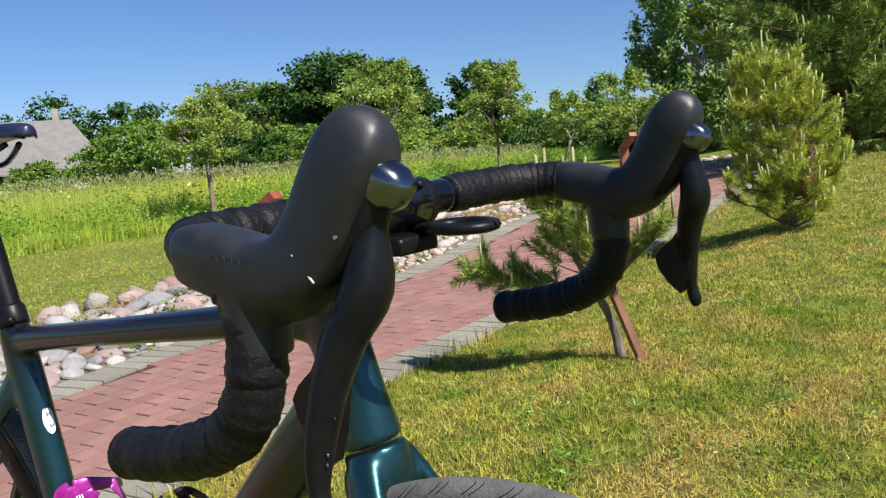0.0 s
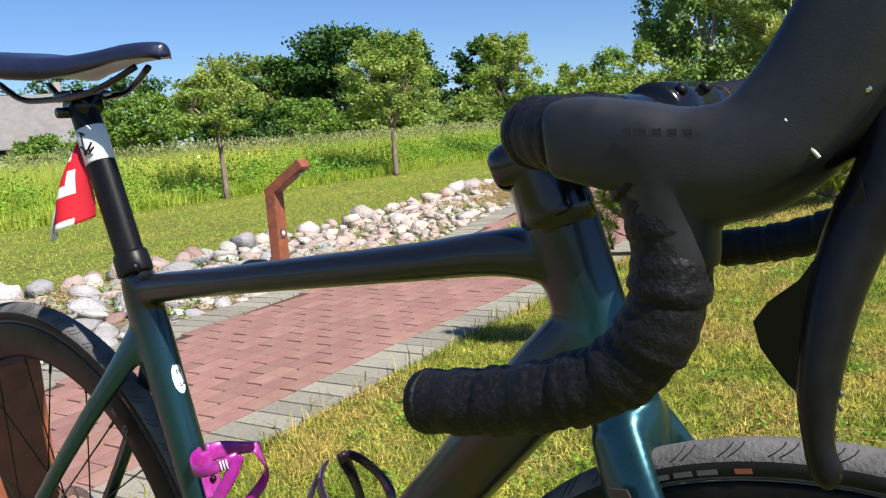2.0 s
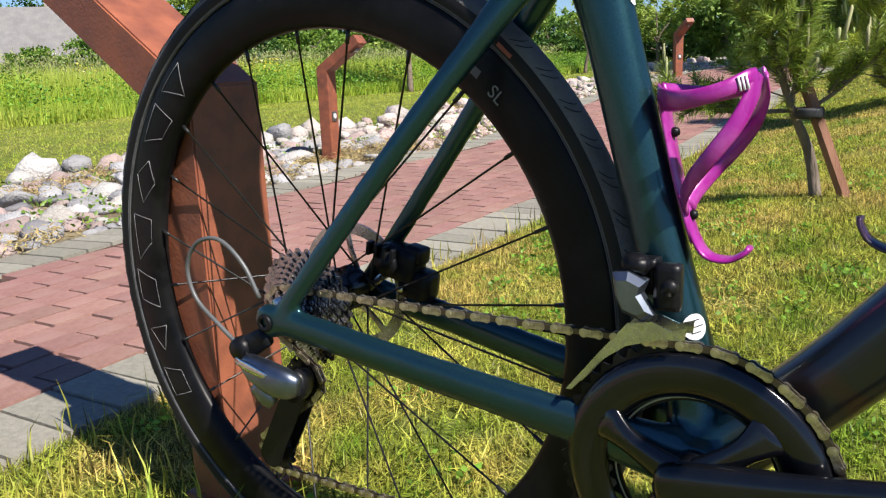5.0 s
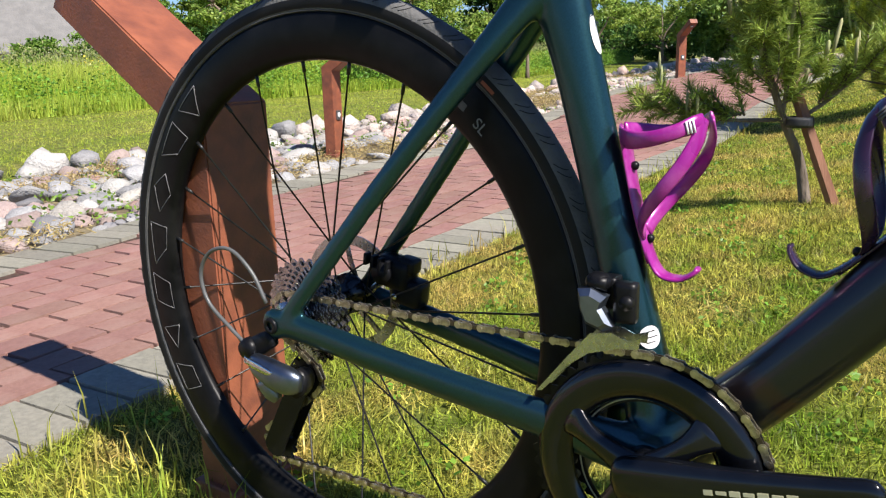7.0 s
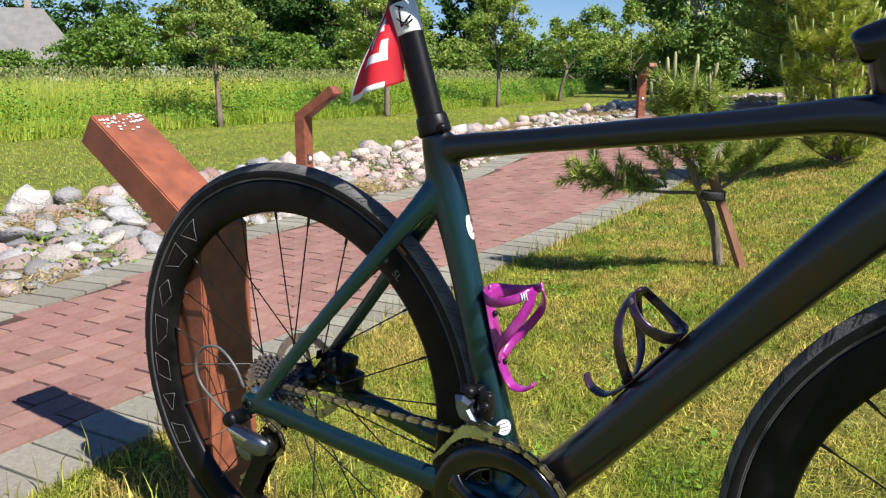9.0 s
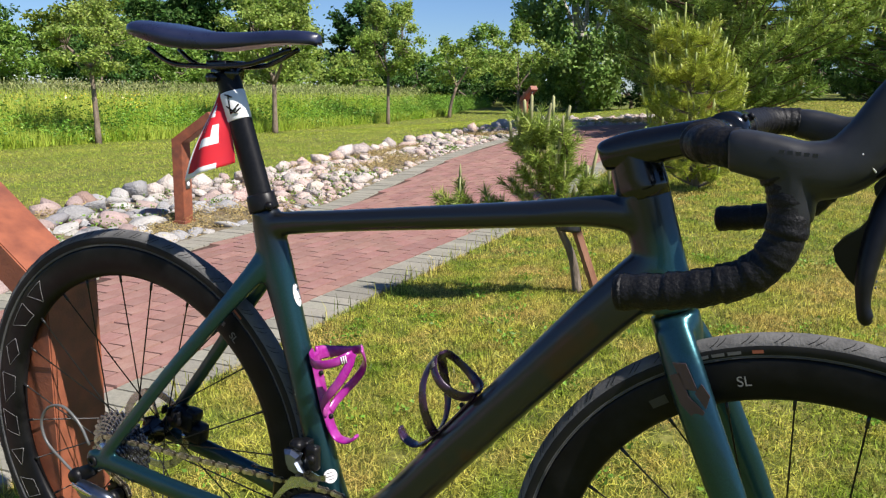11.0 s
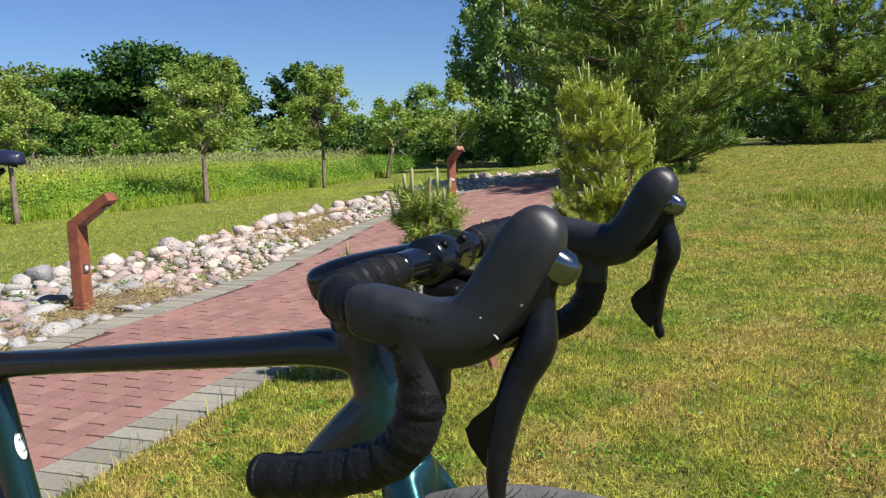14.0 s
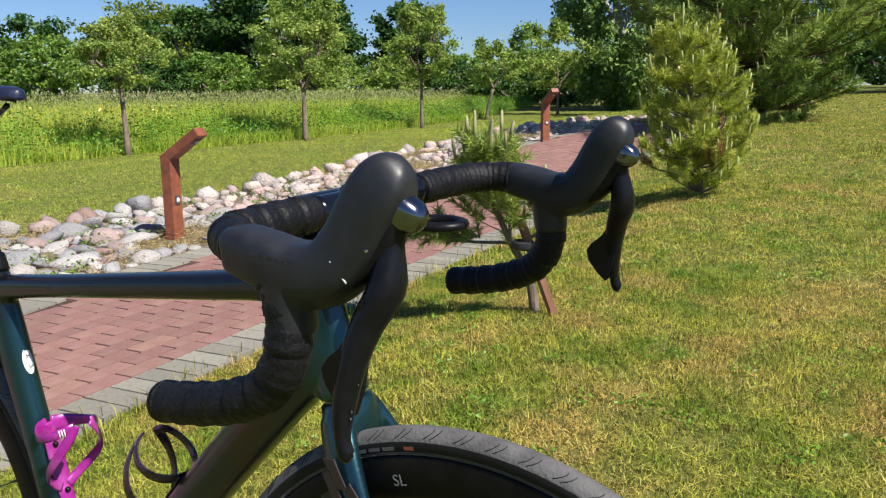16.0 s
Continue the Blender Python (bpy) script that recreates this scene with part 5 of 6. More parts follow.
# frame
g = Geo()
g.add(*tube([(0.290, 0, 0.755), (0.305, 0, 0.69), (0.330, 0, 0.60), (0.356, 0, 0.50), (0.393, 0, 0.36), BB], [0.0175, 0.019, 0.019, 0.019, 0.022, 0.034], [0.021, 0.026, 0.022, 0.0215, 0.023, 0.03], ref=Y, n=20, k=5))
g.add(*tube([(0.280, 0, 0.728), (0.33, 0, 0.738), (0.42, 0, 0.749), (0.55, 0, 0.764), (0.68, 0, 0.779), (0.76, 0, 0.789), (0.815, 0, 0.790)], [0.015, 0.016, 0.0175, 0.019, 0.021, 0.022, 0.021], [0.017, 0.0165, 0.015, 0.0155, 0.0165, 0.0185, 0.024], ref=Y, n=20, k=5, power=0.85))
g.add(*tube([BB, (0.50, 0, 0.352), (0.60, 0, 0.468), (0.70, 0, 0.582), (0.79, 0, 0.682), (0.845, 0, 0.735)], [0.036, 0.031, 0.029, 0.028, 0.027, 0.024], [0.030, 0.029, 0.029, 0.030, 0.032, 0.034], ref=Y, n=20, k=5, power=0.85))
g.add(*tube([HT_TOP + AXIS * 0.004, HT_TOP.lerp(HT_LOW, 0.35), HT_TOP.lerp(HT_LOW, 0.7), HT_LOW], [0.023, 0.022, 0.023, 0.0275], [0.031, 0.029, 0.028, 0.0275], ref=Y, n=24, k=5))
for s in (-1, 1):
    g.add(*tube([(0.018, s * 0.066, 0.350), (0.07, s * 0.061, 0.412), (0.15, s * 0.050, 0.508), (0.23, s * 0.032, 0.602), (0.285, s * 0.014, 0.668), (0.305, s * 0.006, 0.695)], [0.007, 0.007, 0.0075, 0.009, 0.010, 0.010], [0.011, 0.0115, 0.0115, 0.013, 0.018, 0.022], ref=Y, n=14, k=5))
    g.add(*tube([(-0.004, s * 0.067, 0.343), (0.05, s * 0.064, 0.338), (0.14, s * 0.060, 0.324), (0.24, s * 0.052, 0.308), (0.33, s * 0.042, 0.293), (0.40, s * 0.030, 0.278)], [0.0075, 0.009, 0.0095, 0.010, 0.011, 0.016], [0.016, 0.0165, 0.017, 0.018, 0.021, 0.026], ref=Y, n=14, k=5))
    g.add(*tube([(0.0, s * 0.060, R), (0.0, s * 0.073, R)], 0.018, n=20))
g.add(*tube([(BB[0], -0.043, BB[2]), (BB[0], 0.043, BB[2])], 0.025, n=24))
frame_ob = frozen(bpart("frame", g, M_FRAME, label="satin teal carbon frame, its sheen's dark violet turn painted on by tube"), 0.0035, 9)
for s in (-1, 1):
    bpart("thru_axle", Geo().add(*lathe([(0.0045, -0.002), (0.0085, -0.002), (0.0095, 0.0), (0.0085, 0.003), (0.0045, 0.003)], 20, c=(0, s * 0.0745, R))), M_CARBON)
# seat clamp, post and saddle
SA = Vector((-0.2955, 0, 0.9553)).normalized()
bpart("seat_clamp", Geo().add(*tube([Vector((0.2895, 0, 0.752)) + SA * a for a in (0.0, 0.003, 0.022, 0.025)], [0.0182, 0.0190, 0.0182, 0.0168], [0.0218, 0.0226, 0.0212, 0.0195], ref=Y, n=24)).add(*ball((0.307, -0.012, 0.762), (0.006, 0.006, 0.006))), M_CARBON)
post_ob = bpart("seatpost", Geo().add(*tube([Vector((0.2895, 0, 0.752)) + SA * a for a in (-0.02, 0.0, 0.10, 0.19, 0.2)], 0.0150, 0.0178, ref=Y, n=24)), M_CARBON)
bpart("band", Geo().add(*tube([Vector((0.2895, 0, 0.752)) + SA * a for a in (0.131, 0.132, 0.170, 0.171)], [0.0152, 0.0157, 0.0157, 0.0152], [0.018, 0.0185, 0.0185, 0.018], ref=Y, n=24)), M_WHITE, post_ob, "white band with a small line drawing")
g = Geo()
for x0, z0, x1, z1 in [(0.238, 0.912, 0.250, 0.909), (0.244, 0.912, 0.248, 0.886), (0.241, 0.896, 0.256, 0.888), (0.256, 0.888, 0.265, 0.895), (0.248, 0.886, 0.262, 0.9)]:
    g.add(*tube([(x0, -0.0155 + 0.2 * abs(x0 - 0.2525) ** 1.5, z0), ((x0 + x1) / 2, -0.0158, (z0 + z1) / 2), (x1, -0.0155 + 0.2 * abs(x1 - 0.2525) ** 1.5, z1)], 0.0012, n=6))
bpart("line_drawing", g, M_GLOSSBLACK, post_ob)
g = Geo().add(*tube([(0.214, 0, 0.943), (0.25, 0, 0.940)], 0.014, 0.012, ref=Y, n=14)).add(*box((0.232, 0, 0.952), (0.034, 0.05, 0.012), 0.004))
g.add(*tube([(0.219, -0.024, 0.935), (0.219, 0.024, 0.935)], 0.006, n=12))
bpart("post_head", g, M_GLOSSBLACK, post_ob)


def saddle_mesh():
    rows = [  # x, half width, top, thickness, dip
        (0.088, 0.030, 1.003, 0.012, 0.004), (0.094, 0.052, 1.006, 0.022, 0.004), (0.110, 0.066, 1.007, 0.030, 0.004), (0.140, 0.069, 1.003, 0.036, 0.004), (0.170, 0.061, 0.997, 0.037, 0.003),
        (0.205, 0.045, 0.992, 0.033, 0.003), (0.24, 0.031, 0.990, 0.027, 0.002), (0.28, 0.0235, 0.990, 0.022, 0.001), (0.32, 0.0205, 0.991, 0.019, 0.0), (0.35, 0.0185, 0.990, 0.018, 0.0), (0.368, 0.014, 0.988, 0.016, 0.0), (0.377, 0.006, 0.985, 0.009, 0.0)]
    rows = [(x + 0.008, w, top + 0.007, th, dip) for x, w, top, th, dip in rows]
    rows = curve_pts(rows, 4)
    n = 20
    v, f = [], []
    for x, w, top, th, dip in rows:
        for j in range(n):
            a = 2 * math.pi * j / n
            c, s = math.cos(a), math.sin(a)
            if s >= 0:
                z = top - (1 - s ** 0.7) * 0.016 - dip * (1 - abs(c)) * 0.5
            else:
                z = top - 0.016 - (-s) ** 0.6 * (th - 0.016) * (0.4 + 0.6 * abs(c))
            v.append((x, w * math.copysign(abs(c) ** 0.8, c), z))
    m = len(rows)
    for i in range(m - 1):
        for j in range(n):
            a, b = i * n + j, i * n + (j + 1) % n
            f.append((a, b, b + n, a + n))
    f += [tuple(range(n - 1, -1, -1)), tuple(range((m - 1) * n, m * n))]
    return v, f


saddle = bpart("saddle", Geo().add(*saddle_mesh()), M_SADDLE, label="short dark blue-black saddle")
for s in (-1, 1):
    bpart("rail", Geo().add(*tube([(0.118, s * 0.030, 0.975), (0.150, s * 0.026, 0.956), (0.185, s * 0.022, 0.951), (0.27, s * 0.022, 0.951), (0.31, s * 0.016, 0.960), (0.345, s * 0.008, 0.973)], 0.0036, n=8, k=4)), M_GLOSSBLACK, saddle)


def words(text, o, right, up, size, material, parent, name):
    c = bpy.data.curves.new(name, "FONT")
    c.body, c.size, c.extrude, c.align_x, c.align_y = text, size, 0.0001, "CENTER", "CENTER"
    c.materials.append(material)
    ob = new(name, c)
    ob.parent = parent
    right, up = Vector(right).normalized(), Vector(up).normalized()
    nz = right.cross(up)
    m = Matrix((right, up, nz)).transposed().to_4x4()
    ob.matrix_basis = Matrix.Translation(o) @ m
    return ob


# wheels
def wheel(c, name, label, rear):
    w = new(name)
    w.parent = bike
    tagged(w, label)
    m = Matrix.Translation(c)
    w.matrix_basis = Matrix.Translation((0, 0.017, 0)) @ m @ Matrix.Diagonal((1.03, 1, 1.03, 1)) if rear else m @ Matrix.Rotation(radians(-2.4), 4, "Z") @ Matrix.Diagonal((1.0075, 1, 1.0075, 1))
    tr = [(0.3250 + 0.0150 * math.cos(a), 0.0145 * math.sin(a)) for a in np.linspace(-2.45, 2.45, 22)]
    tyre = part("tyre", Geo().add(*lathe(tr, 120)), M_TYRE, w, "dusty black road tyre")
    tyre.data.materials.append(M_TYRE_SIDE)
    side = [abs(p.center.y) > 0.0136 for p in tyre.data.polygons]
    tyre.data.polygons.foreach_set("material_index", [1 if q else 0 for q in side])
    rim = [(0.3155, 0.0118), (0.312, 0.0126), (0.305, 0.0134), (0.296, 0.0138), (0.284, 0.0128), (0.274, 0.0100), (0.268, 0.0060), (0.266, 0.0)]
    rim = rim + [(r, -y) for r, y in rim[-2::-1]]
    part("rim", Geo().add(*lathe(rim, 120)), M_RIM, w, "deep matte black carbon rim")
    hub = [(0.0, -0.052), (0.010, -0.052), (0.011, -0.040), (0.020, -0.036), (0.022, -0.033), (0.013, -0.028), (0.011, 0.0), (0.014, 0.024), (0.024, 0.030), (0.024, 0.034), (0.012, 0.040), (0.010, 0.052), (0.0, 0.052)]
    part("hub", Geo().add(*lathe(hub, 28, closed=False)), M_GLOSSBLACK, w)
    n = 24
    for i in range(n):
        s = -1 if i % 2 else 1
        a = 2 * math.pi * (i + 0.35) / n
        lead = (1 if (i // 2) % 2 else -1) * 1.15
        y0 = s * 0.033
        p0 = (0.022 * math.cos(a + lead), y0, 0.022 * math.sin(a + lead))
        p1 = (0.270 * math.cos(a), s * 0.002, 0.270 * math.sin(a))
        q = [p1[k] + (p0[k] - p1[k]) * 0.06 for k in range(3)]
        part("spoke", Geo().add(*tube([p0, q, q, p1], [0.0011, 0.0011, 0.0021, 0.0021], n=6)), M_SPOKE, w)
    rot = Geo().add(*lathe([(0.057, 0.0355), (0.070, 0.0355), (0.070, 0.0372), (0.057, 0.0372)], 48))
    for i in range(5):
        a = 2 * math.pi * i / 5
        rot.add(*tube([(0.02 * math.cos(a), 0.0365, 0.02 * math.sin(a)), (0.04 * math.cos(a + 0.35), 0.0365, 0.04 * math.sin(a + 0.35)), (0.06 * math.cos(a + 0.4), 0.0365, 0.06 * math.sin(a + 0.4))], 0.004, 0.001, ref=(-math.sin(a), 0, math.cos(a)), n=6))
    part("brake_rotor", rot, M_STEEL, w, smooth=False)
    part("valve", Geo().add(*tube([(0.268, 0, 0.0), (0.225, 0, 0.0)], [0.003, 0.0022], n=8)), M_GLOSSBLACK, w)
    # outlined marks and short bars on the rim's side
    y = -0.01405

    def at(r, a, lift=0.0003):
        k = 1.0 if r > 0.296 else 1.0 - 0.28 * ((0.296 - r) / 0.026) ** 1.6
        return (r * math.cos(radians(a)), y * k - lift, r * math.sin(radians(a)))

    shapes = [[(0.305, 0), (0.305, 7), (0.276, 3.5)], [(0.306, 10), (0.276, 10), (0.280, 15), (0.304, 18)], [(0.290, 21), (0.305, 25), (0.290, 30), (0.276, 25)],
              [(0.306, 33), (0.277, 33), (0.277, 38), (0.298, 42)], [(0.306, 44), (0.277, 46), (0.277, 52), (0.306, 50)], [(0.305, 56), (0.276, 56), (0.290, 61)], [(0.306, 64), (0.278, 66), (0.278, 71), (0.306, 70)]]
    start = 128
    for s in shapes if rear else []:
        g = Geo()
        for (r0, a0), (r1, a1) in zip(s, s[1:] + s[:1]):
            pts = [at(r0 + (r1 - r0) * u, start + 1.2 * (a0 + (a1 - a0) * u)) for u in np.linspace(0, 1, 5)]
            g.add(*tube(pts, 0.0006, 0.0003, ref=(0, 0, 1) if abs(r1 - r0) > 0.01 else (1, 0, 0), n=4))
        part("rim_outline", g, M_OUTLINE, w)
    g = Geo()
    for a0, a1, r0, r1 in ([(48.5, 50.5, 0.288, 0.296)] if rear else
                           [(122, 126, 0.286, 0.296)]):
        q = [at(r0, a0), at(r0, a1), at(r1, a1), at(r1, a0)]
        g.add([(a, b - 0.0002, c2) for a, b, c2 in q], [(0, 1, 2, 3)])
    mark = part("rim_mark", g, M_DECAL if rear else M_PRINT, w, "faint grey bar beside the letters", smooth=False)
    a = radians(44 if rear else 105)
    words("SL", at(0.291, math.degrees(a), 0.0012), (math.sin(a), 0, -math.cos(a)), (math.cos(a), 0, math.sin(a)), 0.016, M_LETTER, mark, "letters")
    part("bead_line", Geo().add(*lathe([(0.3160, -0.0129), (0.3168, -0.0134), (0.3174, -0.0131)], 120)), M_DECAL, w, "thin worn line where tyre meets rim")
    g = Geo()
    for i in range(64):
        a0 = 2 * math.pi * i / 64
        for k in (0, 1):
            arc = []
            for u in np.linspace(0, 1, 5):
                ph, th = radians(20 + 42 * u), a0 + 0.030 * u * u + 0.022 * k
                rr = 0.3250 + 0.0151 * math.cos(ph)
                arc.append((rr * math.cos(th), -0.0146 * math.sin(ph), rr * math.sin(th)))
            g.add(*tube(arc, 0.0004, 0.0004, n=4))
    tagged(part("tread_pattern", g, M_TYRE_SIDE, w, "fine curved grooves in the tread"), kind="stuff")
    g = Geo()
    yt = -0.0142
    for a0, a1, k in ([(46, 49, 0)] if rear else [(104.5, 107, 0), (107.6, 110, 0), (110.6, 113, 0), (100.5, 102.5, 1)]):
        q = [(r * math.cos(radians(a)), yt, r * math.sin(radians(a))) for r, a in ((0.3212, a0), (0.3212, a1), (0.3248, a1), (0.3248, a0))]
        g2 = Geo().add([(a, -0.01475, c2) for a, b, c2 in q], [(0, 1, 2, 3)])
        part("tyre_mark", g2, M_ORANGE if (k or rear) else M_DECAL, w, smooth=False)
    return w


rear_wheel = wheel((0.009, 0.0, 0.347), "rear_wheel", "rear wheel with a deep carbon rim", True)
front_wheel = wheel(FRONT, "front_wheel", "front wheel with a deep carbon rim", False)

# fork
g = Geo()
crown = HT_LOW
g.add(*tube([HT_LOW - AXIS * 0.002, HT_LOW - AXIS * 0.02, HT_LOW - AXIS * 0.045], [0.0275, 0.030, 0.034], [0.0275, 0.0275, 0.022], ref=Y, n=24, k=3))
for s in (-1, 1):
    g.add(*tube([(x + 0.018 * (0.668 - z) / 0.328, y - 0.017 * (0.668 - z) / 0.328, z) for x, y, z in [(0.862, s * 0.020, 0.668), (0.880, s * 0.034, 0.63), (0.903, s * 0.043, 0.575), (0.930, s * 0.048, 0.51), (0.962, s * 0.052, 0.43), (1.0, s * 0.056, 0.34)]], [0.013, 0.0125, 0.011, 0.010, 0.0085, 0.009], [0.022, 0.023, 0.0225, 0.0215, 0.018, 0.015], ref=Y, n=18, k=5))
    g.add(*tube([(1.018, s * 0.050 - 0.017, R), (1.018, s * 0.062 - 0.017, R)], 0.014, n=18))
fork = frozen(bpart("fork", g, M_PAINT, label="satin teal carbon fork", steer=True), 0.003, 7)
g = Geo()
for q in ([(0.914, 0.575), (0.928, 0.577), (0.943, 0.548), (0.930, 0.548)], [(0.912, 0.560), (0.926, 0.530), (0.946, 0.512), (0.952, 0.526), (0.934, 0.540), (0.922, 0.565)], [(0.940, 0.545), (0.953, 0.530), (0.956, 0.545), (0.946, 0.557)]):
    g.add(*prism([(x - 0.040, z + 0.066) for x, z in q], -0.0566, -0.0548))
bpart("fork_mark", g, mat("violet_mark", (0.055, 0.040, 0.050), (0.075, 0.052, 0.062), rough=0.45, metal=0.6), fork, "faint violet emblem", smooth=False)

# stem and spacers
top = HT_TOP + AXIS * 0.006
g = Geo().add(*tube([top - AXIS * 0.012, top + AXIS * 0.002, top + AXIS * 0.012, top + AXIS * 0.04, top + AXIS * 0.052], [0.0225, 0.0228, 0.0220, 0.0205, 0.020], [0.0300, 0.0310, 0.0305, 0.0290, 0.0285], ref=Y, n=24))
bpart("spacer", g, M_GLOSSBLACK, steer=True)
g = Geo().add(*tube([(0.767, 0, 0.852), (0.772, 0, 0.854), (0.80, 0, 0.862), (0.84, 0, 0.872), (0.875, 0, 0.880), (0.905, 0, 0.887)], [0.012, 0.020, 0.021, 0.020, 0.021, 0.022], [0.012, 0.018, 0.021, 0.020, 0.019, 0.019], ref=Y, n=20, k=4, power=0.7))
stem = bpart("stem", g, M_GLOSSBLACK, label="black stem", steer=True)
plate_ob = part("face_plate", Geo().add(*tube([(0.904, -0.031, 0.887), (0.904, -0.029, 0.887), (0.904, 0.029, 0.887), (0.904, 0.031, 0.887)], [0.018, 0.0215, 0.0215, 0.018], n=24)), M_GLOSSBLACK, stem)
for yb in (-0.020, 0.020):
    part("bolt", Geo().add(*tube([(0.919, yb, 0.901), (0.9225, yb, 0.9045)], [0.0042, 0.0036], n=10)), M_CARBON, plate_ob)

# handlebar: bare middle, taped tops and drops, hoods and levers
TOPS = [(0.904, 0.0, 0.887), (0.904, 0.04, 0.888), (0.9045, 0.078, 0.8885), (0.905, 0.12, 0.889), (0.909, 0.158, 0.889), (0.921, 0.183, 0.889), (0.945, 0.196, 0.888)]
DROP = [(0.945, 0.196, 0.888), (0.972, 0.199, 0.882), (0.988, 0.200, 0.862), (0.993, 0.202, 0.835), (0.987, 0.204, 0.808), (0.968, 0.206, 0.786), (0.936, 0.208, 0.772), (0.90, 0.209, 0.763), (0.862, 0.210, 0.757)]
BARY = -0.006


def mirror(pts, s):
    return [(x, s * y + BARY, z) for x, y, z in pts]


bar = bpart("handlebar", Geo().add(*tube(mirror(TOPS[:3], 1)[::-1] + mirror(TOPS[:3], -1)[1:], 0.0145, n=18, k=4)), M_GLOSSBLACK, label="bare gloss black middle of the handlebar", steer=True)


def tape(s):
    """Wound tape: overlapping turns show as shallow ridges."""
    path_pts = curve_pts(mirror(TOPS[2:] + DROP[1:], s), 16)
    seg = np.linalg.norm(np.diff(path_pts, axis=0), axis=1)
    along = np.concatenate([[0], np.cumsum(seg)])
    r = []
    for i, a in enumerate(along):
        turn = (a % 0.023) / 0.023
        r.append(0.0155 + 0.0018 * turn + 0.0003 * math.sin(a * 700))
    r[0], r[1] = 0.0150, 0.0160
    v, f = tube(path_pts, r, n=20)
    end = path_pts[-1]
    d = path_pts[-1] - path_pts[-2]
    d = d / np.linalg.norm(d)
    t = part("bar_tape", Geo().add(v, f), M_TAPE, bar, "black wound bar tape with worn pale flecks")
    part("end_plug", Geo().add(*tube([end - d * 0.004, end + d * 0.003, end + d * 0.006], [0.0168, 0.0160, 0.008], n=18)), M_TAPE, bar)
    return t


for s in (-1, 1):
    tape(s)
    y = s * 0.199 + BARY

    def at(x, z, dy=0.0):
        """A place on the hood, which is turned slightly inwards; dy points outwards."""
        return (x, y + s * (dy - 0.15 * max(0.0, x - 0.985)), z)

    hood = Geo().add(*tube([at(0.944, 0.886), at(0.954, 0.886), at(0.976, 0.882), at(1.000, 0.877), at(1.026, 0.880), at(1.044, 0.897), at(1.056, 0.917), at(1.066, 0.933), at(1.074, 0.943), at(1.080, 0.949), at(1.083, 0.952)],
                           [0.0165, 0.0185, 0.0195, 0.0200, 0.0198, 0.0186, 0.0186, 0.0184, 0.0158, 0.0105, 0.003], [0.0165, 0.0178, 0.0186, 0.0192, 0.0210, 0.0216, 0.0212, 0.0206, 0.0176, 0.0115, 0.003], ref=Y, n=32, k=4, power=0.62))
    hood.add(*tube([(0.992, y, 0.874), (0.993, y, 0.853), (0.994, y, 0.839), (0.994, y, 0.833)], [0.0185, 0.0180, 0.0175, 0.0170], [0.021, 0.019, 0.0178, 0.017], ref=Y, n=18))
    hood.add(*tube([at(1.000, 0.868), at(1.026, 0.874), at(1.046, 0.888), at(1.060, 0.906)], [0.0175, 0.0175, 0.0165, 0.0150], [0.020, 0.020, 0.018, 0.015], ref=Y, n=18, k=3))
    ob = frozen(bpart("brake_hood", hood, M_HOOD, label="black rubber brake hood", steer=True), 0.0020, 3)
    # dark bracket below the hood, bright cap in front
    near = -0.010 if s < 0 else 0.0
    part("bracket", Geo().add(*tube([at(1.028, 0.870), at(1.046, 0.879), at(1.060, 0.892), at(1.070, 0.907), at(1.077, 0.920)], [0.0135, 0.0140, 0.0132, 0.0118, 0.010], [0.0100, 0.0115, 0.0118, 0.0112, 0.009], ref=Y, n=18, k=3, power=0.8)), M_LEVER, ob)
    part("lip", Geo().add(*tube([at(1.068, 0.9310), at(1.0715, 0.9293), at(1.0745, 0.9278)], [0.0132, 0.0138, 0.0130], [0.0136, 0.0142, 0.0134], ref=Y, n=22, power=0.75)), M_HOOD, ob)
    cap = part("cap", Geo().add(*tube([at(1.068, 0.9265), at(1.079, 0.9215), at(1.0870, 0.9170), at(1.0920, 0.9130), at(1.0938, 0.9115)], [0.0110, 0.0114, 0.0106, 0.0074, 0.002], [0.0116, 0.0120, 0.0110, 0.0076, 0.002], ref=Y, n=20, power=0.7)), M_CAP, ob, "dark polished metal cap")
    drop = 0.0 if s < 0 else 0.009
    lv = [(1.078, 0.918, 0.0), (1.076, 0.901, 0.001), (1.079, 0.872, 0.006), (1.071, 0.849, 0.013), (1.065, 0.824, 0.021), (1.062, 0.796, 0.028), (1.063, 0.778 + drop, 0.032), (1.066, 0.767 + drop, 0.033), (1.069, 0.764 + drop, 0.033)]
    flare = 1.0 if s < 0 else 0.75
    part("brake_lever", Geo().add(*tube([at(x + near * min(1.0, i / 2.5), z, dy * flare) for i, (x, z, dy) in enumerate(lv)],
                                         [0.0090, 0.0086, 0.0143, 0.0124, 0.0104, 0.0086, 0.0058, 0.0056, 0.003], [0.0085, 0.0088, 0.0122, 0.0108, 0.0088, 0.0070, 0.0052, 0.0056, 0.003], ref=Y, n=14, k=4)), M_LEVER, ob, "black brake lever")
    q = [(1.074, 0.868), (1.064, 0.848), (1.054, 0.833), (1.043, 0.824), (1.0375, 0.816), (1.040, 0.806), (1.049, 0.794), (1.059, 0.785), (1.065, 0.800), (1.071, 0.825), (1.078, 0.852)]
    wear = Geo()
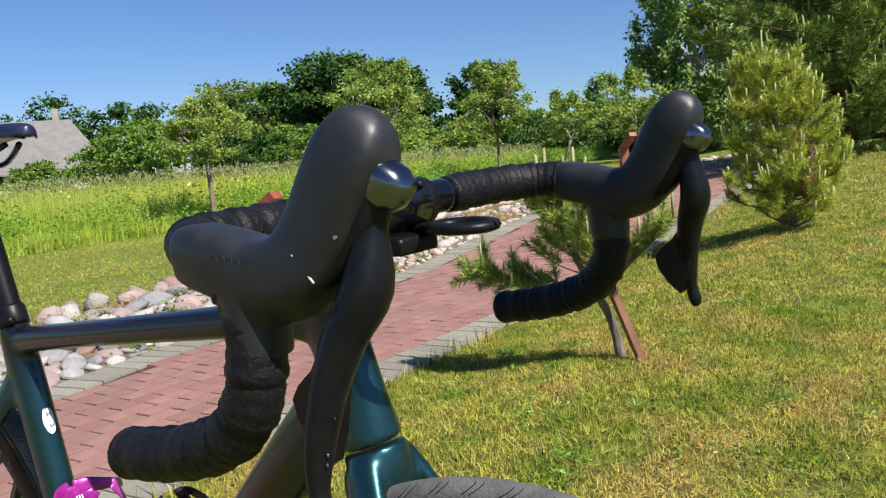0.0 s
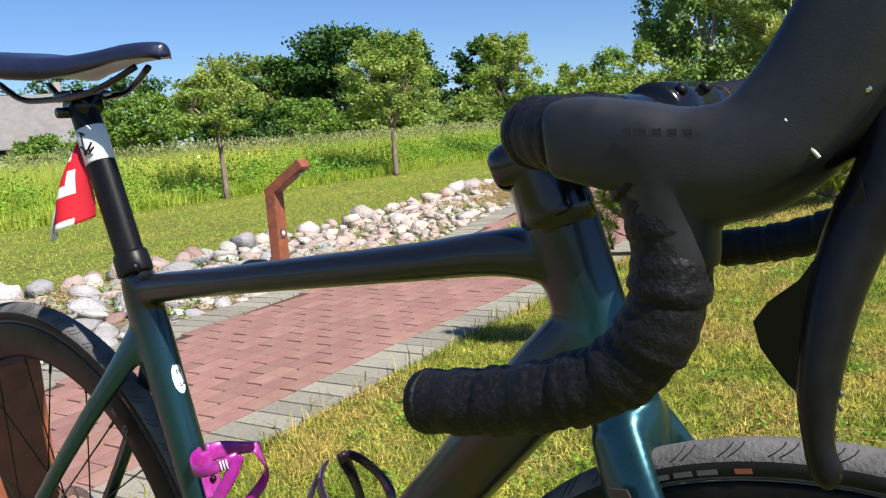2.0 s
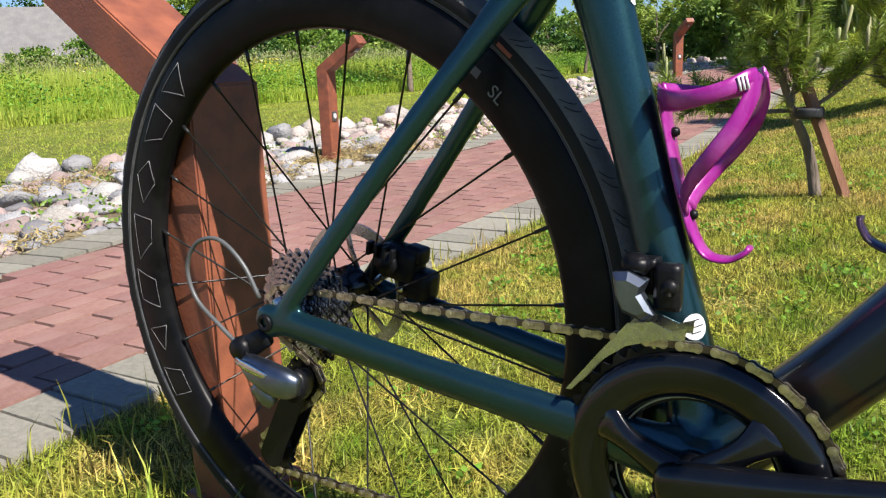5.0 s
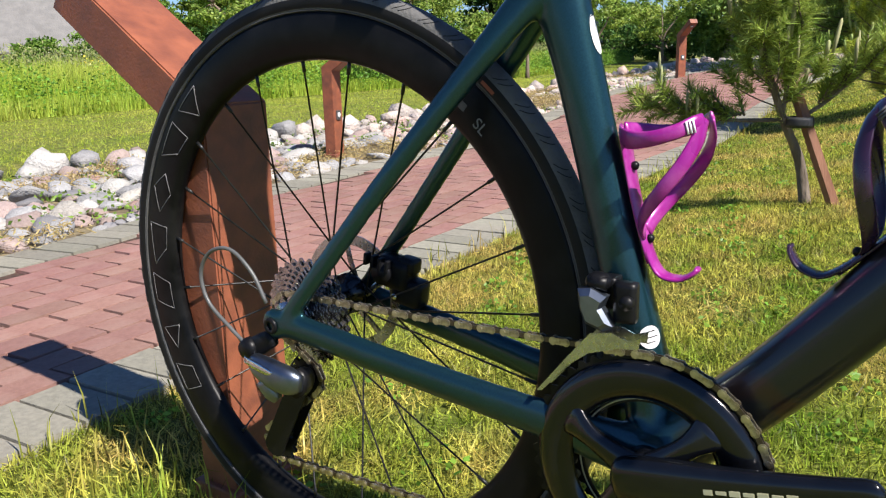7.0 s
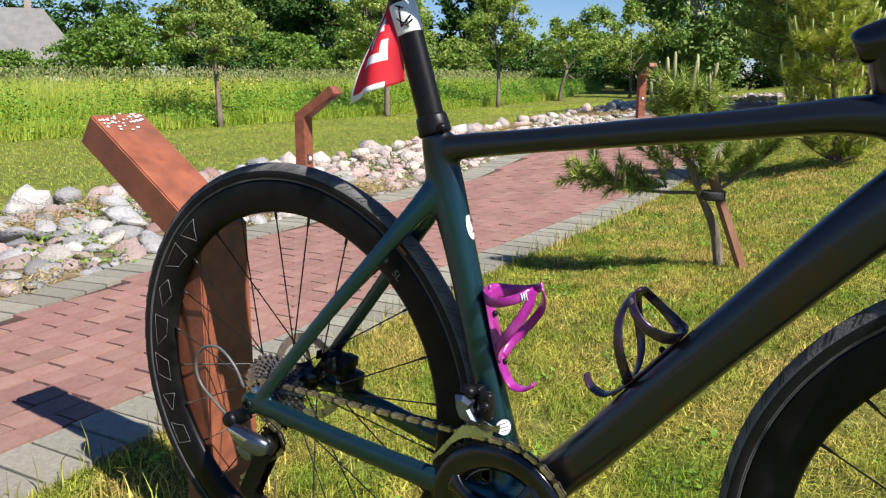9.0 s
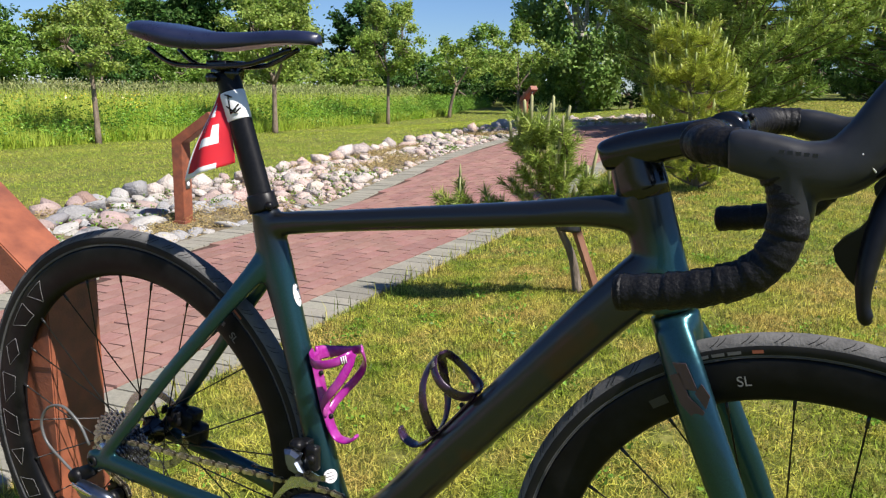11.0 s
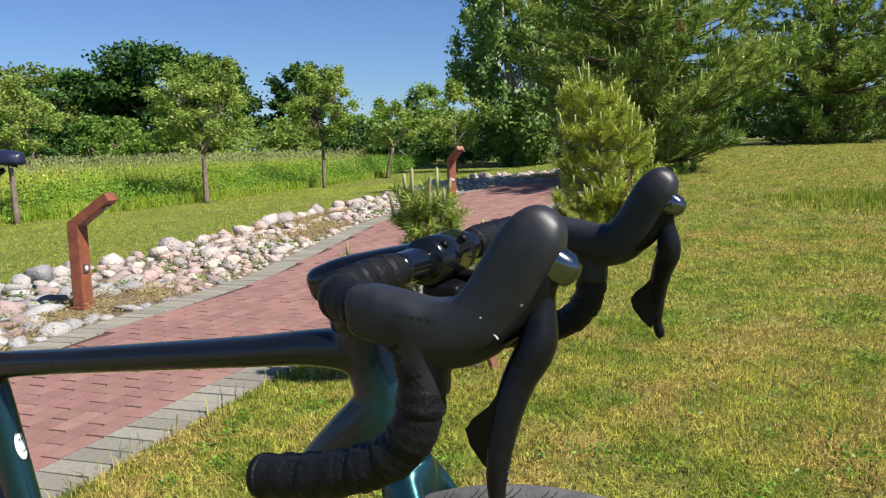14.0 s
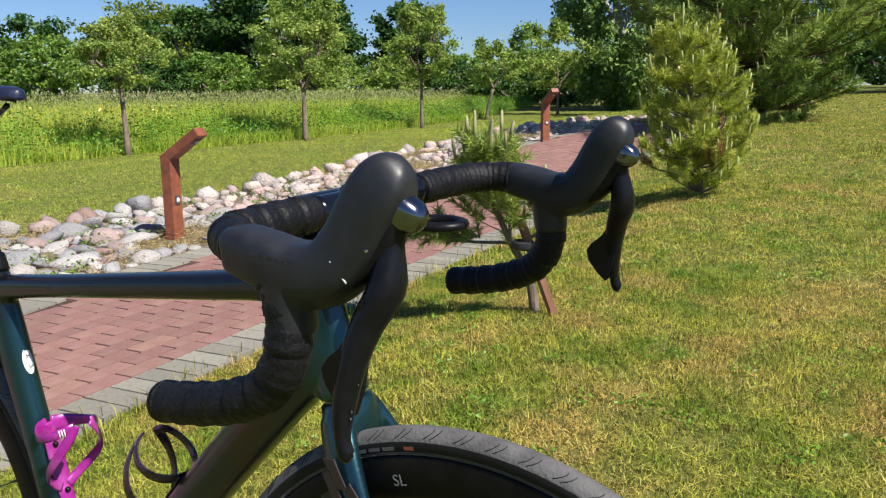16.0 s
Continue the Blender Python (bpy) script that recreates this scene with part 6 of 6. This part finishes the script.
    for i in range(9 if s < 0 else 0):
        u = 2.2 + 3.6 * random.random() ** 1.3
        p0, p1 = lv[int(u)], lv[int(u) + 1]
        x, z, dy = [c0 + (c1 - c0) * (u - int(u)) for c0, c1 in zip(p0, p1)]
        r = random.uniform(0.0004, 0.0009)
        wear.add(*ball(at(x + near + 0.0112 - 0.0012 * (u - 2.2), z, dy * flare + 0.003), (r, r, r * 1.8), 6, 4))
    if wear.v:
        tagged(part("edge_wear", wear, M_RD, ob, "worn pale flecks along the lever's edge"), kind="stuff")
    yp = at(1.06, 0, 0.017 * flare)[1]
    part("shift_paddle", Geo().add(*prism([(x + near, z) for x, z in q], yp - 0.005, yp + 0.005)), M_LEVER, ob, smooth=False)
    part("lever_mark", Geo().add(*tube([at(1.0400, 0.890, 0.0188), at(1.0505, 0.876, 0.0180)], 0.0007, n=5)), M_WHITE, ob)
    for x, z in ((1.055, 0.893), (1.0645, 0.898)):
        part("rivet", Geo().add(*ball(at(x, z, 0.0160), (0.0018, 0.0016, 0.0018), 8, 6)), M_CHROME, ob)
    part("release_pin", Geo().add(*tube([at(1.063, 0.868, 0.0125), at(1.066, 0.874, 0.0145)], [0.0022, 0.0018], n=8)), M_CHROME, ob)
    g = Geo()
    for i in range(5):
        g.add(*box((0.985 + i * 0.006, y + s * 0.0200, 0.889 - 0.0004 * i), (0.0040, 0.0005, 0.0030)))
    part("hood_print", g, M_PRINT, ob, smooth=False)

# out-front mount below the bar
g = Geo()
ring = [(0.978 + 0.024 * math.cos(a), 0.019 * math.sin(a) - 0.002, 0.8725) for a in np.linspace(0, 2 * math.pi, 25)]
g.add(*tube(ring, 0.0045, 0.006, ref=(0, 0, 1), n=8, caps=False))
g.add(*tube([(0.905, 0.030, 0.866), (0.930, 0.018, 0.868), (0.956, 0.002, 0.871)], 0.0045, 0.012, ref=(0, 0, 1), n=10, k=3))
g.add(*tube([(0.905, 0.024, 0.887), (0.905, 0.038, 0.887)], 0.0205, n=18))
g.add(*box((0.915, 0.0, 0.858), (0.036, 0.045, 0.014), 0.004))
bpart("computer_mount", g, M_CARBON, label="black out-front computer mount", steer=True)

# cranks and rings
g = Geo()


def teeth(n, r, y0, y1, inner):
    q = []
    for i in range(n * 4):
        a = 2 * math.pi * i / (n * 4)
        rr = r + (0.0022 if i % 4 in (1, 2) else -0.0022)
        q.append((rr * math.cos(a), rr * math.sin(a)))
    v, f = [], []
    m = len(q)
    for yy in (y0, y1):
        v += [(BB[0] + x, yy, BB[2] + z) for x, z in q]
        v += [(BB[0] + inner * x / math.hypot(x, z), yy, BB[2] + inner * z / math.hypot(x, z)) for x, z in q]
    for i in range(m):
        j = (i + 1) % m
        f += [(i, j, m + j, m + i), (2 * m + j, 2 * m + i, 3 * m + i, 3 * m + j), (j, i, 2 * m + i, 2 * m + j), (m + i, m + j, 3 * m + j, 3 * m + i)]
    return v, f


crank = bpart("crankset", Geo().add(*lathe([(0.0, -0.062), (0.018, -0.062), (0.022, -0.055), (0.022, -0.040), (0.0, -0.040)], 28, c=(BB[0], 0, BB[2]), closed=False)), M_GLOSSBLACK, label="gloss black crankset")
part("chainring", Geo().add(*teeth(50, 0.1055, -0.0475, -0.0455, 0.092)), M_CARBON, crank, "toothed outer chainring", smooth=False)
part("ring_cover", Geo().add(*lathe([(0.1010, -0.0478), (0.0990, -0.0520), (0.092, -0.0550), (0.081, -0.0552), (0.072, -0.0535), (0.067, -0.0500), (0.066, -0.0478)], 72, c=(BB[0], 0, BB[2]))), M_GLOSSBLACK, crank)
part("inner_ring", Geo().add(*teeth(34, 0.069, -0.0395, -0.0375, 0.060)), M_CARBON, crank, smooth=False)
part("gold_line", Geo().add(*lathe([(0.0640, -0.0405), (0.0632, -0.0412), (0.0624, -0.0405)], 60, c=(BB[0], 0, BB[2]))), M_GOLD, crank)
AR = radians(12)
for a in (AR + 0.55, AR - 0.55, AR + 2.45, AR - 2.45):
    part("spider_arm", Geo().add(*tube([(BB[0] + r * math.cos(a), -0.055 + (0.004 if r > 0.07 else 0), BB[2] + r * math.sin(a)) for r in (0.010, 0.034, 0.056, 0.080)], [0.016, 0.0115, 0.0105, 0.019], [0.009, 0.008, 0.0065, 0.0035], ref=(-math.sin(a), 0, math.cos(a)), n=12, k=3)), M_GLOSSBLACK, crank)
d = Vector((math.cos(AR), 0, math.sin(AR)))
arm_c = Vector(BB) + Vector((0, -0.066, 0))
arm = part("crank_arm", Geo().add(*tube([arm_c - d * 0.022, arm_c - d * 0.012, arm_c + d * 0.03, arm_c + d * 0.09, arm_c + d * 0.15, arm_c + d * 0.178, arm_c + d * 0.186], [0.008, 0.021, 0.021, 0.0165, 0.0150, 0.0150, 0.008], [0.005, 0.010, 0.011, 0.009, 0.008, 0.0075, 0.004], ref=(-d.z, 0, d.x), n=18, k=4, power=0.8)), M_GLOSSBLACK, crank, "black crank arm")
g = Geo()
for i in range(7):
    c = arm_c + d * (0.062 + 0.0105 * i) + Vector((0, -0.0097 + 0.0002 * i, 0))
    g.add(*box(c, (0.0082, 0.0006, 0.0030 if i % 2 else 0.0046), 0, Matrix.Rotation(-AR, 4, "Y")))
part("arm_print", g, M_GOLD, crank, "pale gold bars of print", smooth=False)
d2 = -d
arm_c2 = Vector(BB) + Vector((0, 0.066, 0))
part("crank_arm", Geo().add(*tube([arm_c2 - d2 * 0.02, arm_c2, arm_c2 + d2 * 0.09, arm_c2 + d2 * 0.178], [0.012, 0.020, 0.015, 0.014], [0.006, 0.010, 0.008, 0.007], ref=(-d.z, 0, d.x), n=14, k=4)), M_GLOSSBLACK, crank)

# cassette
cass = bpart("cassette", Geo().add(*lathe([(0.0, -0.048), (0.020, -0.048), (0.020, -0.010), (0.0, -0.010)], 24, c=REAR, closed=False)), M_STEEL, label="eleven-speed steel cassette")
for i, n in enumerate((11, 12, 13, 14, 15, 17, 19, 21, 23, 25, 28, 30)):
    r = n * 0.0127 / (2 * math.pi)
    y0 = -0.0475 + i * 0.0030
    q = []
    for k in range(n * 4):
        a = 2 * math.pi * (k + i * 1.7) / (n * 4)
        rr = r + (0.0022 if k % 4 in (1, 2) else -0.0020)
        q.append((rr * math.cos(a), R + rr * math.sin(a)))
    part("sprocket", Geo().add(*prism(q, y0, y0 + 0.0014)), M_SPROCKET, cass, smooth=False)

# rear derailleur with cage and pulleys
UP, LOWP = Vector((0.016, -0.040, 0.272)), Vector((-0.034, -0.038, 0.180))
g = Geo().add(*tube([(-0.030, -0.076, 0.295), (-0.012, -0.080, 0.291), (0.012, -0.083, 0.287), (0.034, -0.083, 0.285), (0.046, -0.079, 0.284)], [0.007, 0.0100, 0.0110, 0.0100, 0.006], [0.010, 0.0140, 0.0165, 0.0150, 0.009], ref=Y, n=18, k=4, power=0.75))
g.add(*tube([(-0.006, -0.082, 0.279), (0.004, -0.083, 0.266), (0.010, -0.081, 0.258)], [0.009, 0.008, 0.005], [0.013, 0.010, 0.006], ref=Y, n=14, k=3, power=0.8))
rd = bpart("rear_derailleur", g, M_RD, label="blue-grey metal rear derailleur")
part("face_plate", Geo().add(*tube([(-0.030, -0.0890, 0.300), (-0.006, -0.0925, 0.297), (0.022, -0.0925, 0.291)], [0.0012, 0.0014, 0.001], [0.004, 0.0055, 0.0035], ref=Y, n=8, k=3)), M_CHROME, rd, "bright bevelled edge")
part("link", Geo().add(*tube([(-0.003, -0.068, 0.325), (-0.022, -0.070, 0.314), (-0.036, -0.071, 0.306)], [0.005, 0.006, 0.008], [0.010, 0.012, 0.012], ref=Y, n=12, k=3)), M_CARBON, rd)
part("pivot", Geo().add(*lathe([(0.0, -0.008), (0.010, -0.008), (0.0125, -0.002), (0.0125, 0.004), (0.0, 0.004)], 18, c=(-0.036, -0.075, 0.308), closed=False)), M_CARBON, rd)
part("knuckle", Geo().add(*tube([(0.036, -0.078, 0.281), (0.030, -0.060, 0.277), (0.020, -0.048, 0.272)], [0.012, 0.012, 0.010], [0.016, 0.016, 0.014], ref=(1, 0, 0), n=14, k=3)), M_CARBON, rd)
for yy in (-0.050, -0.030):
    q = []
    for c, r, a0 in ((UP, 0.016, 0), (LOWP, 0.016, math.pi)):
        for a in np.linspace(a0, a0 + math.pi, 8):
            q.append((c.x + r * math.cos(a), c.z + r * math.sin(a)))
    part("cage", Geo().add(*prism(q, yy - 0.001, yy + 0.001)), M_CARBON, rd, smooth=False)
for c, n in ((UP, 12), (LOWP, 12)):
    q = []
    for k in range(n * 4):
        a = 2 * math.pi * k / (n * 4)
        rr = 0.0225 + (0.0026 if k % 4 in (1, 2) else -0.0026)
        q.append((c.x + rr * math.cos(a), c.z + rr * math.sin(a)))
    part("pulley", Geo().add(*prism(q, -0.042, -0.038)), M_CARBON, rd, smooth=False)
part("cable", Geo().add(*tube([(-0.012, -0.067, 0.362), (-0.030, -0.068, 0.395), (-0.060, -0.070, 0.418), (-0.092, -0.072, 0.412), (-0.110, -0.073, 0.385), (-0.100, -0.074, 0.352), (-0.064, -0.075, 0.326), (-0.044, -0.075, 0.313)], 0.0023, n=8, k=6)), M_CABLE, rd, "dark grey gear cable loop")

# front derailleur
g = Geo().add(*box((0.372, -0.028, 0.422), (0.018, 0.018, 0.028), 0.004)).add(*box((0.392, -0.040, 0.418), (0.020, 0.014, 0.036), 0.005)).add(*tube([(0.396, -0.046, 0.420), (0.396, -0.053, 0.420)], 0.006, n=12)).add(*ball((0.368, -0.042, 0.433), (0.012, 0.010, 0.009)))
fd = bpart("front_derailleur", g, M_CARBON, label="silver and black front derailleur")
q = [(0.354, 0.428), (0.366, 0.430), (0.380, 0.424), (0.376, 0.414), (0.386, 0.399), (0.378, 0.393), (0.362, 0.398), (0.356, 0.411)]
mid = (0.368, 0.411)
g = Geo().add(*prism(q, -0.054, -0.046))
low = [(mid[0] + (x - mid[0]) * 0.7, mid[1] + (z - mid[1]) * 0.7) for x, z in q]
g.add([(x, -0.054, z) for x, z in q] + [(x, -0.0585, z) for x, z in low], [(k, (k + 1) % 8, 8 + (k + 1) % 8, 8 + k) for k in range(8)] + [tuple(range(8, 16))])
part("front_link", g, M_RD, fd, "bevelled silver link", smooth=False)
part("clamp_bolt", Geo().add(*tube([(0.362, -0.046, 0.433), (0.378, -0.046, 0.433)], 0.0062, n=14)), M_CARBON, fd)
q = [(0.317, 0.329), (0.322, 0.3295), (0.346, 0.3575), (0.366, 0.3730), (0.392, 0.3820), (0.410, 0.3840), (0.411, 0.394), (0.400, 0.390), (0.386, 0.395), (0.367, 0.391), (0.343, 0.362)]
part("guide_plate", Geo().add(*prism(q, -0.0570, -0.0552)), M_STEEL, fd, "polished chain guide", smooth=False)
part("guide_plate", Geo().add(*prism(q, -0.0375, -0.0360)), M_STEEL, fd, smooth=False)

# chain, link by link
chain = bpart("chain", Geo().add(*tube([(0.0, -0.0335, R + 0.0383), (0.004, -0.0337, R + 0.0383)], 0.001, n=5)), M_CHAIN, label="brass-coloured chain")


def polyline():
    pts = []
    rc = 14 * 0.0127 / (2 * math.pi)
    yc = -0.0412
    for a in np.linspace(radians(250), radians(88), 14):
        pts.append((rc * math.cos(a), yc, R + rc * math.sin(a)))
    pts.append((0.18, -0.0430, R + 0.0305))
    rr = 0.1052
    for a in np.linspace(radians(94), radians(-95), 40):
        pts.append((BB[0] + rr * math.cos(a), -0.0465, BB[2] + rr * math.sin(a)))
    pts.append((0.20, -0.042, 0.168))
    for a in np.linspace(radians(-85), radians(-260), 10):
        pts.append((LOWP.x + 0.0225 * math.cos(a), -0.040, LOWP.z + 0.0225 * math.sin(a)))
    for a in np.linspace(radians(-60), radians(80), 8):
        pts.append((UP.x + 0.0225 * math.cos(a), -0.040, UP.z + 0.0225 * math.sin(a)))
    return np.array(pts + [pts[0]])


line_pts = polyline()
seg = np.linalg.norm(np.diff(line_pts, axis=0), axis=1)
acc = np.concatenate([[0], np.cumsum(seg)])


def plate(name, half, r):
    g = Geo()
    q = []
    for cx, a0 in ((0.00635, -1.9), (-0.00635, math.pi - 1.9)):
        for a in np.linspace(a0 - 0.35, a0 + 4.15, 9):
            q.append((cx + r * math.cos(a), r * math.sin(a)))
    g.add(*prism(q, -half, -half + 0.0009)).add(*prism(q, half - 0.0009, half))
    for cx in (0.00635, -0.00635):
        g.add(*tube([(cx, -half - 0.0006, 0), (cx, half + 0.0006, 0)], 0.0023, n=8))
    me = g.mesh(name, False)
    me.materials.append(M_CHAIN if half > 0.0025 else M_CHAIN_DARK)
    return me


links = [plate("chain_link", 0.0031, 0.0038), plate("chain_link", 0.0021, 0.0029)]
nl = int(acc[-1] / 0.0127)
for i in range(nl):
    s = (i + 0.5) * acc[-1] / nl
    p0 = np.array([np.interp(s - 0.004, acc, line_pts[:, k]) for k in range(3)])
    p1 = np.array([np.interp(s + 0.004, acc, line_pts[:, k]) for k in range(3)])
    dv = p1 - p0
    ob = new("chain_link", links[i % 2])
    ob.parent = chain
    ob.matrix_basis = Matrix.Translation((p0 + p1) / 2) @ Matrix.Rotation(-math.atan2(dv[2], dv[0]), 4, "Y")

# rear brake caliper on the far side
tilt = Matrix.Rotation(radians(10), 4, "Y")
g = Geo().add(*box((0.084, 0.046, 0.384), (0.044, 0.028, 0.036), 0.009, tilt)).add(*box((0.100, 0.050, 0.362), (0.038, 0.026, 0.032), 0.008, tilt)).add(*box((0.102, 0.046, 0.394), (0.022, 0.020, 0.018), 0.005, tilt)).add(*tube([(0.075, 0.034, 0.385), (0.075, 0.026, 0.385)], 0.013, n=16))
for k in range(4):
    g.add(*box((0.055 + 0.010 * k, 0.029, 0.400 - 0.002 * k), (0.004, 0.010, 0.014), 0.001, tilt))
cal = bpart("brake_caliper", g, M_CARBON, label="black rear disc brake caliper")
for x, z in ((0.066, 0.382), (0.088, 0.358)):
    part("bolt", Geo().add(*ball((x, 0.034, z), (0.004, 0.003, 0.004), 10, 6)), M_CHROME, cal)


# bottle cages
def cage(o, a, n, material, label):
    o, a, n = Vector(o), Vector(a).normalized(), Vector(n).normalized()
    y = Vector((0, 1, 0))
    rad = 0.0365
    off = rad + 0.006

    def cyl(phi, s, r=rad):
        """phi 0 is the front of the bottle, 180 its back at the tube."""
        p = radians(phi)
        return o + a * s + n * (off + r * math.cos(p)) + y * (r * math.sin(p))

    t = bpart("bottle_cage", Geo().add(*tube([o + a * 0.018 + n * 0.006, o + a * 0.06 + n * 0.004, o + a * 0.11 + n * 0.005, o + a * 0.133 + n * 0.007], [0.010, 0.012, 0.012, 0.014], 0.0025, ref=y, n=12, k=4)), material, label=label)
    for s in (-1, 1):
        # upper band, then the arm folded back down to the base
        pts = [cyl(s * p, z) for p, z in ((176, 0.130), (150, 0.128), (120, 0.124), (90, 0.122), (60, 0.123), (35, 0.126), (20, 0.126))]
        part("band", Geo().add(*tube(pts, [0.0105, 0.0095, 0.0075, 0.0062, 0.0060, 0.0062, 0.0068], 0.0020, ref=a, n=10, k=4)), material, t)
        pts = [cyl(s * p, z) for p, z in ((18, 0.128), (34, 0.114), (60, 0.097), (90, 0.081), (120, 0.067), (150, 0.054), (172, 0.044))]
        part("arm", Geo().add(*tube(pts, [0.0065, 0.0066, 0.0062, 0.0060, 0.0060, 0.0062, 0.0065], 0.0020, ref=a, n=10, k=4)), material, t)
    base = [o + a * 0.045 + n * 0.005, o + a * 0.022 + n * 0.007, o + a * 0.006 + n * 0.013, o + n * 0.028, o + a * 0.003 + n * 0.040, o + a * 0.007 + n * 0.045]
    part("foot_tab", Geo().add(*tube(base, [0.009, 0.010, 0.010, 0.010, 0.009, 0.006], 0.0025, ref=y, n=10, k=4)), material, t)
    for s in (0.038, 0.102):
        part("bolt", Geo().add(*ball(o + a * s + n * 0.009, (0.004, 0.004, 0.004), 10, 6)), M_CARBON, t)
    c = cyl(-48, 0.124, rad + 0.0026)
    e = cyl(-38, 0.124, rad + 0.0026)
    g = Geo()
    for u in (0.0, 0.45, 0.9):
        g.add(*tube([c.lerp(e, u) + a * 0.005, c.lerp(e, u) - a * 0.005], 0.0009, n=5))
    part("cage_print", g, M_WHITE if material == M_PURPLE else M_DECAL, t)
    return t


cage((0.397, 0, 0.426), (-0.2445, 0, 0.9697), (0.9697, 0, 0.2445), M_PURPLE, "magenta metallic bottle cage")
cage((0.5385, 0, 0.4373), (0.662, 0, 0.749), (-0.749, 0, 0.662), M_DARKPURPLE, "dark violet bottle cage")

# stickers
bpart_ax = Vector((-0.2445, 0, 0.9697))
g = Geo()
pts = [(0.0175 * math.sin(t2), 0.0072 * math.cos(t2)) for t2 in np.linspace(0, 2 * math.pi, 28)[:-1]]


def on_seat_tube(u, w, lift=0.0):
    """u up the tube, w across it, on its right side, turned well forward."""
    c = Vector((0.3212, 0, 0.632)) + bpart_ax * u
    fw = Vector((0.9697, 0, 0.2445))
    ang = w / 0.0200 + 1.55
    return c + fw * (0.0222 + lift) * math.sin(ang) + Vector((0, -(0.0194 + lift) * math.cos(ang), 0))


ring = [on_seat_tube(u, w, 0.0008) for u, w in pts]
g.add(ring + [on_seat_tube(0, 0, 0.0010)], [(i, (i + 1) % len(ring), len(ring)) for i in range(len(ring))])
st = bpart("size_sticker", g, M_WHITE, frame_ob, "white oval frame size sticker")


STICK_RIGHT = on_seat_tube(0, 0.004) - on_seat_tube(0, -0.004)
words("M", on_seat_tube(0.0072, 0.0, 0.0034), STICK_RIGHT, bpart_ax, 0.0078, M_GLOSSBLACK, st, "size_letter")
words("54", on_seat_tube(-0.0072, 0.0, 0.0034), STICK_RIGHT, bpart_ax, 0.0058, M_GLOSSBLACK, st, "size_number")
def round_pt(u, w, lift):
    ang = w / 0.0225 + 0.86
    c = Vector((0.3880, 0, 0.377)) + bpart_ax * u
    return c + Vector((0.9697, 0, 0.2445)) * (0.0226 + lift) * math.sin(ang) + Vector((0, -(0.0216 + lift) * math.cos(ang), 0))


g = Geo()
N2 = 20
rings = [[round_pt(r * math.sin(t2), r * math.cos(t2), 0.0008) for t2 in np.linspace(0, 2 * math.pi, N2 + 1)[:-1]] for r in (0.0102, 0.0068, 0.0034)]
vv = [p for r in rings for p in r] + [round_pt(0, 0, 0.0008)]
ff = [(k * N2 + i, k * N2 + (i + 1) % N2, (k + 1) * N2 + (i + 1) % N2, (k + 1) * N2 + i) for k in (0, 1) for i in range(N2)] + [(2 * N2 + i, 2 * N2 + (i + 1) % N2, 3 * N2) for i in range(N2)]
g.add(vv, ff)
bpart("round_sticker", g, M_WHITE, frame_ob, "white round sticker with small print")
g = Geo()
for u0, w0, u1, w1 in ((0.005, -0.005, 0.005, 0.005), (0.0, -0.007, 0.0, 0.007), (-0.0045, -0.004, -0.0045, 0.004)):
    g.add(*tube([round_pt(u0 + (u1 - u0) * k / 5, w0 + (w1 - w0) * k / 5, 0.0010) for k in range(6)], 0.0005, n=4))
bpart("sticker_print", g, M_GLOSSBLACK, frame_ob)

# plastic flag behind the seatpost
flag = thing("flag", "crumpled red and white plastic flag hanging behind the seatpost", "flag", (0.220, 0.012, 0.947))


def flag_pt(u, w):
    """u down from the knot, w across."""
    width = 0.012 + 0.072 * u
    x = -0.022 * u + (w - 0.35) * width
    z = -0.148 * u + (0.030 * w - 0.01) * u
    y2 = -0.045 * u + 0.012 * math.sin(w * 7 + 1.0) * u + 0.006 * math.sin(u * 6 + w * 2)
    return Vector((x, y2, z))


g, g2 = Geo(), Geo()
N, K = 36, 30
v = [flag_pt(i / N, j / K) for i in range(N + 1) for j in range(K + 1)]
f = [(i * (K + 1) + j, i * (K + 1) + j + 1, (i + 1) * (K + 1) + j + 1, (i + 1) * (K + 1) + j) for i in range(N) for j in range(K)]
g.add(v, f)
sheet_ob = part("sheet", g, M_RED, flag)
sheet_ob.data.materials.append(M_WHITE)
idx = []
for i in range(N):
    for j in range(K):
        u, w = (i + 0.5) / N, (j + 0.5) / K
        hem = (u > 0.955 and w < 0.75) or w < 0.05
        ring = 0.10 < math.hypot((u - 0.47) * 1.35, (w - 0.36) * 0.72) < 0.19 and not (u > 0.47 and w > 0.36)
        curl = ring or (0.68 < u < 0.76 and 0.24 < w < 0.76) or (0.56 < u < 0.76 and 0.63 < w < 0.76)
        idx.append(1 if hem or curl else 0)
sheet_ob.data.polygons.foreach_set("material_index", idx)
sol = sheet_ob.modifiers.new("thickness", "SOLIDIFY")
sol.thickness = 0.0004
part("tie", Geo().add(*tube([(0.0, -0.012, 0.0), (0.02, 0.0, 0.004), (0.04, 0.01, 0.006)], 0.0015, n=6)), M_WHITE, flag)
